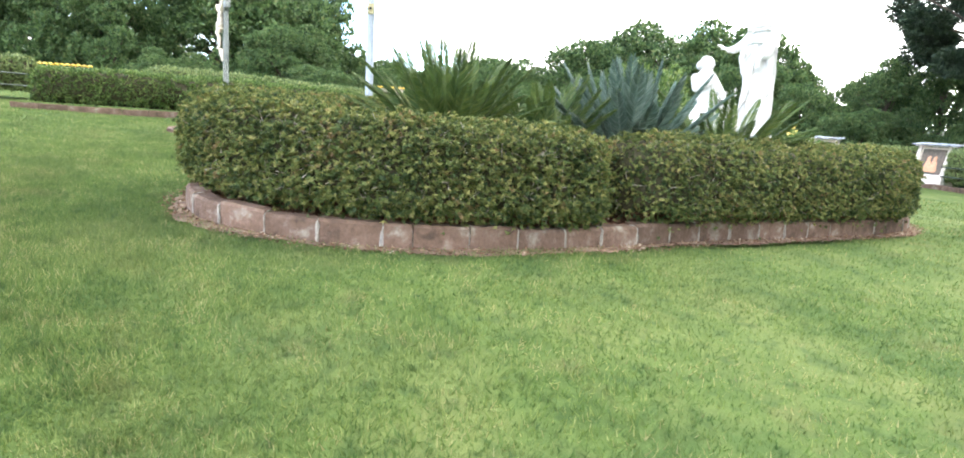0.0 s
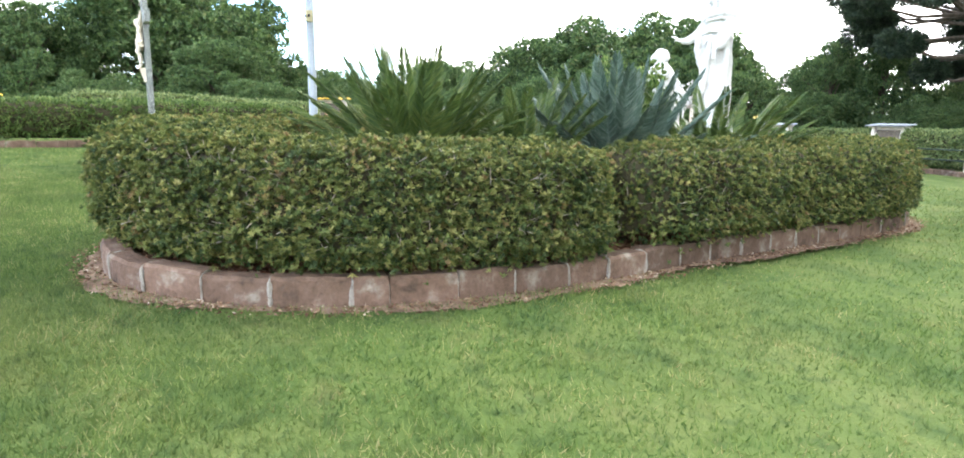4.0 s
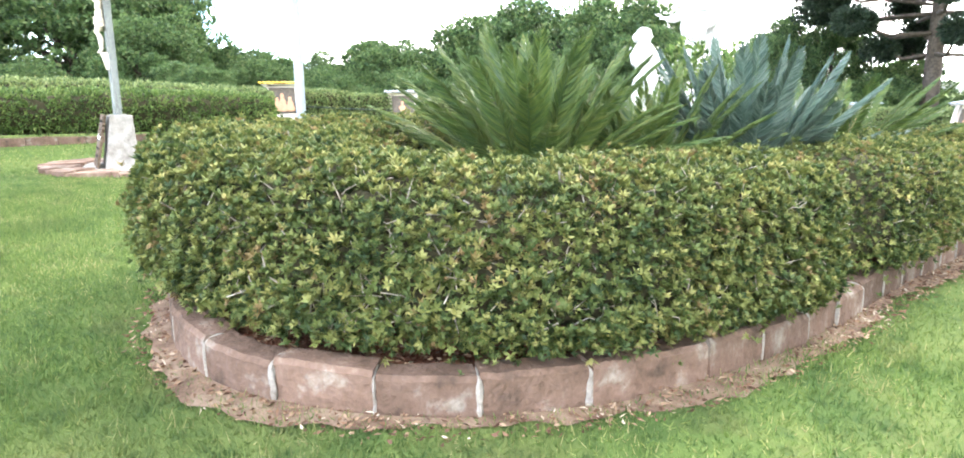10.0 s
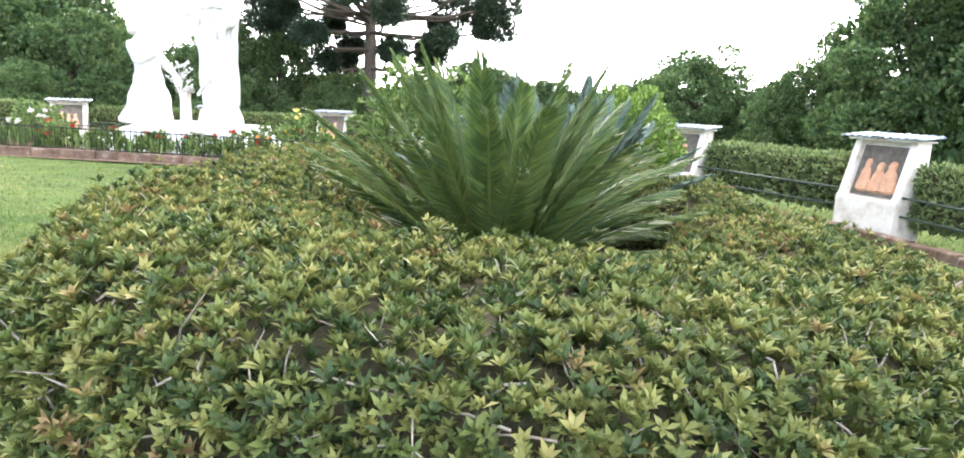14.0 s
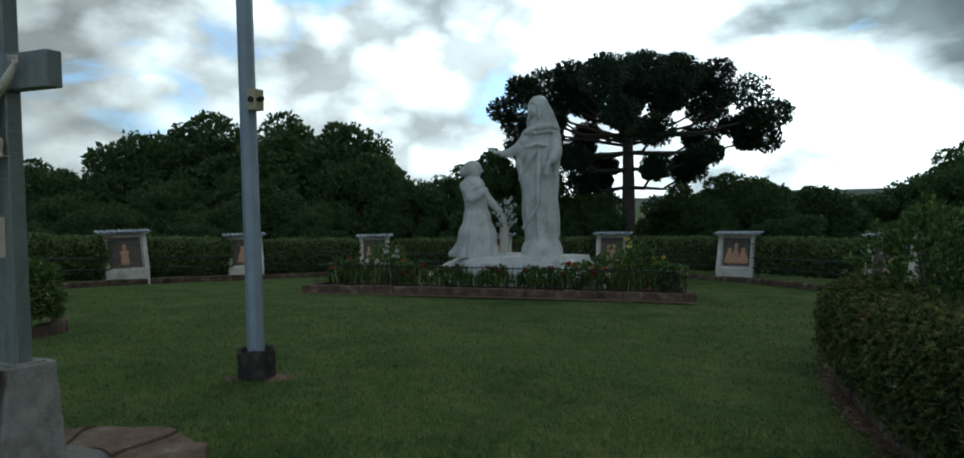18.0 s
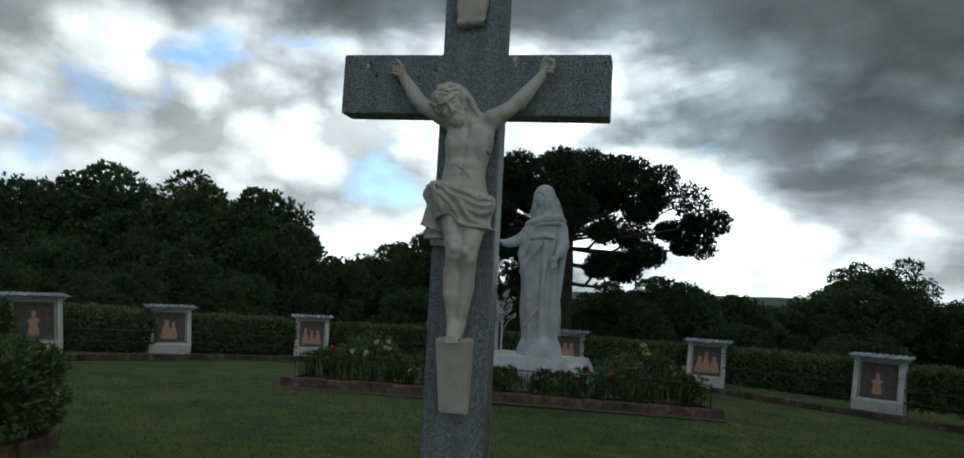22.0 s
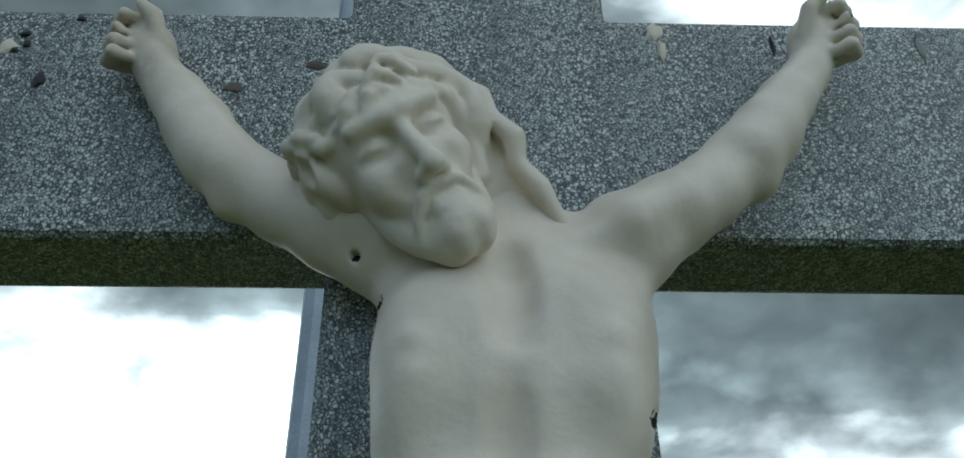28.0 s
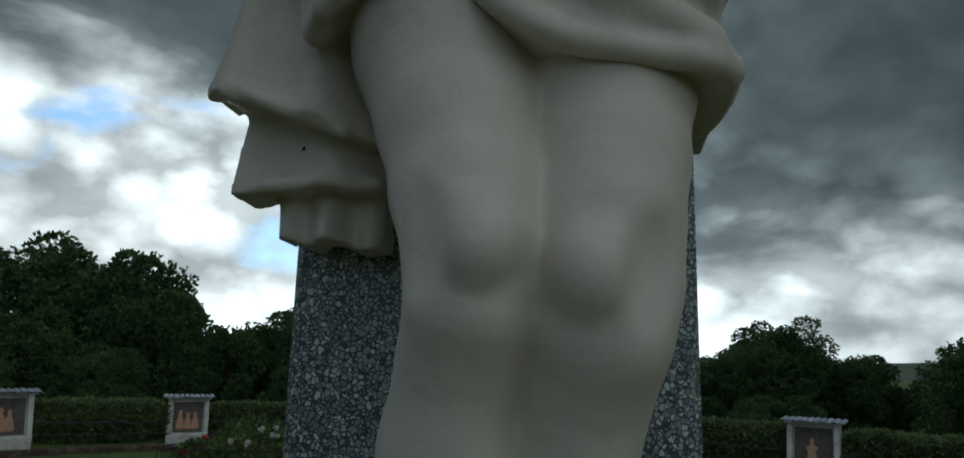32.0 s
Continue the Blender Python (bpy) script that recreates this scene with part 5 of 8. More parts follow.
# ---- statue bed: kerb, fence, rock, flowers ----
FB = [(-6.16, 10.36), (2.19, 12.57), (1.1, 16.7), (-7.3, 14.5)]
fb_line = spline([FB[0], (-2.0, 11.47), FB[1]], False, 0.1)
fb_all = np.concatenate([np.linspace(FB[k], FB[(k + 1) % 4], 60)[:-1] for k in range(4)] + [np.array([FB[0]])])
statue_kerb = tagged(thing("flower_bed_kerb", (0, 0, 0), "straight kerb of worn red bricks round the statue bed", "kerb"), kind="structure")
kerb_blocks(fb_all, statue_kerb, 0.42, 0.17, 0.2, M_KERB, 29)
tagged(mesh_part("flower_bed_soil", fill(inward(fb_all, 0.1), 0.12, M_SOIL, "flower_bed_soil", (-2.5, 13.3))), "dark red soil of the fenced flower bed", "soil", kind="structure")
tagged(mesh_part("kerb_earth", ribbon(inward(fb_line, -0.3), inward(fb_line, 0.03), 0.004, 0.01, M_DIRT, "kerb_earth")), "bare earth along the flower bed kerb", "soil", kind="structure")

fence = thing("iron_fence", (0, 0, 0), "low black wrought iron picket fence round the statue bed", "fence")
inner = inward(fb_all, 0.32)
far = np.r_[0, np.cumsum(np.linalg.norm(np.diff(inner, axis=0), axis=1))]
front_len = float(np.linalg.norm(np.subtract(FB[1], FB[0])))
for h in (0.2, 0.62):
    for k in range(4):
        s0, s1 = far[min(59 * k + 2, len(far) - 1)], far[min(59 * (k + 1) - 2, len(far) - 1)]
        p = [np.array([np.interp(s, far, inner[:, 0]), np.interp(s, far, inner[:, 1])]) for s in (s0, s1)]
        part("rail", rod((*p[0], float(gz(*p[0])) + h), (*p[1], float(gz(*p[1])) + h), 0.011, None, 6), M_FENCE, fence)
picket_bm = rod((0, 0, 0.12), (0, 0, 0.68), 0.0075, 0.006, 6)
picket_me = bpy.data.meshes.new("picket")
picket_bm.to_mesh(picket_bm and picket_me)
picket_bm.free()
picket_me.materials.append(M_FENCE)
s = 0.3
while s < far[-1]:
    p = (float(np.interp(s, far, inner[:, 0])), float(np.interp(s, far, inner[:, 1])))
    ob = mesh_part("picket", picket_me, fence)
    ob.matrix_world = pose(p[0], p[1], float(gz(*p)) - 0.02)
    s += 0.115 if s < front_len else 0.16


def rock(centre, size, seed, mat, label, name="rock"):
    """A lumpy whitewashed rock mass."""
    bm = bmesh.new()
    bmesh.ops.create_icosphere(bm, subdivisions=5, radius=1.0)
    for v in bm.verts:
        d = v.co.normalized()
        k = 1 + 0.16 * noise.noise(d * 2.3 + Vector((seed, 0, 0))) + 0.09 * noise.noise(d * 6 + Vector((0, seed, 0))) + 0.04 * noise.noise(d * 14)
        p = Vector((d.x * size[0], d.y * size[1], d.z * size[2])) * k
        p.z = min(p.z, size[2] * (0.82 + 0.05 * noise.noise(d * 5)))
        v.co = p
    ob = part(name, bm, mat, None, "", True)
    ob.matrix_world = pose(*centre)
    return tagged(ob, label, "rock")


rock((-2.35, 14.1, -0.62), (2.4, 1.25, 1.07), 3.0, M_WHITE, "broad whitewashed rock plinth under the statues")
rock((-3.9, 13.0, -0.62), (0.75, 0.6, 0.62), 5.0, M_WHITE, "white painted boulder at the foot of the plinth")
rock((-0.7, 13.3, -0.66), (0.8, 0.6, 0.62), 8.0, M_WHITE, "white painted boulder beside the standing statue")


def bush(name, place, r, h, mat, density, leaf, seed, label, category="shrub", petals=None, count=0, petal=0.05):
    """A loose shrub: stems, leaf whorls on a lumpy dome, blossoms."""
    rng = np.random.default_rng(seed)
    ob = thing(name, (place[0], place[1], float(gz(*place)) + 0.1), label, category)
    n = int(density)
    d = rng.normal(size=(n, 3))
    d[:, 2] = np.abs(d[:, 2]) * 1.1 - 0.45
    d /= np.linalg.norm(d, axis=1)[:, None]
    lump = 0.75 + 0.3 * np.sin(d[:, 0] * 4 + seed) * np.sin(d[:, 1] * 5 - seed) + 0.2 * rng.random(n)
    p = d * np.array([r, r, h * 0.55]) * lump[:, None] + [0, 0, h * 0.45]
    mesh_part("leaves", raw_mesh("leaves", *rosettes(rng, p, d + [0, 0, 0.3], 6, leaf, leaf * 0.4), mat), ob)
    stems = []
    for k in range(9):
        e = p[rng.integers(n)] * 0.9
        stems.append([((0, 0, -0.1), 0.02), (e * [0.3, 0.3, 0.5], 0.013), (e, 0.006)])
    mesh_part("stem", raw_mesh("stem", *limb_arrays(stems, 5), M_BARK), ob)
    if petals:
        pick = p[rng.choice(np.where(d[:, 2] > 0.1)[0], count)] * 1.08
        for k, q in enumerate(pick):
            nn = np.tile(q / np.linalg.norm(q), (3, 1))
            mesh_part("blossom", raw_mesh("blossom", *rosettes(rng, np.tile(q, (3, 1)), nn, 7, petal, petal * 0.7, 0.8), petals), ob)
    return ob


fx = np.array(FB[1]) - np.array(FB[0])
fx = fx / np.linalg.norm(fx)
fn = np.array([-fx[1], fx[0]])
spots = [(0.8, 0.8, 0.45, 0.75, M_RED, 7, "rose bush with red blossoms behind the iron fence"), (1.6, 1.4, 0.5, 1.05, M_PALEPETAL, 8, "tall bush with white blossoms in the flower bed"), (2.4, 0.75, 0.4, 0.7, M_RED, 6, "low rose bush with dark red blossoms"), (3.3, 0.7, 0.4, 0.6, M_RED, 4, "small rose bush with red blossoms"), (4.3, 0.7, 0.35, 0.6, M_RED, 4, "small rose bush in front of the rock"), (5.3, 0.7, 0.4, 0.62, M_RED, 6, "rose bush with deep red blossoms"), (6.2, 0.8, 0.45, 0.75, M_RED, 7, "red flowering bush at the plinth"), (6.9, 0.9, 0.5, 0.85, M_ORANGE, 5, "leafy bush with orange blossoms"), (7.5, 1.0, 0.5, 1.15, M_YELLOW, 9, "tall rose bush with yellow and orange blossoms"), (8.1, 0.8, 0.42, 0.8, M_YELLOW, 5, "rose bush with pale yellow blossoms"), (7.2, 2.4, 0.6, 1.0, None, 0, "green shrub at the back of the bed"), (1.2, 2.6, 0.6, 0.95, None, 0, "green shrub behind the kneeling figure")]
for k, (s, d, r, h, pm, c, lab) in enumerate(spots):
    q = np.array(FB[0]) + fx * s + fn * d
    bush("flowering_bush", q, r, h * (0.85 if d < 0.85 else 0.95), M_PRIVET, 260, 0.085, 200 + k, lab, "bush", pm, c, 0.075)


def lily_row(s0, s1, d, seed, label):
    """Upright strap leaves in a row along the fence."""
    rng = np.random.default_rng(seed)
    n = int((s1 - s0) * 90)
    s, t = rng.uniform(s0, s1, n), d + rng.normal(0, 0.12, n)
    xy = np.array(FB[0]) + fx * s[:, None] + fn * t[:, None]
    roots = np.c_[xy, gz(xy[:, 0], xy[:, 1]) + 0.1]
    ways = rng.normal(0, 0.22, (n, 3)) + [0, 0, 1]
    me = raw_mesh("lily_leaves", *leaf_arrays(rng, roots, ways, rng.uniform(0.3, 0.6, n), 0.035, 0.6), M_PRIVET)
    return tagged(mesh_part("lily_leaves", me), label, "lilies", kind="stuff")


lily_row(0.4, 3.0, 0.6, 301, "strap-leaved lilies along the iron fence")
lily_row(3.0, 6.2, 0.5, 302, "low green plants in front of the white rock")
lily_row(6.2, 8.3, 0.65, 303, "grey-green strap leaves at the end of the bed")

# white painted metal rose tree between the two statues, and a small pillar behind it
rose_tree = thing("rose_tree_sculpture", (-2.6, 13.95, 0.15), "small white painted rose tree sculpture between the statues", "sculpture")
rng = np.random.default_rng(77)
paths, tips = [[((0, 0, 0), 0.026), ((0.01, 0, 0.6), 0.022), ((0, 0.01, 1.2), 0.014)]], []
for k in range(12):
    z = 0.6 + 0.05 * k
    t = k * 2.4
    e = np.array([0.27 * math.cos(t), 0.27 * math.sin(t), z + 0.35])
    paths.append([((0, 0, z), 0.012), (e * [0.55, 0.55, 1] - [0, 0, 0.1], 0.01), (e, 0.006)])
    tips += [e, e * [0.6, 0.6, 1] + [0, 0, -0.05]]
tips = np.array(tips)
mesh_part("stem", raw_mesh("stem", *limb_arrays(paths, 6), M_WHITE), rose_tree)
mesh_part("leaves", raw_mesh("leaves", *rosettes(rng, tips, np.tile([0, 0, 1.0], (len(tips), 1)), 7, 0.085, 0.05, 1.2), M_WHITE), rose_tree)
pillar = thing("pillar", (-2.95, 14.75, 0.0), "small pale stone pillar behind the statues", "pillar")
part("shaft", box((0.22, 0.22, 0.95), (0, 0, 0.0), 0.01, (0.85, 0.85)), M_PLASTER, pillar)
part("capital", box((0.34, 0.34, 0.12), (0, 0, 0.95), 0.02), M_CONCRETE, pillar)


# ---- sculpted figures: blended solids turned into one skin ----
class Clay:
    """A block of space in which rounded solids are blended, cut and ruffled, and then skinned."""

    def __init__(self, low, high, h):
        self.low, self.h = np.array(low, float), h
        self.n = np.ceil((np.array(high) - low) / h).astype(int) + 1
        self.f = np.full(self.n, 1.0, np.float32)

    def span(self, low, high):
        a = np.clip(np.floor((np.array(low) - self.low) / self.h).astype(int), 0, self.n - 1)
        b = np.clip(np.ceil((np.array(high) - self.low) / self.h).astype(int) + 1, 1, self.n)
        s = tuple(slice(i, j) for i, j in zip(a, b))
        g = np.meshgrid(*[self.low[k] + self.h * np.arange(a[k], b[k]) for k in range(3)], indexing="ij")
        return s, np.stack(g, -1)

    def blend(self, s, d, k, cut):
        f = self.f[s]
        if cut:
            d = -d
            hh = np.clip(k - np.abs(f - d), 0, None) / k
            self.f[s] = np.maximum(f, d) + hh * hh * k / 4
        else:
            hh = np.clip(k - np.abs(f - d), 0, None) / k
            self.f[s] = np.minimum(f, d) - hh * hh * k / 4

    def limb(self, a, b, ra, rb, k=0.02, flat=(1, 1, 1), cut=False):
        a, b, q = np.array(a, float), np.array(b, float), np.array(flat, float)
        m = max(ra, rb) * max(1 / q.min(), 1) + 2 * k
        s, p = self.span(np.minimum(a, b) - m, np.maximum(a, b) + m)
        c = (a + b) / 2
        pa, ba = (p - a) * q, (b - a) * q
        t = np.clip((pa @ ba) / (ba @ ba + 1e-12), 0, 1)
        d = np.linalg.norm(pa - t[..., None] * ba, axis=-1) - (ra + (rb - ra) * t)
        self.blend(s, d, k, cut)

    def chain(self, pts, k=0.02, flat=(1, 1, 1)):
        """A bent limb of many stretches, blended with the rest as one."""
        q = np.array(flat, float)
        P, R = np.array([p for p, r in pts], float), np.array([r for p, r in pts], float)
        m = R.max() * max(1 / q.min(), 1) + 2 * k
        s, p = self.span(P.min(0) - m, P.max(0) + m)
        d = None
        for a, b, ra, rb in zip(P[:-1], P[1:], R[:-1], R[1:]):
            pa, ba = (p - a) * q, (b - a) * q
            t = np.clip((pa @ ba) / (ba @ ba + 1e-12), 0, 1)
            e = np.linalg.norm(pa - t[..., None] * ba, axis=-1) - (ra + (rb - ra) * t * t * (3 - 2 * t))
            if d is None:
                d = e
            else:
                kk = 0.35 * min(ra, rb)
                hh = np.clip(kk - np.abs(d - e), 0, None) / kk
                d = np.minimum(d, e) - hh * hh * kk / 4 * 0.5
        self.blend(s, d, k, False)

    def loft(self, rows, k=0.02, power=2.0, soft=0.012):
        """An upright trunk over rows of z, centre x and y, half width and half depth, smoothed along z."""
        rows = np.array(sorted(rows), float)
        zz = np.linspace(rows[0, 0], rows[-1, 0], 241)
        n = max(1, int(soft / (zz[1] - zz[0])))
        bell = np.hanning(2 * n + 3)[1:-1]
        cols = [np.convolve(np.pad(np.interp(zz, rows[:, 0], rows[:, j]), n, mode="edge"), bell / bell.sum(), "valid") for j in range(1, 5)]
        m = rows[:, 3:].max() + 2 * k
        s, p = self.span((rows[:, 1].min() - m, rows[:, 2].min() - m, zz[0] - 2 * k), (rows[:, 1].max() + m, rows[:, 2].max() + m, zz[-1] + 2 * k))
        z = p[0, 0, :, 2]
        cx, cy, rx, ry = [np.interp(z, zz, c) for c in cols]
        dx, dy = p[..., 0] - cx, p[..., 1] - cy
        r = (np.abs(dx / rx) ** power + np.abs(dy / ry) ** power) ** (1 / power)
        d = np.hypot(dx, dy) * (1 - 1 / np.maximum(r, 0.05))
        d = np.maximum(d, np.maximum(zz[0] - p[..., 2], p[..., 2] - zz[-1]))
        self.blend(s, d.astype(np.float32), k, False)

    def face(self, x, z):
        """How far to the front (towards -y) the skin reaches at x, z."""
        i, j = int(round((x - self.low[0]) / self.h)), int(round((z - self.low[2]) / self.h))
        hit = np.nonzero(self.f[i, :, j] < 0)[0]
        return self.low[1] + self.h * (hit[0] if len(hit) else self.n[1] - 1)

    def stroke(self, pts, r, sink, k, cut=False):
        """A ridge, or with cut a furrow, along points (x, z) of the front of the skin."""
        line = spline(pts, False, 0.012)
        way = [np.array((x, self.face(x, z) + sink, z)) for x, z in line]
        n = len(way)
        for j in range(n - 1):
            taper = [r * (0.45 + 0.55 * math.sin(math.pi * min(1, (j + d + 0.6) / n))) for d in (0, 1)]
            self.limb(way[j], way[j + 1], taper[0], taper[1], k, cut=cut)

    def egg(self, c, r, k=0.02, turn=(0, 0, 0), cut=False):
        r = np.array(r, float)
        s, p = self.span(np.array(c) - r.max() - 2 * k, np.array(c) + r.max() + 2 * k)
        R = np.array(Euler([radians(v) for v in turn]).to_matrix())
        q = (p - np.array(c)) @ R
        n = np.linalg.norm(q / r, axis=-1)
        d = (n - 1) * np.linalg.norm(q, axis=-1) / np.maximum(n, 1e-6)
        d = np.where(n < 0.2, -r.min(), d)
        self.blend(s, d.astype(np.float32), k, cut)

    def ruffle(self, low, high, fn):
        """Move the skin out or in by fn(x, y, z)."""
        s, p = self.span(low, high)
        self.f[s] -= fn(p[..., 0], p[..., 1], p[..., 2]).astype(np.float32)

    def skin(self, name, mat):
        f = self.f
        f[0], f[-1] = 1, 1
        f[:, 0], f[:, -1] = 1, 1
        f[:, :, 0], f[:, :, -1] = 1, 1
        neg = f < 0
        nx, ny, nz = f.shape
        total = np.zeros((nx - 1, ny - 1, nz - 1, 3), np.float32)
        count = np.zeros((nx - 1, ny - 1, nz - 1), np.float32)
        for ax in range(3):
            o = [k for k in range(3) if k != ax]
            for i in (0, 1):
                for j in (0, 1):
                    a, b = [None] * 3, [None] * 3
                    a[ax], b[ax] = slice(0, -1), slice(1, None)
                    for k, v in zip(o, (i, j)):
                        a[k] = b[k] = slice(v, f.shape[k] - 1 + v)
                    fa, fb = f[tuple(a)], f[tuple(b)]
                    cross = (fa < 0) != (fb < 0)
                    t = np.where(cross, fa / np.where(cross, fa - fb, 1), 0)
                    count += cross
                    total[..., ax] += t
                    total[..., o[0]] += cross * i
                    total[..., o[1]] += cross * j
        live = count > 0
        idx = np.full(live.shape, -1, np.int64)
        idx[live] = np.arange(live.sum())
        cell = np.argwhere(live)
        verts = self.low + self.h * (cell + total[live] / count[live][:, None])
        quads = []
        for ax in range(3):
            u, v = (ax + 1) % 3, (ax + 2) % 3
            a, b = [slice(1, -1)] * 3, [slice(1, -1)] * 3
            a[ax], b[ax] = slice(0, -1), slice(1, None)
            na, nb = neg[tuple(a)], neg[tuple(b)]
            for flip, hit in ((False, na & ~nb), (True, ~na & nb)):
                e = np.argwhere(hit)
                e[:, u] += 1
                e[:, v] += 1
                du, dv = np.zeros(3, int), np.zeros(3, int)
                du[u], dv[v] = 1, 1
                c = [e - du - dv, e - dv, e, e - du]
                q = np.stack([idx[tuple(k.T)] for k in c], 1)
                quads.append(q[:, ::-1] if flip else q)
        quads = np.concatenate(quads)
        return raw_mesh(name, verts, quads, mat, True)


def bowed_head():
    """Head of the figure, bowed to one side: face, beard, thick waved hair."""
    c = Clay((-0.112, -0.15, 2.105), (0.105, 0.004, 2.34), 0.0019)
    R = np.array((Matrix.Rotation(radians(6.3), 3, "Z") @ Matrix.Rotation(radians(-34.3), 3, "Y") @ Matrix.Rotation(radians(7.4), 3, "X")))
    C = np.array((-0.0247, -0.0658, 2.2093))

    def H(x, y, z):
        return C + R @ np.array((0.96 * x, 0.96 * y, z))

    def egg(p, r, k, cut=False):
        e = Matrix(R.tolist()).to_euler()
        c.egg(H(*p), r, k, [math.degrees(v) for v in e], cut)

    egg((0, 0.002, 0.009), (0.0405, 0.046, 0.041), 0.01)
    egg((0, -0.012, -0.024), (0.0265, 0.034, 0.043), 0.014)
    egg((0, -0.02, 0.014), (0.032, 0.026, 0.026), 0.012)
    for g in (-1, 1):
        egg((g * 0.02, -0.031, -0.02), (0.0105, 0.0105, 0.011), 0.012)
        # eye socket, closed lid, brow
        egg((g * 0.016, -0.0505, -0.0045), (0.0132, 0.014, 0.0088), 0.008, True)
        egg((g * 0.0165, -0.0355, -0.004), (0.0096, 0.0078, 0.0062), 0.002)
        c.limb(H(g * 0.005, -0.0485, 0.007), H(g * 0.025, -0.043, 0.009), 0.0037, 0.003, 0.007)
        c.limb(H(g * 0.009, -0.0445, -0.0075), H(g * 0.0235, -0.0395, -0.0068), 0.0012, 0.0012, 0.0018, cut=True)
        # cheek hollow beside the nose
        egg((g * 0.0155, -0.0505, -0.03), (0.0065, 0.0085, 0.012), 0.008, True)
        egg((g * 0.0045, -0.0535, -0.0365), (0.003, 0.004, 0.0024), 0.002, True)
        egg((g * 0.0058, -0.0485, -0.0305), (0.0045, 0.005, 0.0042), 0.003)
        # moustache
        c.chain([(H(g * 0.002, -0.0465, -0.037), 0.0026), (H(g * 0.011, -0.0445, -0.0385), 0.0031), (H(g * 0.0185, -0.038, -0.046), 0.0028), (H(g * 0.021, -0.033, -0.056), 0.0022)], 0.004)
        # short beard along the jaw
        for n in range(5):
            u = n / 4
            c.chain([(H(g * (0.028 - 0.004 * u), -0.004 - 0.016 * u, -0.02 - 0.018 * u), 0.0034), (H(g * (0.0255 - 0.008 * u), -0.016 - 0.012 * u, -0.042 - 0.009 * u), 0.0042), (H(g * (0.019 - 0.009 * u), -0.026 - 0.007 * u, -0.055 - 0.007 * u), 0.0046), (H(g * (0.012 - 0.006 * u), -0.03, -0.065 - 0.003 * u), 0.004)], 0.0055)
    c.limb(H(0, -0.043, 0.003), H(0, -0.0565, -0.0285), 0.004, 0.0052, 0.005)
    egg((0, -0.057, -0.03), (0.0055, 0.0048, 0.0044), 0.003)
    c.limb(H(-0.0095, -0.0485, -0.0425), H(0.0095, -0.0485, -0.0425), 0.0028, 0.0028, 0.002, cut=True)
    c.limb(H(-0.006, -0.0445, -0.0465), H(0.006, -0.0445, -0.0465), 0.0033, 0.0033, 0.0028)
    egg((0, -0.049, -0.0528), (0.013, 0.008, 0.0034), 0.003, True)
    egg((0.001, -0.034, -0.0575), (0.0165, 0.0155, 0.0145), 0.006)
    for g in (-1, 1):
        c.chain([(H(0.002 + g * 0.004, -0.0445, -0.056), 0.0046), (H(0.002 + g * 0.007, -0.0425, -0.062), 0.0056), (H(0.002 + g * 0.006, -0.0385, -0.068), 0.005)], 0.0035)
    # waved locks combed from the parting over the skull, thickest over the brow
    for g in (-1, 1):
        for n in range(12):
            y0, ph = -0.037 + 0.0068 * n, 1.9 * n + 0.8 * g
            long = 1.75 + 0.3 * math.sin(2.3 * n + g)
            lock = []
            for k in range(15):
                u = k / 14
                y = y0 + (0.03 - 0.0022 * n) * u * u + 0.0036 * math.sin(11 * u + ph)
                s = math.sqrt(max(0.12, 1 - ((y - 0.002) / 0.051) ** 2)) * ((1.2 if g > 0 else 1.05 - 0.16 * u) + 0.1 * math.sin(9 * u + 1.7 * ph))
                lock.append((H(g * 0.0475 * s * math.sin(0.04 + long * u), y, 0.009 + 0.043 * s * math.cos(0.04 + long * u)), (0.0062 + 0.0015 * math.sin(7 * u + ph)) * (1.15 if n < 3 else 0.92)))
            c.chain(lock, 0.0008)
    # loose curls along the hairline and over the ears
    rnd = random.Random(12)
    for k in range(16):
        a = math.pi * (1.5 + 1.15 * (k / 15 - 0.5)) + rnd.uniform(-0.06, 0.06)
        ro, up = 0.047 + rnd.uniform(-0.002, 0.004), 0.02 + rnd.uniform(-0.004, 0.012)
        c.chain([(H(ro * math.cos(a + d), 0.002 + ro * math.sin(a + d), up + 0.006 * math.sin(9 * d + k)), 0.0048 - 0.012 * abs(d)) for d in (-0.2, -0.1, 0.0, 0.1, 0.2)], 0.0011)
    # hair beside the temples
    for g in (-1, 1):
        for n in range(5 if g > 0 else 2):
            y0 = -0.024 + 0.013 * n + (0.0 if g > 0 else 0.022)
            bow = 0.004 * (n % 2)
            c.chain([(H(g * (0.03 + 0.004 * n), y0 - 0.006, 0.02), 0.0055), (H(g * (0.04 + 0.001 * n), y0, 0.012), 0.0068), (H(g * (0.0435 + bow), y0 + 0.009 + bow, -0.002), 0.0068), (H(g * (0.041 + bow), y0 + 0.013 - bow, -0.018), 0.006), (H(g * (0.037 + 0.4 * bow), y0 + 0.015, -0.032), 0.0048)], 0.0012)
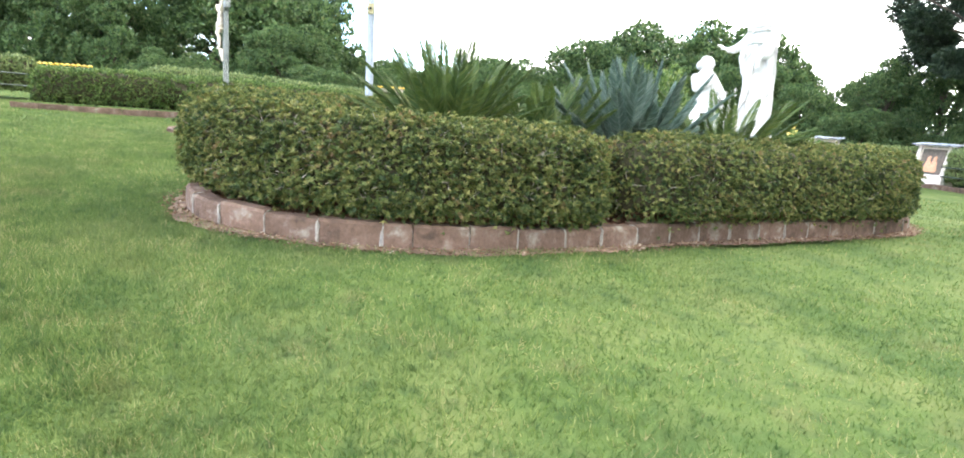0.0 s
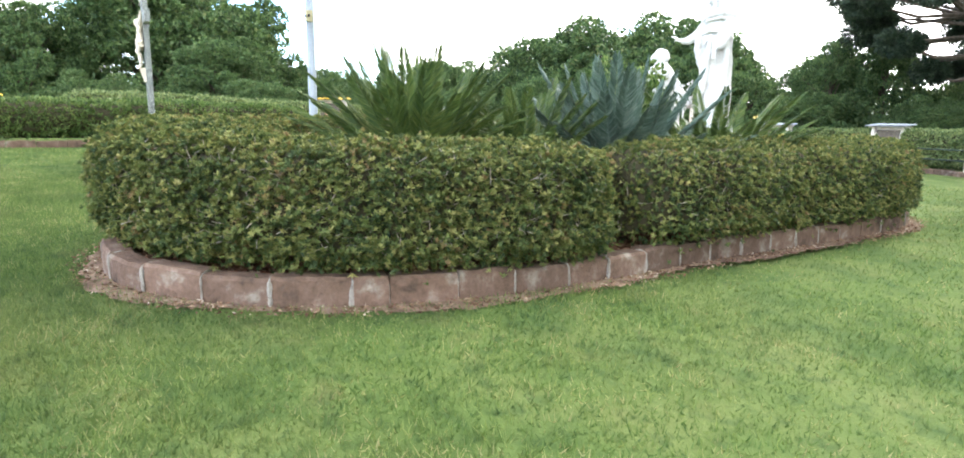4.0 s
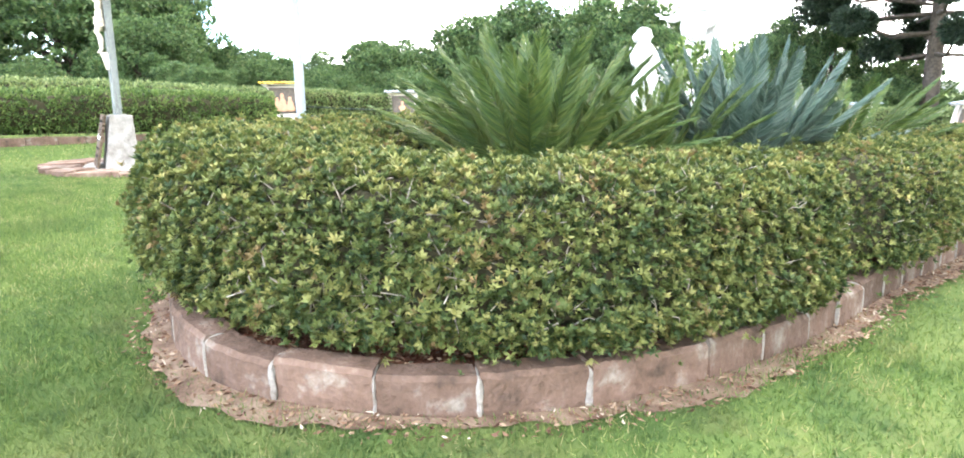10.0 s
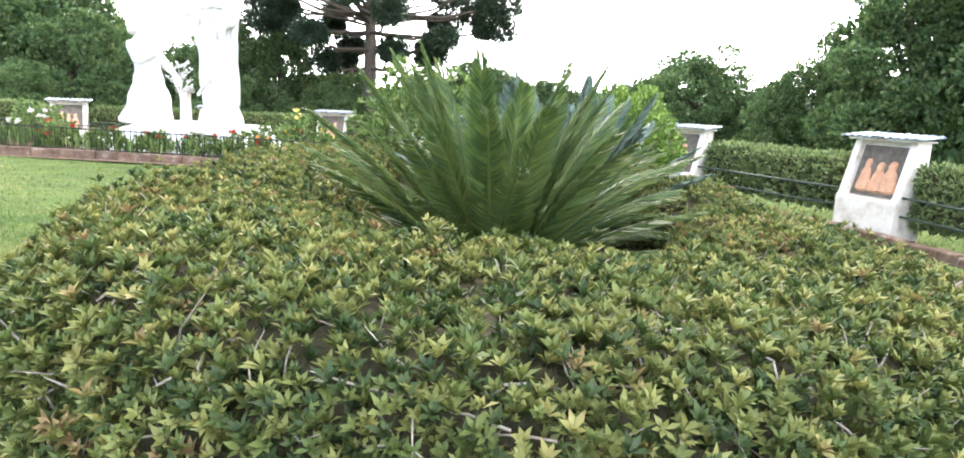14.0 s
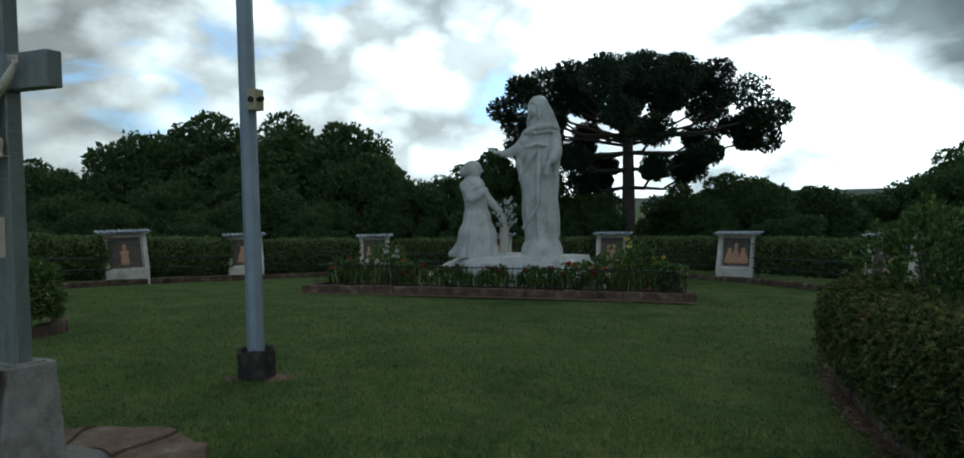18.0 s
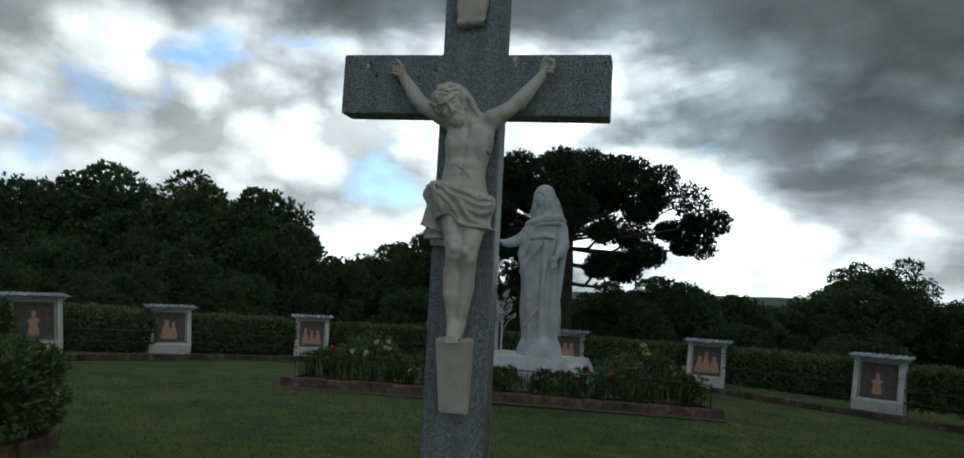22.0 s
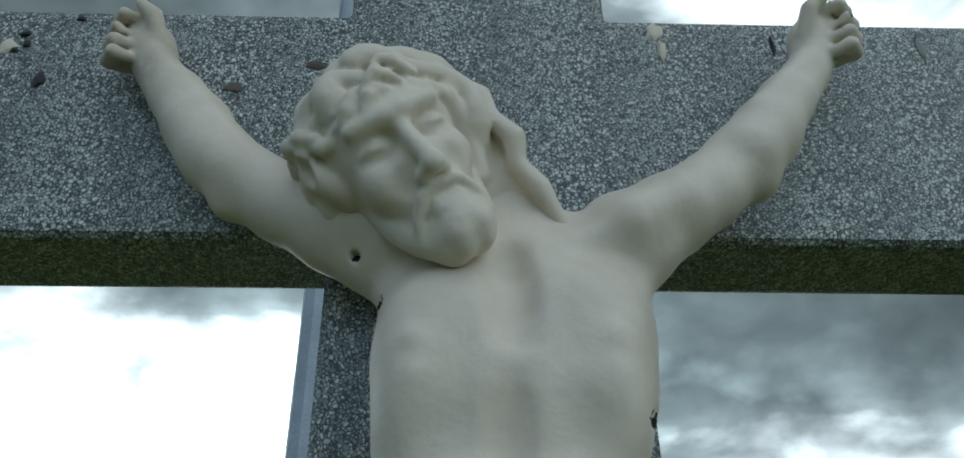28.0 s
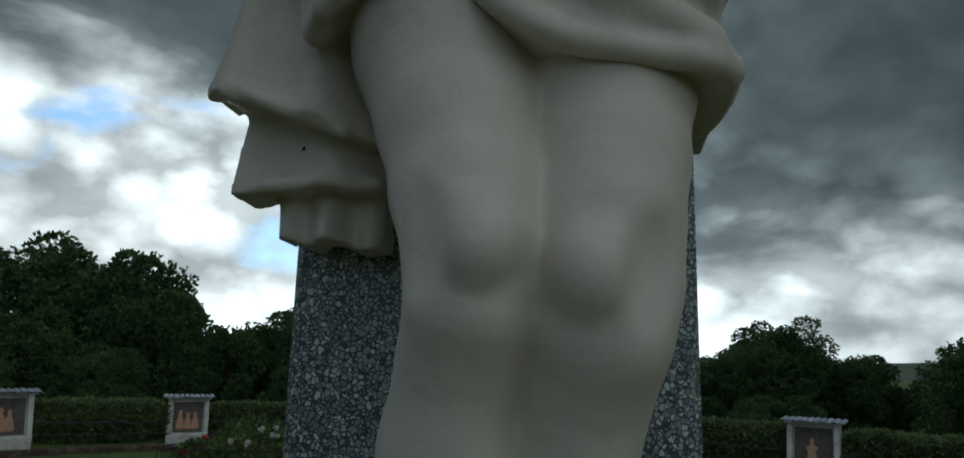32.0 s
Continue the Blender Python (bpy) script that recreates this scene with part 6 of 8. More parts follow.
    # long waved locks that fall to the shoulder on the raised side
    for n in range(7):
        y = -0.074 + 0.009 * n
        w = 0.005 * math.sin(n * 2.1 + 0.6)
        q = 0.006 * (n % 2)
        c.chain([(np.array((0.006, y, 2.262 - q)), 0.005), (np.array((0.022 + 0.6 * w, y + 0.002, 2.252)), 0.0062), (np.array((0.031 - 0.6 * w, y + 0.004, 2.238)), 0.0055), (np.array((0.041 + 0.6 * w, y + 0.006, 2.225)), 0.0066), (np.array((0.046 - 0.6 * w, y + 0.011, 2.21)), 0.0055), (np.array((0.055 + 0.6 * w, y + 0.014, 2.196)), 0.0062), (np.array((0.062 + 0.5 * w, y + 0.017, 2.184)), 0.005), (np.array((0.07 + 0.3 * w, y + 0.02, 2.172)), 0.0038)], 0.0011)
    # short locks behind the lower ear
    for n in range(4):
        y = -0.06 + 0.013 * n
        w = 0.003 * math.sin(n * 2.3)
        c.chain([(np.array((-0.064 - w, y, 2.236)), 0.0065), (np.array((-0.061 + w, y + 0.002, 2.222)), 0.0065), (np.array((-0.052 - w, y + 0.004, 2.21)), 0.0055)], 0.0012)
    egg((-0.051, -0.016, 0.012), (0.005, 0.008, 0.009), 0.002, True)
    c.limb(H(0.036, 0.006, 0.01), (0.05, -0.036, 2.195), 0.017, 0.013, 0.008)
    # neck
    c.limb((-0.004, -0.046, 2.19), (0.03, -0.022, 2.13), 0.029, 0.03, 0.012)
    c.chain([((0.026, -0.036, 2.21), 0.02), ((0.043, -0.03, 2.185), 0.021), ((0.062, -0.022, 2.155), 0.018)], 0.01)
    return c.skin("head", M_CREAM)


def body():
    """Trunk, arms, hands, legs and feet."""
    c = Clay((-0.252, -0.165, 1.495), (0.3, 0.008, 2.385), 0.0023)
    c.loft([(2.205, 0.036, -0.036, 0.018, 0.02), (2.19, 0.038, -0.032, 0.036, 0.024), (2.17, 0.04, -0.033, 0.058, 0.029), (2.145, 0.04, -0.037, 0.073, 0.035), (2.11, 0.0395, -0.044, 0.0735, 0.041), (2.08, 0.038, -0.046, 0.07, 0.043), (2.05, 0.0345, -0.045, 0.0645, 0.042), (2.025, 0.031, -0.046, 0.062, 0.044), (2.0, 0.028, -0.049, 0.065, 0.045), (1.97, 0.03, -0.052, 0.07, 0.048), (1.92, 0.036, -0.054, 0.076, 0.05), (1.89, 0.04, -0.056, 0.07, 0.048)], 0.012, 2.5)
    # collar bones, breast, hollows under the ribs
    for g in (-1, 1):
        c.egg((0.038 + g * 0.034, -0.069, 2.122), (0.031, 0.016, 0.022), 0.014, (0, g * 12, 0))
        c.limb((0.038 + g * 0.012, -0.062, 2.156), (0.038 + g * 0.06, -0.058, 2.17), 0.005, 0.0045, 0.012)
        c.egg((0.038 + g * 0.044, -0.07, 2.085), (0.016, 0.018, 0.03), 0.016)
        c.egg((0.036 + g * 0.03, -0.101, 2.058), (0.019, 0.011, 0.022), 0.016, (0, -g * 24, 0), True)
        # ribs at the flank
        for k in range(2):
            c.limb((0.038 + g * 0.046, -0.083, 2.104 - 0.017 * k), (0.038 + g * (0.063 - 0.003 * k), -0.062, 2.098 - 0.019 * k), 0.0038, 0.003, 0.008)
    c.stroke([(0.037, 2.152), (0.038, 2.105)], 0.0045, -0.003, 0.014, True)
    c.stroke([(0.036, 2.084), (0.034, 2.04), (0.03, 2.0)], 0.004, -0.0035, 0.014, True)
    for x, z in ((0.014, 2.03), (0.053, 2.03), (0.01, 2.003), (0.05, 2.0)):
        c.egg((x, -0.082, z), (0.017, 0.012, 0.014), 0.014)
    c.egg((0.03, -0.096, 1.998), (0.004, 0.007, 0.005), 0.005, cut=True)

    # a raised plaster seam left across the belly
    def seam(x, y, z):
        line = np.interp(x, (0.0, 0.012, 0.035, 0.05, 0.068), (2.031, 2.03, 2.018, 2.003, 1.986)) + 0.001 * np.sin(x * 430)
        return (0.0016 * np.exp(-((z - line) / 0.002) ** 2) + 0.0014 * (z > line) * np.exp(-(z - line) / 0.018)) * np.clip((x + 0.002) / 0.008, 0, 1) * np.clip((0.07 - x) / 0.006, 0, 1) * (y < -0.06)

    c.ruffle((-0.02, -0.15, 1.97), (0.1, -0.04, 2.06), seam)
    # arms, flexed at the elbow
    for g, pts in ((-1, [((-0.03, -0.038, 2.172), 0.029), ((-0.06, -0.037, 2.184), 0.0245), ((-0.092, -0.035, 2.203), 0.0228), ((-0.12, -0.033, 2.221), 0.0222), ((-0.141, -0.032, 2.24), 0.0225), ((-0.158, -0.03, 2.264), 0.0215), ((-0.176, -0.028, 2.29), 0.0185), ((-0.197, -0.025, 2.318), 0.0148), ((-0.205, -0.024, 2.33), 0.0145)]),
                   (1, [((0.105, -0.038, 2.172), 0.0295), ((0.131, -0.037, 2.19), 0.024), ((0.157, -0.035, 2.206), 0.0222), ((0.184, -0.033, 2.228), 0.0228), ((0.204, -0.031, 2.251), 0.022), ((0.223, -0.028, 2.277), 0.0185), ((0.244, -0.025, 2.304), 0.0148), ((0.254, -0.023, 2.32), 0.0145)])):
        c.chain(pts, 0.016)
        q = [np.array(p) for p, r in pts]
        # biceps, elbow point, long forearm muscle, tendon at the wrist
        c.egg((q[1] + q[2]) / 2 + [0, -0.012, -0.003], (0.026, 0.013, 0.0135), 0.012, (0, -g * 32, 0))
        c.egg(q[3] + [g * 0.008, 0.0, -0.014], (0.009, 0.009, 0.009), 0.012)
        c.limb(q[3] + [g * 0.004, -0.011, 0.004], q[5] + [g * 0.002, -0.008, 0], 0.0135, 0.009, 0.01)
        c.limb(q[4] + [-g * 0.008, -0.014, 0.01], q[-1] + [-g * 0.004, -0.009, 0], 0.004, 0.003, 0.008)
        c.limb(q[0] + [0, -0.026, 0.004], q[1] + [0, -0.019, 0.0], 0.008, 0.006, 0.016)
        # hollow of the armpit
        c.limb((0.038 + g * 0.064, -0.088, 2.15), (0.038 + g * 0.078, -0.074, 2.118), 0.006, 0.004, 0.016, cut=True)
    # hands half closed round the nails
    for hx, hz, sg in ((-0.211, 2.341, -1), (0.262, 2.338, 1)):
        c.egg((hx - sg * 0.004, -0.024, hz), (0.0165, 0.0145, 0.0235), 0.008, (0, sg * 34, 0))
        for k in range(4):
            fz = hz + 0.018 - 0.0118 * k
            fx = hx + sg * (0.006 + 0.0028 * k - 0.001 * k * k)
            knuckle, bend, tip = (fx, -0.021, fz), (fx + sg * 0.012, -0.031, fz - 0.002), (fx + sg * 0.004, -0.041, fz - 0.004)
            c.limb(knuckle, bend, 0.0055, 0.0056, 0.0018)
            c.limb(bend, tip, 0.0054, 0.0048, 0.0015)
            c.limb(tip, (fx - sg * 0.005, -0.036, fz - 0.005), 0.0046, 0.0042, 0.0015)
        c.chain([((hx - sg * 0.014, -0.032, hz - 0.004), 0.0072), ((hx - sg * 0.01, -0.04, hz + 0.012), 0.0062), ((hx - sg * 0.001, -0.043, hz + 0.021), 0.005)], 0.0022)
        c.egg((hx + sg * 0.002, -0.046, hz + 0.004), (0.008, 0.009, 0.009), 0.004, cut=True)
    # thighs, knees turned inwards, shins, ankles crossed
    deep = (1, 0.9, 1)
    c.chain([((0.006, -0.06, 1.9), 0.042), ((0.01, -0.066, 1.87), 0.0385), ((0.0155, -0.077, 1.84), 0.0325), ((0.021, -0.09, 1.81), 0.0272), ((0.0235, -0.099, 1.788), 0.0232), ((0.0232, -0.097, 1.768), 0.0222), ((0.0188, -0.08, 1.746), 0.023), ((0.014, -0.068, 1.72), 0.0255), ((0.0135, -0.064, 1.69), 0.0262), ((0.0155, -0.066, 1.655), 0.025), ((0.018, -0.064, 1.605), 0.018), ((0.024, -0.063, 1.565), 0.0162)], 0.005, deep)
    c.chain([((0.072, -0.058, 1.9), 0.04), ((0.072, -0.064, 1.86), 0.0355), ((0.071, -0.077, 1.825), 0.0295), ((0.0705, -0.088, 1.8), 0.0268), ((0.069, -0.094, 1.778), 0.0248), ((0.067, -0.09, 1.76), 0.0238), ((0.062, -0.074, 1.738), 0.0235), ((0.0575, -0.062, 1.71), 0.0245), ((0.0545, -0.057, 1.68), 0.0255), ((0.05, -0.058, 1.63), 0.0215), ((0.043, -0.058, 1.575), 0.0165)], 0.005, deep)
    for kx, ky, kz, g in ((0.028, -0.116, 1.787, 1), (0.063, -0.111, 1.779, -1)):
        # kneecap set to the inner side, a hollow outside it, ridge of the shin
        c.egg((kx, ky - 0.006, kz), (0.0125, 0.0105, 0.0145), 0.006)
        c.egg((kx - g * 0.021, ky - 0.01, kz - 0.002), (0.007, 0.0085, 0.017), 0.012, cut=True)
        c.limb((kx - g * 0.004, ky + 0.026, kz - 0.042), (kx * 0.55 + 0.012, ky + 0.04, kz - 0.16), 0.0055, 0.004, 0.012)
    c.limb((0.0475, -0.128, 1.86), (0.0465, -0.134, 1.79), 0.003, 0.0035, 0.007, cut=True)
    c.limb((0.0445, -0.128, 1.755), (0.037, -0.108, 1.62), 0.004, 0.003, 0.008, cut=True)
    c.chain([((0.025, -0.066, 1.572), 0.0178), ((0.028, -0.083, 1.55), 0.0165), ((0.031, -0.098, 1.531), 0.0138)], 0.009)
    c.chain([((0.043, -0.058, 1.578), 0.0178), ((0.043, -0.07, 1.552), 0.017), ((0.042, -0.083, 1.532), 0.0138)], 0.009)
    for k in range(5):
        c.limb((0.019 + 0.0068 * k, -0.1, 1.53), (0.0195 + 0.0076 * k, -0.112 + 0.002 * k, 1.517), 0.0053, 0.0042, 0.0025)
    # slow unevenness of modelled plaster
    c.ruffle(c.low, c.low + c.n * c.h, lambda x, y, z: 0.0007 * np.sin(61 * x + 23 * z + 2) * np.sin(57 * z - 31 * x + 40 * y) + 0.0004 * np.sin(151 * x + 40 * y) * np.sin(133 * z + 1.0))
    for x, z, r in ((-0.0445, 2.158, 0.003), (-0.0305, 2.134, 0.0026), (0.101, 2.069, 0.0034)):
        c.egg((x, c.face(x, z), z), (r, 0.004, r * 1.2), 0.001, cut=True)
    return c.skin("body", M_CREAM)


def loincloth():
    """The knotted cloth: a full front with folds fanning from the knot, and the loose end in three tiers."""
    c = Clay((-0.118, -0.15, 1.782), (0.156, 0.006, 2.022), 0.0019)
    c.loft([(2.0, 0.014, -0.052, 0.07, 0.05), (1.975, 0.026, -0.055, 0.082, 0.052), (1.955, 0.036, -0.055, 0.087, 0.053), (1.94, 0.038, -0.056, 0.0905, 0.055), (1.92, 0.039, -0.056, 0.092, 0.056), (1.9, 0.036, -0.056, 0.088, 0.057), (1.885, 0.0335, -0.056, 0.083, 0.057), (1.87, 0.0345, -0.056, 0.082, 0.058), (1.852, 0.038, -0.056, 0.083, 0.058), (1.835, 0.038, -0.056, 0.081, 0.057)], 0.01, 3.0, 0.008)
    # folds
    for pts, r in (([(-0.016, 1.966), (0.017, 1.958), (0.062, 1.947), (0.1, 1.937)], 0.009), ([(-0.014, 1.962), (0.023, 1.934), (0.052, 1.893), (0.073, 1.867)], 0.0085), ([(0.024, 1.953), (0.054, 1.928), (0.084, 1.914), (0.122, 1.918)], 0.0085), ([(-0.034, 1.952), (-0.011, 1.931), (0.025, 1.89), (0.045, 1.862)], 0.008), ([(0.052, 1.913), (0.09, 1.893), (0.122, 1.9)], 0.0075), ([(-0.006, 1.955), (0.037, 1.915), (0.062, 1.886), (0.091, 1.866), (0.115, 1.858)], 0.0065), ([(0.07, 1.94), (0.095, 1.93), (0.125, 1.937)], 0.007), ([(-0.036, 1.945), (-0.026, 1.915), (-0.012, 1.89)], 0.006)):
        c.stroke(pts, r, 0.002, 0.008)
    for pts, r in (([(-0.002, 1.957), (0.037, 1.943), (0.08, 1.929)], 0.0045), ([(0.006, 1.94), (0.04, 1.9), (0.056, 1.872)], 0.0042), ([(0.04, 1.93), (0.07, 1.909), (0.1, 1.905)], 0.0048), ([(-0.02, 1.93), (0.01, 1.9), (0.03, 1.872)], 0.004), ([(0.06, 1.897), (0.085, 1.88), (0.112, 1.876)], 0.004), ([(0.095, 1.921), (0.128, 1.926)], 0.005), ([(0.02, 1.935), (0.048, 1.907)], 0.003)):
        c.stroke(pts, r, -0.0005, 0.007, True)
    # cut to the upper edge and to the hem, which lifts over the forward thigh
    s, p = c.span(c.low, c.low + c.n * c.h)
    X, Y, Z = p[..., 0], p[..., 1], p[..., 2]
    low = np.interp(X, (-0.07, -0.042, -0.028, -0.012, 0.004, 0.018, 0.031, 0.045, 0.062, 0.085, 0.15), (1.872, 1.87, 1.879, 1.885, 1.886, 1.88, 1.867, 1.858, 1.8525, 1.851, 1.85)) + 0.0012 * np.sin(X * 130) - 0.08 * np.clip(Y + 0.085, 0, 0.06)
    top = 1.977 - 0.29 * np.clip(X + 0.025, -0.05, 1) + 0.25 * np.clip(Y + 0.085, 0, 0.04)
    cut = np.maximum(np.maximum(low - Z, Z - top), -0.052 - X).astype(np.float32)
    kk = 0.006
    hh = np.clip(kk - np.abs(c.f - cut), 0, None) / kk
    c.f = np.maximum(c.f, cut) + hh * hh * kk / 4
    # the rolled hem
    hem = spline([(-0.042, 1.8735), (-0.026, 1.883), (-0.008, 1.889), (0.008, 1.889), (0.022, 1.88), (0.034, 1.868), (0.05, 1.859), (0.075, 1.8545), (0.105, 1.853), (0.122, 1.8545)], False, 0.008)
    for a, b in zip(hem[:-1], hem[1:]):
        ya, yb = c.face(a[0], a[1] + 0.004) + 0.003, c.face(b[0], b[1] + 0.004) + 0.003
        c.limb((a[0], ya, a[1]), (b[0], yb, b[1]), 0.0034, 0.0034, 0.005)
    # hollow behind the hem, where the thighs come out
    c.egg((0.008, -0.07, 1.862), (0.036, 0.036, 0.026), 0.006, cut=True)
    c.egg((0.076, -0.066, 1.842), (0.037, 0.034, 0.016), 0.006, cut=True)

    # tiers of the loose end
    def tier(z0, x0, x1, ztip, zin, xin, yf, thick, flutes, ph):
        """A hanging tier: outer edge from (x0, z0) to (x1, ztip), lower edge from there to (xin, zin)."""
        edge = x0 + (x1 - x0) * np.clip((z0 - Z) / (z0 - ztip), 0, 1.3)
        bottom = ztip + (zin - ztip) * np.clip((X - x1) / (xin - x1), 0, 1)
        u = (X - edge) / np.maximum(xin - edge, 0.01)
        swell = np.clip((z0 - Z) / (z0 - zin), 0, 1)
        front = yf - 0.0055 * swell * np.sin(flutes * np.pi * u + ph) - 0.012 * np.sin(np.pi * np.clip(u, 0, 1)) * (0.4 + 0.6 * swell)
        d = np.maximum.reduce([edge - X, X - xin, Z - z0, bottom + 0.0012 * np.sin(X * 260 + ph) - Z, front - Y, Y - front - thick])
        d = d.astype(np.float32) - 0.001
        q = 0.004
        hh = np.clip(q - np.abs(c.f - d), 0, None) / q
        c.f = np.minimum(c.f, d) - hh * hh * q / 4

    tier(1.972, -0.062, -0.095, 1.859, 1.838, -0.022, -0.06, 0.03, 3.4, 0.3)
    tier(1.875, -0.08, -0.0875, 1.819, 1.822, -0.02, -0.042, 0.028, 3.0, 1.4)
    tier(1.84, -0.072, -0.0705, 1.8005, 1.797, -0.024, -0.03, 0.022, 4.6, 0.4)
    # lips along the lower edges of the tiers
    for pts in ([(-0.094, -0.056, 1.861), (-0.08, -0.068, 1.858), (-0.06, -0.073, 1.849), (-0.035, -0.066, 1.84)], [(-0.086, -0.04, 1.821), (-0.07, -0.052, 1.8205), (-0.045, -0.055, 1.822), (-0.024, -0.046, 1.8225)]):
        c.chain([(np.array(q), 0.0032) for q in pts], 0.004)
    # deep pleats from the knot into the first tier
    for a, b, r in (((-0.054, -0.094, 1.95), (-0.05, -0.078, 1.868), 0.0042), ((-0.066, -0.08, 1.94), (-0.073, -0.074, 1.87), 0.0035)):
        c.limb(a, b, r * 0.6, r, 0.006, cut=True)
    c.limb((-0.047, -0.098, 1.955), (-0.041, -0.084, 1.876), 0.005, 0.0065, 0.006)
    # bulge at the hip and the knot
    c.chain([((-0.06, -0.052, 1.968), 0.022), ((-0.073, -0.05, 1.948), 0.0225), ((-0.07, -0.05, 1.93), 0.0165)], 0.006)
    c.limb((-0.07, -0.074, 1.965), (-0.083, -0.07, 1.94), 0.003, 0.003, 0.006, cut=True)
    for e, r in (((-0.032, -0.09, 1.971), (0.0145, 0.011, 0.0105)), ((-0.052, -0.083, 1.967), (0.0095, 0.013, 0.015)), ((-0.069, -0.066, 1.969), (0.014, 0.0115, 0.0095)), ((-0.043, -0.091, 1.957), (0.009, 0.0075, 0.008))):
        c.egg(e, r, 0.0022)
    c.chain([((-0.03, -0.094, 1.968), 0.0065), ((-0.012, -0.103, 1.971), 0.0065), ((0.015, -0.107, 1.965), 0.006), ((0.05, -0.108, 1.955), 0.0055), ((0.09, -0.103, 1.944), 0.006), ((0.122, -0.078, 1.94), 0.006)], 0.006)
    c.ruffle(c.low, c.low + c.n * c.h, lambda x, y, z: 0.0006 * np.sin(83 * x + 43 * z) * np.sin(71 * z - 51 * x + 60 * y))
    for x, z, r in ((-0.043, 1.968, 0.0038), (-0.038, 1.962, 0.0024), (-0.034, 1.94, 0.0026), (0.095, 1.939, 0.0024)):
        c.egg((x, c.face(x, z), z), (r * 0.8, 0.003, r * 1.3), 0.001, cut=True)
    return c.skin("cloth", M_CREAM)


def crucified():
    """The cream plaster figure on the cross, in one piece."""
    bm = bmesh.new()
    for me in (body(), loincloth(), bowed_head()):
        bm.from_mesh(me)
    me = bpy.data.meshes.new("figure")
    bm.to_mesh(me)
    bm.free()
    smooth_shade(me)
    me.materials.append(M_CREAM)
    # the whole hangs a little longer than it was modelled
    at = np.empty(len(me.vertices) * 3, np.float32)
    me.vertices.foreach_get("co", at)
    at = at.reshape(-1, 3)
    at[:, 2] -= 0.0145 * np.clip((2.2 - at[:, 2]) / 0.33, 0, 1)
    at[:, 0] -= 0.0015
    me.vertices.foreach_set("co", at.ravel())
    # pits where the plaster has broken away
    me.materials.append(M_PIT)
    mid = np.empty(len(me.polygons) * 3, np.float32)
    me.polygons.foreach_get("center", mid)
    mid = mid.reshape(-1, 3)
    dark = np.zeros(len(mid), np.int32)
    for x, z, r in ((0.1, 2.064, 0.0032), (-0.046, 2.156, 0.0025), (-0.032, 2.1315, 0.0022), (-0.0445, 1.958, 0.0036), (-0.0395, 1.952, 0.0022), (-0.03, 1.949, 0.0018), (-0.0355, 1.929, 0.0024), (0.0935, 1.928, 0.0022), (0.005, 1.885, 0.0012), (-0.056, 1.823, 0.0014), (0.276, 2.342, 0.0024)):
        wob = r * (1 + 0.35 * np.sin(9 * np.arctan2(mid[:, 2] - z, mid[:, 0] - x) + 90 * x))
        dark[(np.hypot(mid[:, 0] - x, mid[:, 2] - z) < wob) & (mid[:, 1] < -0.01)] = 1
    me.polygons.foreach_set("material_index", dark)
    return me


tagged(mesh_part("crucified_figure_statue", crucified()), "cream painted plaster figure fixed to the terrazzo cross", "statue")


def pleats(c, low, high, centre, count, amp, top, seed):
    """Hanging folds round an upright axis, deeper towards the ground."""
    def fn(x, y, z):
        cx = centre[0] + (centre[2] - centre[0]) * np.clip(z / top, 0, 1)
        a = np.arctan2(y - centre[1], x - cx)
        w = np.sin(a * count + 1.2 * np.sin(z * 1.1 + seed) + seed) + 0.5 * np.sin(a * count * 1.9 - z * 0.9 + 2 * seed)
        return amp * w * np.clip(1.15 - z / top, 0.12, 1)
    c.ruffle(low, high, fn)


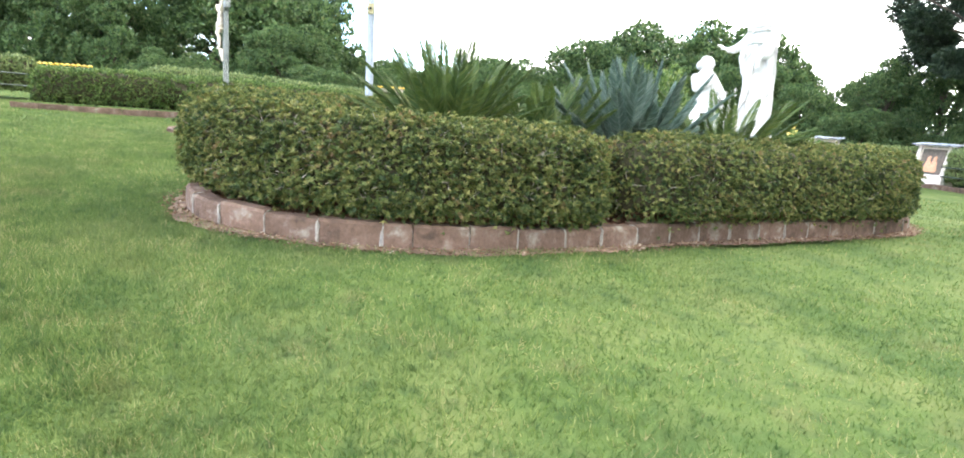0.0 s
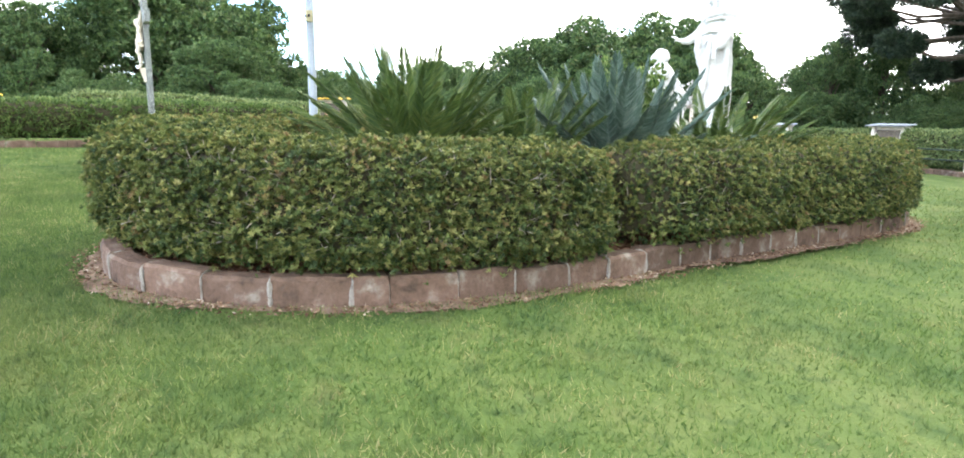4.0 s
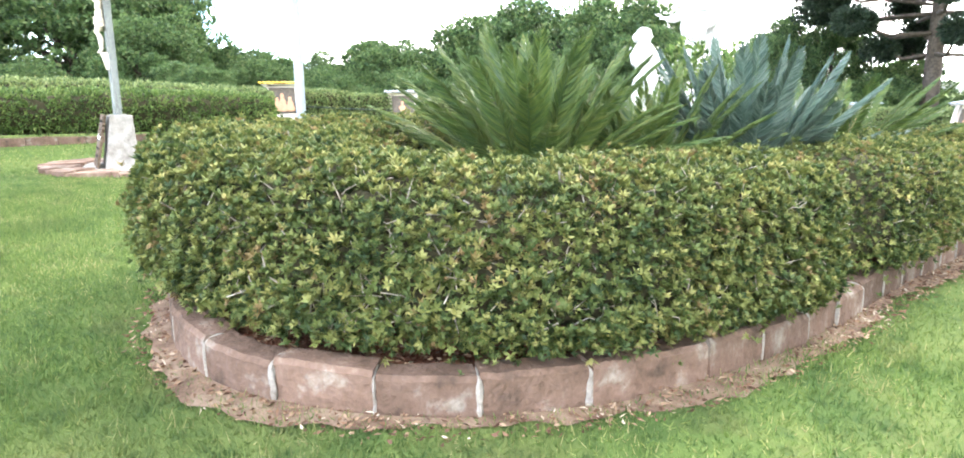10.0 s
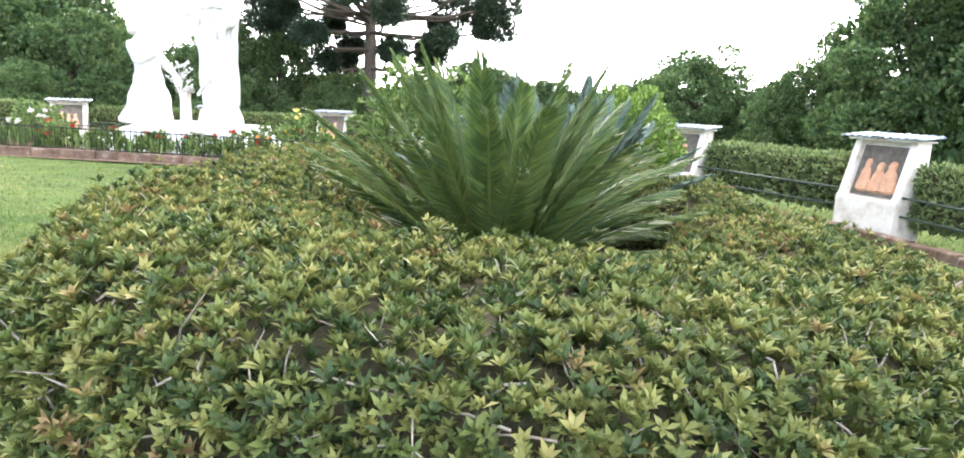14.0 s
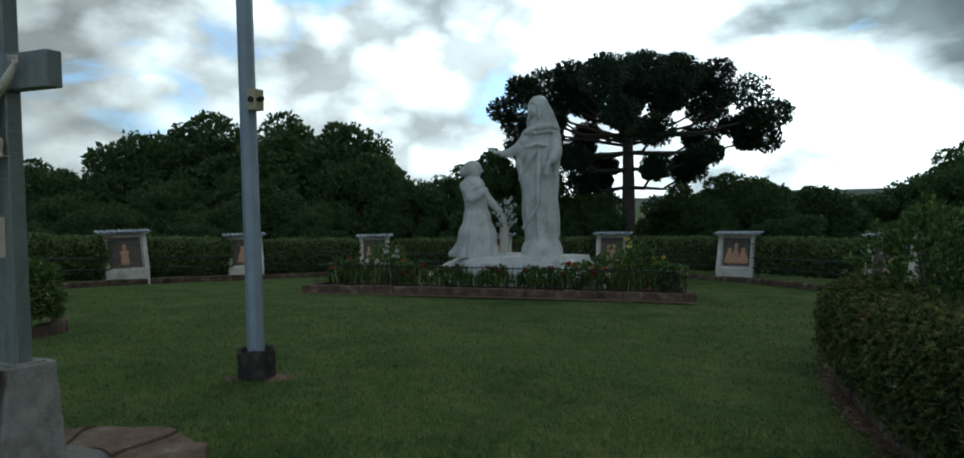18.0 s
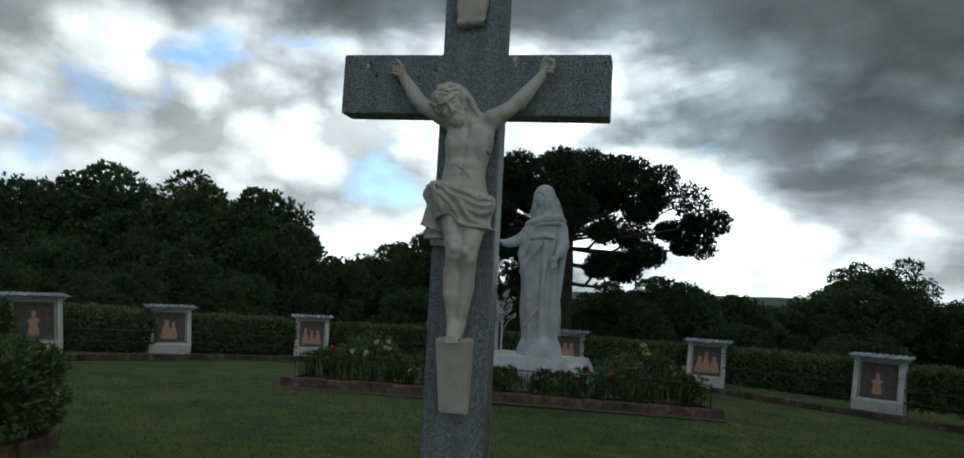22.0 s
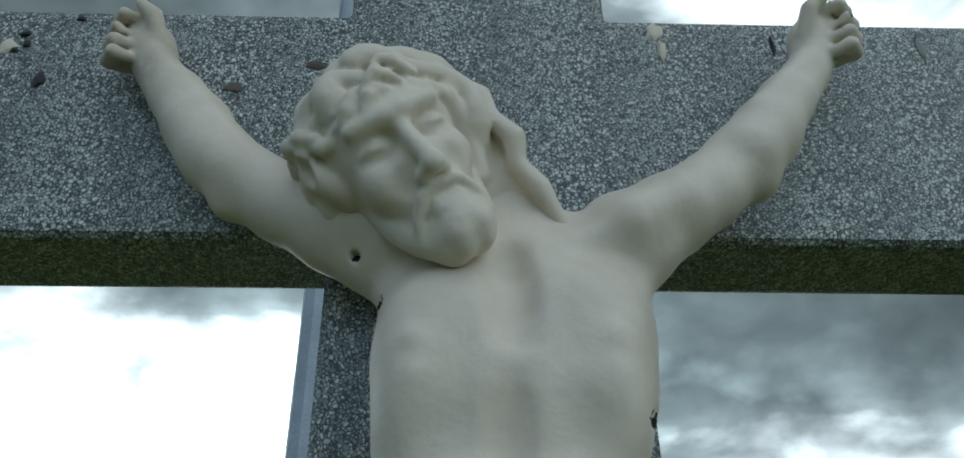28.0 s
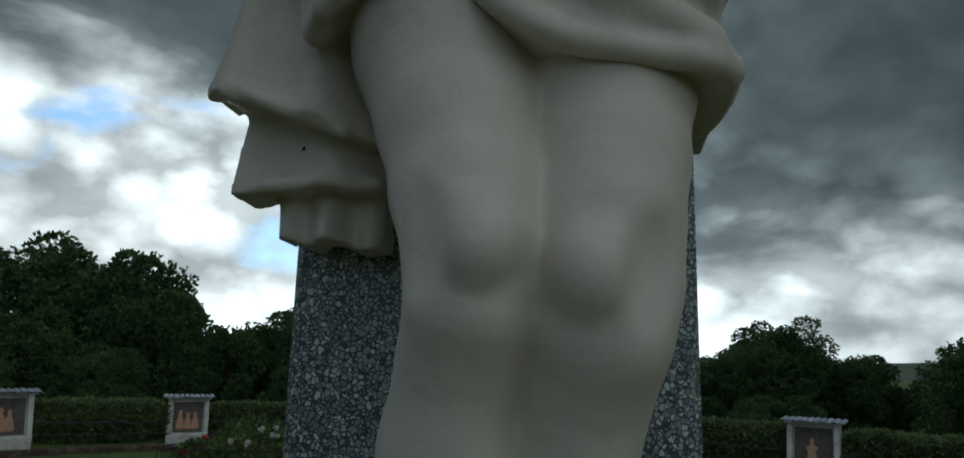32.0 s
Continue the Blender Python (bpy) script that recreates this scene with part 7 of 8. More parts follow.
def standing():
    """A veiled figure in a long robe and mantle, one arm held out."""
    c = Clay((-1.6, -0.78, -0.06), (0.75, 0.6, 4.35), 0.0145)
    c.chain([((0.01, 0, 0.0), 0.45), ((-0.03, 0, 1.1), 0.5), ((-0.04, 0, 2.0), 0.5), ((-0.02, 0, 2.6), 0.45), ((0.03, 0, 3.1), 0.4)], 0.15, flat=(1, 1.25, 1))
    c.egg((0.04, 0, 3.18), (0.46, 0.32, 0.25), 0.12)

    def folds(x, y, z):
        front = np.clip((0.12 - y) / 0.2, 0, 1)
        ridge = lambda p: (1 - np.abs(np.sin(p))) ** 1.4 - 0.36
        robe = 0.11 * ridge(x * 11 + 0.7 * np.sin(z * 1.1) + 0.3) * np.clip((1.75 - z) / 0.9, 0, 1)
        panel = 0.08 * ridge(x * 15 + 0.3 * np.sin(z)) * np.clip((x - 0.1) / 0.1, 0, 1) * np.clip((2.9 - z) / 0.4, 0, 1) * np.clip((z - 0.9) / 0.5, 0, 1)
        fan = np.arctan2(2.95 - z, 0.12 - x)
        sweep = 0.1 * ridge(fan * 6.5 + 0.4) * np.clip((0.12 - x) / 0.1, 0, 1) * np.clip((2.8 - z) / 0.3, 0, 1) * np.clip((z - 0.85 + 0.9 * x) / 0.4, 0, 1)
        return front * (robe + panel + sweep)

    c.ruffle((-0.9, -0.78, -0.06), (0.75, 0.5, 3.0), folds)
    # mantle flap and its lower edge
    c.chain([((0.02, -0.42, 2.75), 0.06), ((-0.02, -0.47, 2.1), 0.08), ((-0.05, -0.5, 1.42), 0.05)], 0.03)
    c.chain([((-0.04, -0.51, 1.4), 0.045), ((-0.1, -0.5, 1.2), 0.045), ((-0.3, -0.46, 0.95), 0.045), ((-0.46, -0.36, 0.74), 0.045)], 0.025)
    # veil, face, neck
    c.egg((-0.05, 0.02, 3.92), (0.25, 0.26, 0.29), 0.06)
    c.chain([((0.03, 0.06, 4.0), 0.2), ((0.17, 0.08, 3.7), 0.22), ((0.3, 0.08, 3.38), 0.22)], 0.1)
    c.chain([((-0.08, 0.12, 3.9), 0.2), ((-0.12, 0.12, 3.5), 0.25)], 0.1)
    c.egg((-0.21, -0.2, 3.78), (0.15, 0.15, 0.23), 0.03, cut=True)
    c.egg((-0.15, -0.12, 3.81), (0.115, 0.125, 0.175), 0.02)
    c.limb((-0.235, -0.21, 3.87), (-0.265, -0.235, 3.79), 0.014, 0.022, 0.015)
    for g in (0.0, 1.0):
        c.egg((-0.25 + 0.1 * g, -0.2 - 0.04 * g, 3.85), (0.03, 0.03, 0.018), 0.015, cut=True)
    c.limb((-0.225, -0.225, 3.715), (-0.195, -0.24, 3.715), 0.012, 0.012, 0.012)
    c.limb((-0.1, -0.05, 3.66), (-0.08, -0.02, 3.4), 0.1, 0.14, 0.05)
    c.chain([((-0.29, -0.12, 3.6), 0.03), ((-0.25, -0.08, 3.95), 0.03), ((-0.12, -0.13, 4.1), 0.03), ((0.0, -0.2, 3.95), 0.03), ((0.0, -0.2, 3.6), 0.04)], 0.03)
    # shawl round the shoulders, belt
    c.chain([((-0.42, -0.02, 3.2), 0.085), ((-0.32, -0.26, 3.25), 0.085), ((0.0, -0.36, 3.33), 0.085), ((0.3, -0.3, 3.37), 0.095), ((0.46, -0.05, 3.3), 0.1)], 0.025)
    c.chain([((-0.4, -0.1, 3.1), 0.05), ((-0.1, -0.36, 3.2), 0.05), ((0.3, -0.34, 3.24), 0.055), ((0.48, -0.1, 3.17), 0.07)], 0.025)
    c.chain([((-0.4, -0.2, 2.84), 0.045), ((-0.05, -0.4, 2.89), 0.05), ((0.2, -0.4, 2.87), 0.045)], 0.025)
    c.egg((-0.02, -0.43, 2.9), (0.08, 0.05, 0.06), 0.02)
    # arm held out
    c.chain([((-0.34, -0.1, 3.08), 0.18), ((-0.58, -0.18, 2.82), 0.15), ((-0.85, -0.2, 2.71), 0.115), ((-1.02, -0.22, 2.7), 0.085)], 0.06)
    for k in range(4):
        c.limb((-0.45 - 0.12 * k, -0.3, 3.0 - 0.08 * k), (-0.42 - 0.1 * k, -0.22, 2.72 - 0.03 * k), 0.03, 0.025, 0.02)
    c.chain([((-0.5, -0.15, 2.75), 0.12), ((-0.56, -0.16, 2.45), 0.1), ((-0.54, -0.15, 2.2), 0.07)], 0.06)
    c.egg((-1.13, -0.22, 2.735), (0.1, 0.065, 0.05), 0.03)
    for k in range(4):
        c.limb((-1.18, -0.27 + 0.032 * k, 2.75), (-1.42 + 0.03 * abs(k - 1), -0.29 + 0.042 * k, 2.86), 0.027, 0.018, 0.008)
    c.limb((-1.1, -0.28, 2.73), (-1.24, -0.34, 2.72), 0.026, 0.018, 0.01)
    # bent arm, sleeve and open hand
    c.chain([((0.42, -0.13, 3.1), 0.17), ((0.46, -0.28, 2.7), 0.16), ((0.38, -0.42, 2.5), 0.14)], 0.04)
    c.chain([((0.46, -0.28, 2.55), 0.11), ((0.45, -0.22, 2.0), 0.07), ((0.42, -0.2, 1.4), 0.05)], 0.05)
    c.chain([((0.31, -0.48, 2.45), 0.07), ((0.22, -0.52, 2.31), 0.065)], 0.02)
    for k in range(4):
        c.limb((0.18 + 0.033 * k, -0.54, 2.3), (0.155 + 0.038 * k, -0.56, 2.1 + 0.02 * abs(k - 1)), 0.024, 0.018, 0.008)
    c.limb((0.17, -0.52, 2.36), (0.1, -0.54, 2.26), 0.024, 0.018, 0.01)
    c.limb((0.0, 0.0, -0.05), (0.0, 0.0, 0.02), 0.6, 0.58, 0.05, (1, 1.1, 1))
    return c.skin("standing", M_WHITE)


def kneeling():
    c = Clay((-1.15, -0.75, -0.06), (0.95, 0.75, 2.6), 0.016)
    c.chain([((-0.02, 0, 0.0), 0.56), ((0.02, 0, 0.5), 0.48), ((0.02, 0, 1.0), 0.34), ((0.0, 0, 1.3), 0.26)], 0.15, flat=(1, 1.1, 1))
    c.chain([((-0.2, 0.05, 0.05), 0.38), ((-0.45, 0.12, 0.04), 0.24), ((-0.66, 0.15, 0.02), 0.13)], 0.2)
    pleats(c, (-1.15, -0.75, -0.06), (0.95, 0.75, 1.3), (0.0, 0.0, 0.0), 11, 0.02, 1.5, 1.9)
    c.chain([((0.0, 0, 1.3), 0.26), ((-0.03, 0, 1.6), 0.3), ((-0.06, 0, 1.85), 0.26)], 0.1, flat=(1, 1.15, 1))
    c.egg((-0.07, 0, 1.85), (0.3, 0.36, 0.16), 0.1)
    c.limb((-0.06, 0, 1.9), (-0.04, 0, 2.1), 0.12, 0.12, 0.06)
    c.egg((-0.09, 0.0, 2.28), (0.21, 0.195, 0.21), 0.05)
    c.egg((0.02, -0.01, 2.22), (0.15, 0.16, 0.22), 0.05, (0, 14, 0))
    c.limb((0.15, -0.01, 2.27), (0.19, -0.01, 2.2), 0.022, 0.03, 0.02)
    c.egg((-0.28, 0.0, 2.2), (0.14, 0.14, 0.14), 0.06)
    c.chain([((-0.3, -0.25, 1.85), 0.08), ((-0.1, -0.36, 1.72), 0.09), ((0.15, -0.28, 1.78), 0.08)], 0.05)
    # near arm folded to the breast, far arm reaching down and out
    c.chain([((-0.22, -0.3, 1.78), 0.15), ((-0.1, -0.42, 1.5), 0.13), ((0.2, -0.34, 1.62), 0.09), ((0.3, -0.26, 1.72), 0.06)], 0.06)
    c.chain([((0.1, 0.2, 1.75), 0.14), ((0.36, 0.22, 1.4), 0.11), ((0.6, 0.15, 1.14), 0.07), ((0.7, 0.12, 1.02), 0.05)], 0.06)
    for k in range(3):
        c.limb((0.69, 0.1 + 0.03 * k, 1.02), (0.74, 0.09 + 0.04 * k, 0.9), 0.025, 0.02, 0.012)
    c.limb((0.0, 0, 1.3), (0.02, 0, 1.24), 0.285, 0.29, 0.03, (1, 1.1, 1))
    return c.skin("kneeling", M_WHITE)


STAND = tagged(mesh_part("standing_robed_statue", standing()), "tall white robed statue with one arm held out", "statue")
STAND.matrix_world = pose(-1.76, 14.3, 0.24, 0, 0, 14) @ Matrix.Diagonal((0.92, 0.92, 0.95, 1))
KNEEL = tagged(mesh_part("kneeling_statue", kneeling()), "white statue of a kneeling girl on the rock plinth", "statue")
KNEEL.matrix_world = pose(-3.36, 13.85, 0.26, 0, 0, 18) @ Matrix.Diagonal((0.98, 0.98, 0.97, 1))


# ---- cycads and shrubs inside the hedged bed ----
def cycad(place, base, count, length, rise, mat, seed, label, leaflet=0.16, width=0.016, droop=0.5, dead=0):
    """A cycad: a scaly stump and arching fronds, each a rib with two rows of leaflets."""
    rng = np.random.default_rng(seed)
    ob = thing("cycad", (place[0], place[1], float(gz(*place)) + 0.1), label, "cycad")
    stump = bmesh.new()
    bmesh.ops.create_cone(stump, cap_ends=True, segments=14, radius1=0.2, radius2=0.15, depth=base + 0.1)
    bmesh.ops.translate(stump, vec=(0, 0, (base + 0.1) / 2 - 0.1), verts=stump.verts)
    part("stump", stump, M_BARK, ob, "scaly brown stump")
    for k in range(count):
        u = (k + 0.5) / count
        az = k * 2.39996 + rng.uniform(-0.2, 0.2)
        up = rise[0] + (rise[1] - rise[0]) * u ** 1.05 + rng.uniform(-0.06, 0.06)
        L = length * rng.uniform(0.85, 1.1)
        n = 26
        t = np.linspace(0, 1, n)
        el = up - droop * t ** 1.8 * (1.1 - 0.6 * u)
        h = np.cumsum(np.cos(el)) * L / n
        z = base - 0.05 + np.cumsum(np.sin(el)) * L / n
        way = np.array([math.cos(az), math.sin(az)])
        rib = np.c_[0.08 * way[0] + h * way[0], 0.08 * way[1] + h * way[1], z]
        tan = np.gradient(rib, axis=0)
        tan /= np.linalg.norm(tan, axis=1)[:, None]
        side = np.array([-way[1], way[0], 0])
        nor = np.cross(side, tan)
        # leaflets lie flat along the rib, in a shallow trough
        q = np.linspace(0.06, 1, int(170 * L))
        m = len(q)
        at = lambda g: np.stack([np.interp(q, t, g[:, c]) for c in range(3)], 1)
        r, tg, nn = at(rib), at(tan), at(nor)
        size = (leaflet * (0.3 + 0.7 * np.sin(np.pi * np.minimum(1, 0.1 + 0.93 * q)) ** 0.6) * rng.uniform(0.88, 1.1, m))[:, None]
        vs = []
        for sgn in (-1, 1):
            way2 = sgn * side * 0.75 + tg * (0.85 + 0.6 * q)[:, None] + nn * 0.4 + rng.normal(0, 0.06, (m, 3))
            way2 /= np.linalg.norm(way2, axis=1)[:, None]
            half = tg * width * 0.5 + nn * rng.normal(0, 0.2, (m, 1)) * width
            mid = r + way2 * size * 0.5 + nn * size * 0.02
            vs.append(np.stack([r, mid + half, r + way2 * size - nn * size * 0.06, mid - half], 1).reshape(-1, 3))
        v1 = np.concatenate(vs)
        f1 = np.arange(len(v1)).reshape(-1, 4)
        v2, f2 = limb_arrays([[(rib[i], 0.009 * (1.15 - t[i])) for i in range(0, n, 3)]], 4)
        mesh_part("frond", raw_mesh("frond", *pile([(v1, f1), (v2, f2)]), M_DEAD if k < dead else mat), ob)
    return ob


M_DEAD = leaf_material("dry_fronds", [(0.0, (0.13, 0.12, 0.1)), (1.0, (0.26, 0.24, 0.2))], 0.8, 0.1)
cycad((6.55, 1.9), 0.42, 84, 1.25, (0.1, 1.45), M_CYCAD, 501, "large olive green sago cycad with arching fronds", 0.19, 0.0145, 0.5, 7)
cycad((6.6, 3.05), 0.38, 54, 1.12, (0.1, 1.4), M_CYCAD, 502, "olive green sago cycad beside the large one", 0.18, 0.0145, 0.5, 0)
cycad((6.8, 4.05), 0.42, 40, 1.3, (0.35, 1.48), M_BLUE, 503, "blue-grey cycad with stiff upright fronds", 0.21, 0.022, 0.12, 0)
cycad((6.75, 5.5), 0.45, 44, 1.3, (0.15, 1.1), M_CYCAD, 504, "low spreading green cycad at the far end of the bed", 0.19, 0.0145, 0.4, 0)
cycad((7.2, 1.5), 0.16, 18, 0.62, (0.1, 1.2), M_BLUE, 505, "small dark blue-green cycad beside the large one", 0.18, 0.024, 0.4, 0)
for gx, gy, seed in ((6.95, 0.85, 1), (7.35, 1.25, 2), (6.55, 0.75, 3)):
    rng = np.random.default_rng(520 + seed)
    n = 16
    ob = thing("bulb_plant", (gx, gy, float(gz(gx, gy)) + 0.12), "pale green strap-leaved bulb plant inside the hedge", "bulb plant")
    mesh_part("leaves", raw_mesh("leaves", *leaf_arrays(rng, rng.normal(0, 0.05, (n, 3)) * [1, 1, 0], rng.normal(0, 0.35, (n, 3)) + [0, 0, 1.2], rng.uniform(0.5, 0.85, n), 0.022, 0.3), M_LIGHTBUSH), ob)
bush("clipped_bush", (5.25, 5.5), 0.62, 1.75, M_PRIVET, 1300, 0.07, 530, "round clipped dark green shrub in the bed", "shrub")
bush("light_bush", (7.85, 11.0), 0.85, 1.95, M_LIGHTBUSH, 2200, 0.1, 531, "loose bright green shrub on the lawn", "shrub")


# ---- trees round the place ----
def leafy_tree(height, spread, seed, mat, clumps, per, leaf, low=0.15, name="tree", trunk_r=0.25, flat=1.0):
    """A broad-leaved tree at the origin: trunk, limbs, crown of leaf clumps with gaps. Returns the thing."""
    rng = np.random.default_rng(seed)
    ob = thing(name, (0, 0, 0), "tall broad-leaved tree with a dense dark green crown", "tree", "woodland trees")
    ends, paths = [], [[((0, 0, -0.5), trunk_r), ((0.1, 0, height * 0.3), trunk_r * 0.7), ((0, 0.1, height * 0.62), trunk_r * 0.35)]]
    for k in range(clumps):
        u = (k + 0.5) / clumps
        az = k * 2.39996 + rng.uniform(-0.3, 0.3)
        # a lumpy dome whose flanks come down to the undergrowth
        el = math.asin(min(1.0, u ** 0.9))
        out = 0.8 + 0.13 * math.sin(az * 3 + seed) + 0.08 * rng.normal()
        if k % 5 == 4:
            out *= 0.6
        c = np.array([spread * out * math.cos(el) ** 0.7 * math.cos(az), spread * out * math.cos(el) ** 0.7 * math.sin(az), height * (low + (0.88 - low) * math.sin(el) * (0.93 + 0.09 * rng.normal()))])
        ends.append(c)
        if k % 3 == 0:
            a = np.array([0, 0, min(c[2] * 0.6, height * 0.5)])
            paths.append([(a, trunk_r * 0.3), ((a + c) / 2 + [0, 0, 0.25], trunk_r * 0.18), (c, trunk_r * 0.06)])
    mesh_part("trunk", raw_mesh("trunk", *limb_arrays(paths, 6), M_BARK), ob, "dark trunk and limbs")
    P, N = [], []
    for c in ends:
        d = rng.normal(size=(per, 3))
        d /= np.linalg.norm(d, axis=1)[:, None]
        r = spread * rng.uniform(0.14, 0.27)
        P.append(c + d * np.array([r, r, r * 0.8]) * rng.uniform(0.62, 1.04, (per, 1)))
        N.append(d + [0, 0, 0.4])
    mesh_part("crown", raw_mesh("crown", *rosettes(rng, np.concatenate(P), np.concatenate(N), 4, leaf, leaf * 0.55, 1.0), mat), ob, "crown of small dark leaves")
    return ob


def araucaria(x, y, height, spread, seed):
    """A parana pine: bare trunk, upswept limbs in tiers, tufts of needles on their ends."""
    rng = np.random.default_rng(seed)
    ob = thing("parana_pine", (x, y, float(gz(x, y))), "tall parana pine with a flat tiered umbrella crown", "pine tree")
    girth = 0.06 * spread + 0.02
    paths, tufts = [[((0, 0, -0.5), girth), ((0.05, 0, height * 0.5), girth * 0.8), ((0, 0, height * 0.9), girth * 0.4)]], []
    # dense top: limbs rising from the stem to tufts spread over a flat dome
    for i in range(26):
        u = math.sqrt((i + 0.5) / 26)
        az = i * 2.39996 + rng.uniform(-0.2, 0.2)
        e = np.array([spread * u * math.cos(az), spread * u * math.sin(az), height * (0.965 - 0.15 * u ** 2.4) + rng.uniform(-0.03, 0.03) * height])
        a = np.array([0, 0, height * (0.84 - 0.24 * u)])
        paths.append([(a, girth * 0.22), (a * 0.45 + e * 0.55 - [0, 0, 0.05 * height * u], girth * 0.16), (e, girth * 0.08)])
        tufts.append((e, 1.0))
        for q in (0.72,):
            if 0.4 < u < 0.85:
                tufts.append((a + (e - a) * q + [rng.normal(0, 0.06) * spread, rng.normal(0, 0.06) * spread, -0.02 * height], 0.8))
    # open lower tiers: long bare limbs that turn up at their tufted ends
    for h, k, n in ((0.4, 0.5, 4), (0.49, 0.72, 5), (0.57, 1.0, 6), (0.66, 1.05, 7)):
        for i in range(n):
            az = 2 * math.pi * (i + rng.uniform(-0.3, 0.3)) / n + h * 9
            L = spread * k * rng.uniform(0.7, 1.06)
            way = np.array([math.cos(az), math.sin(az), 0])
            a = np.array([0, 0, height * h])
            c = a + way * L + [0, 0, (0.05 + rng.uniform(-0.02, 0.04)) * height]
            paths.append([(a, girth * 0.26), (a + way * L * 0.55 - [0, 0, 0.015 * height], girth * 0.19), (c, girth * 0.1)])
            for q in (0.86, 1.0):
                tufts.append((a + (c - a) * q + [0, 0, -0.01 * height * (1 - q)], 0.6 if q < 1 else 0.9))
    mesh_part("trunk", raw_mesh("trunk", *limb_arrays(paths, 6), M_BARK), ob, "straight dark trunk with upswept limbs")
    P, N = [], []
    for c, size in tufts:
        per = 950
        d = rng.normal(size=(per, 3))
        d /= np.linalg.norm(d, axis=1)[:, None]
        r = 0.137 * spread * size * rng.uniform(0.85, 1.2)
        P.append(c + d * np.array([r, r, r * 0.8]) * rng.uniform(0.02, 1.0, (per, 1)) ** 0.5)
        N.append(d)
    mesh_part("needles", raw_mesh("needles", *rosettes(rng, np.concatenate(P), np.concatenate(N), 3, 0.024 * spread, 0.009 * spread, 0.5), M_PINE), ob, "dark tufts of needles")
    return ob


KINDS = [leafy_tree(7.0, 4.0, 601, M_WOODS, 90, 190, 0.16, 0.08), leafy_tree(6.0, 3.6, 602, M_WOODS, 76, 190, 0.16, 0.05), leafy_tree(8.0, 3.2, 603, M_WOODS, 76, 190, 0.16, 0.1)]
# x, y, top height over datum, width factor, kind
TREES = [
    (-28.4, 1.9, 9.0, 1.5, 0), (-30.5, 6.5, 7.5, 1.0, 1), (-27.0, -6.5, 6.6, 1.1, 1), (-29.0, -11.0, 7.5, 1.0, 0), (-24.5, -3.5, 5.6, 0.9, 1),
    (-30.0, 11.0, 3.8, 0.9, 1), (-32.0, 15.0, 3.6, 1.0, 0), (-30.0, 19.0, 4.4, 1.0, 1), (-33.0, 22.0, 4.8, 1.1, 0), (-27.0, 14.0, 2.7, 0.7, 1), (-25.0, 18.0, 2.6, 0.7, 1), (-24.0, 9.5, 2.8, 0.7, 0),
    (-24.0, 29.0, 7.6, 1.6, 0), (-19.5, 31.0, 6.4, 1.25, 1), (-28.0, 25.5, 6.3, 1.35, 1), (-16.5, 28.0, 4.4, 0.85, 1), (-20.0, 25.0, 4.0, 0.85, 0), (-23.0, 22.0, 3.2, 0.8, 1),
    (-12.5, 33.0, 4.2, 0.9, 2), (-10.0, 30.5, 4.6, 0.6, 2), (-8.0, 31.5, 4.9, 0.65, 2), (-13.5, 29.0, 3.0, 0.7, 1), (-6.0, 34.0, 2.5, 0.8, 1),
    (-0.5, 34.0, 2.6, 0.8, 0), (2.2, 33.0, 2.9, 0.75, 1), (0.5, 31.0, 1.9, 0.55, 1), (5.0, 36.0, 2.2, 0.8, 1), (-9.0, 27.5, 1.8, 0.6, 1), (-4.5, 29.0, 1.6, 0.55, 0),
    (13.6, 42.6, 4.9, 1.0, 0), (10.5, 41.0, 2.9, 0.8, 1), (17.5, 41.0, 2.7, 0.8, 1), (8.0, 40.0, 1.9, 0.8, 1), (22.0, 37.0, 3.2, 0.9, 0), (26.5, 34.0, 4.4, 1.0, 2),
    (17.0, 22.0, 6.3, 0.95, 2), (19.8, 19.0, 7.2, 1.0, 0), (15.5, 25.5, 3.2, 0.7, 1), (22.5, 15.5, 7.5, 1.1, 2), (24.0, 10.0, 7.0, 1.0, 0), (25.0, 3.0, 7.0, 1.0, 2),
    (4.0, 27.5, 0.9, 0.5, 1), (8.0, 25.5, 0.9, 0.5, 0), (-15.5, 23.5, 1.9, 0.55, 1), (-18.0, 19.5, 2.0, 0.55, 0), (-18.5, 15.0, 2.0, 0.55, 1), (-18.0, 10.5, 2.1, 0.5, 0), (-18.0, 5.0, 2.3, 0.55, 1), (-17.0, -1.0, 2.4, 0.55, 0), (-22.0, 4.0, 4.4, 0.8, 1),
]
TOPS = [max(v.co.z for c in k.children for v in c.data.vertices) for k in KINDS]
rnd = random.Random(66)
last = {}
for x, y, top, wide, kind in TREES:
    base = float(gz(x, y)) - 0.1
    if kind in last:
        copy_thing(KINDS[kind], last[kind])
    last[kind] = pose(x, y, base, 0, 0, rnd.uniform(0, 360)) @ Matrix.Diagonal((wide, wide, (top - base) / TOPS[kind], 1))
for kind, m in last.items():
    KINDS[kind].matrix_basis = m
araucaria(-2.9, 30.0, 9.3, 5.9, 701)
tagged(araucaria(-35.3, 9.36, 5.6, 1.2, 702), "far small parana pine on a bare trunk", "pine tree")


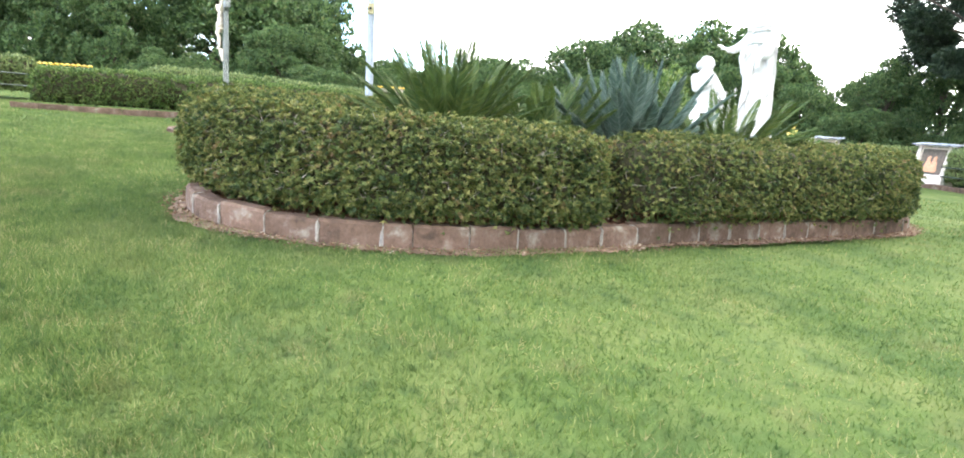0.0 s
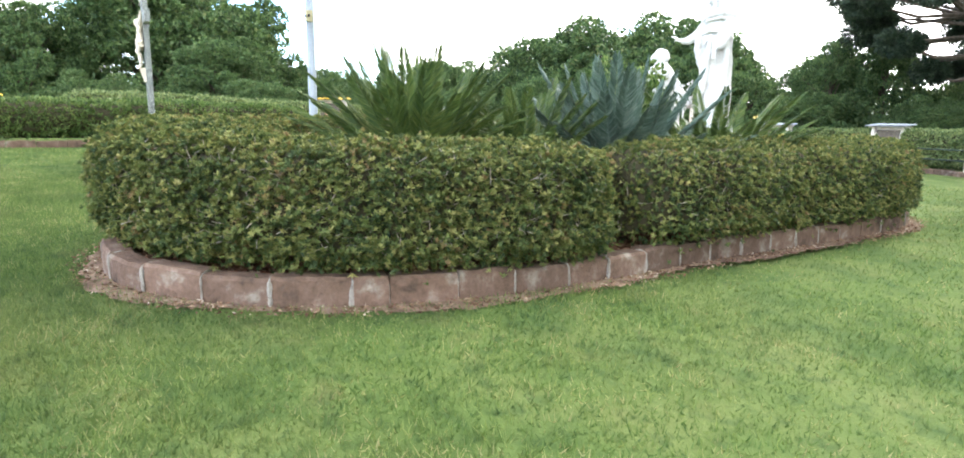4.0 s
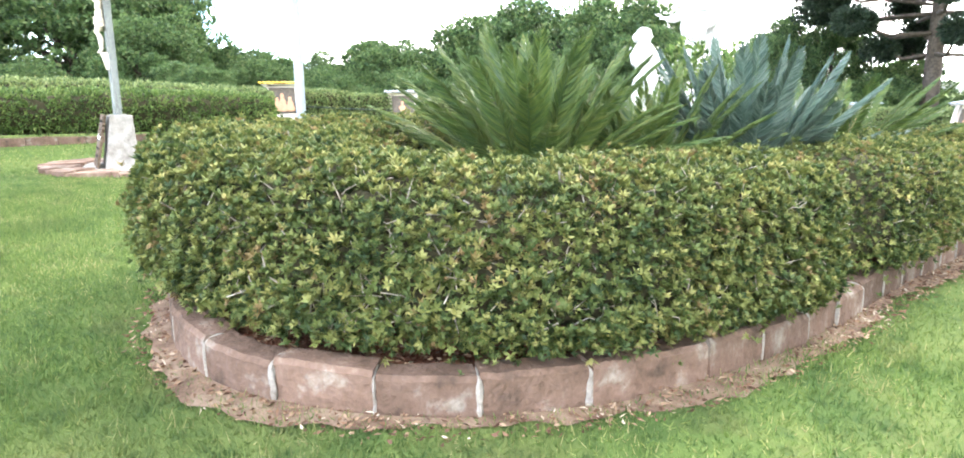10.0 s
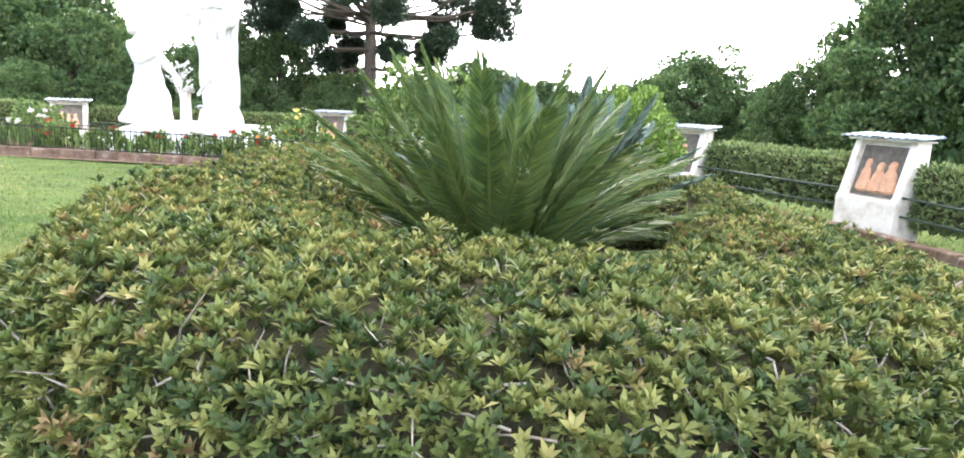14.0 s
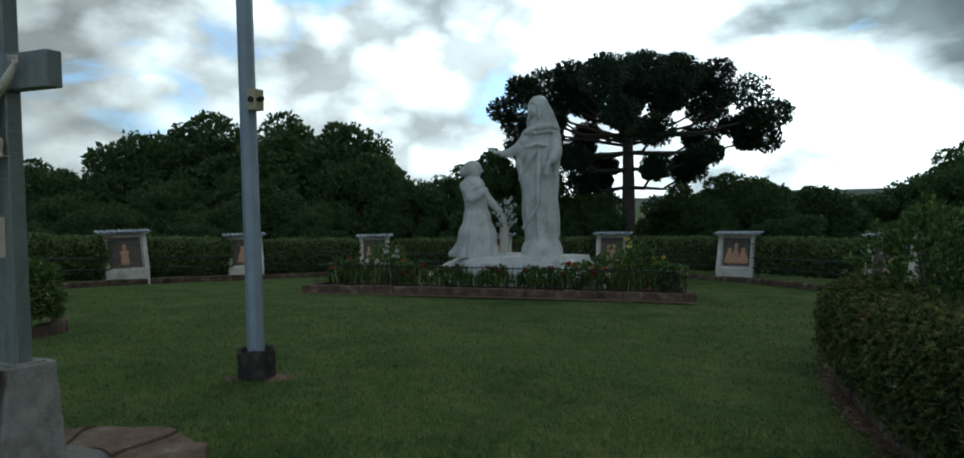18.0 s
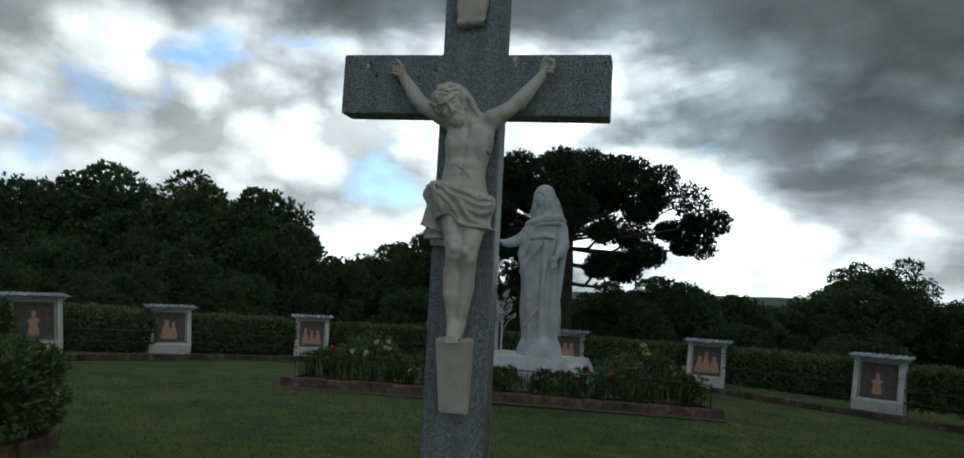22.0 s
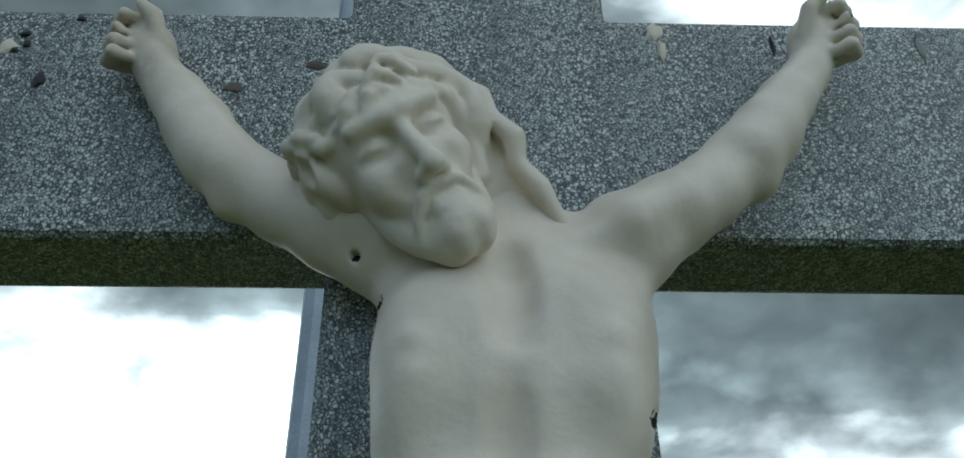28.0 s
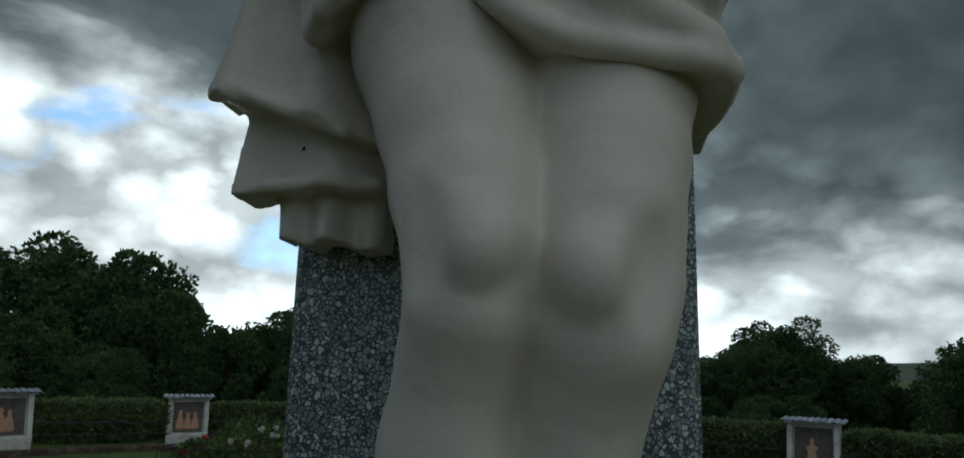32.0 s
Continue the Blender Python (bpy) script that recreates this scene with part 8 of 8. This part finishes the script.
def hills():
    """Far hills behind the trees."""
    rows = []
    az = np.linspace(0, 2 * np.pi, 181)
    for r, h in ((260, -6), (420, 4), (620, 12), (900, 15), (1300, 24), (1600, 12)):
        z = -3 + h * (0.6 + 0.28 * np.sin(az * 3 + r) + 0.2 * np.sin(az * 7 + r * 0.3) + 0.1 * np.sin(az * 17 + r) + 0.05 * np.sin(az * 43 + r))
        rows.append(np.stack([r * np.sin(az), r * np.cos(az), np.maximum(z, -4)], -1))
    return grid_like(np.array(rows))


def grid_like(g):
    n, k = g.shape[:2]
    idx = np.arange(n * k).reshape(n, k)
    f = np.stack([idx[:-1, :-1], idx[1:, :-1], idx[1:, 1:], idx[:-1, 1:]], -1).reshape(-1, 4)
    return raw_mesh("hills", g.reshape(-1, 3), f, M_HILL, True)


tagged(mesh_part("hills", hills()), "far wooded hills on the horizon", "hills", kind="structure")


# ---- grass blades on the lawn ----
WAYSIDE = [(13.0, -0.6), (11.0, -1.0), (9.3, -1.7), (7.5, -2.1), (5.0, -2.1), (3.0, -1.6), (1.2, -0.5)]


def grass(count, near, far, tall, wide, seed, label):
    """Blades strewn more thinly, and drawn wider, the further they stand from the worn track."""
    rng = np.random.default_rng(seed)
    track = spline(WAYSIDE, False, 0.5)
    on = track[rng.integers(len(track), size=count)]
    r = near + (far - near) * rng.random(count) ** 1.6
    a = rng.uniform(0, 2 * np.pi, count)
    xy = on + np.c_[r * np.cos(a), r * np.sin(a)]
    # keep out of the kerbed bed and the paving
    P = BED[:-1]
    inside = np.zeros(count, bool)
    for (ax, ay), (bx, by) in zip(P[::4], np.roll(P[::4], -1, 0)):
        hit = (ay > xy[:, 1]) != (by > xy[:, 1])
        inside ^= hit & (xy[:, 0] < (bx - ax) * (xy[:, 1] - ay) / (by - ay + 1e-12) + ax)
    keep = ~inside & (np.hypot(xy[:, 0] - 0.02, xy[:, 1] - 0.05) > 1.02)
    keep &= (np.hypot(xy[:, 0], xy[:, 1] - 8.0) < 20.5)
    xy, r = xy[keep], r[keep]
    patch = np.sin(xy[:, 0] * 1.3) * np.sin(xy[:, 1] * 1.7 + 0.6) + 0.6 * np.sin(xy[:, 0] * 3.7 + 1) * np.sin(xy[:, 1] * 4.1)
    k = len(xy)
    L = tall * rng.uniform(0.4, 1.3, k) * (1 + 0.22 * patch)
    roots = np.c_[xy, gz(xy[:, 0], xy[:, 1]) - 0.022 + 0.02 * np.sin(xy[:, 0] * 0.9) * np.sin(xy[:, 1] * 0.7 + 1.0)]
    ways = rng.normal(0, 0.55, (k, 3)) + [0, 0, 0.9]
    ways /= np.linalg.norm(ways, axis=1)[:, None]
    side = np.cross(ways, rng.normal(size=(k, 3)))
    side /= np.linalg.norm(side, axis=1)[:, None]
    w = (wide * rng.uniform(0.6, 1.3, k) * (1 + 0.1 * r))[:, None]
    v = np.stack([roots - side * w, roots + side * w, roots + ways * L[:, None]], 1).reshape(-1, 3)
    me = raw_mesh("grass", v, np.arange(3 * k).reshape(-1, 3), M_GRASS)
    return tagged(mesh_part("grass", me), label, "grass", kind="stuff")


grass(470000, 0.0, 6.0, 0.045, 0.003, 801, "short mown green grass by the hedged bed")
grass(430000, 4.0, 17.0, 0.045, 0.003, 802, "short mown green grass of the wider lawn")
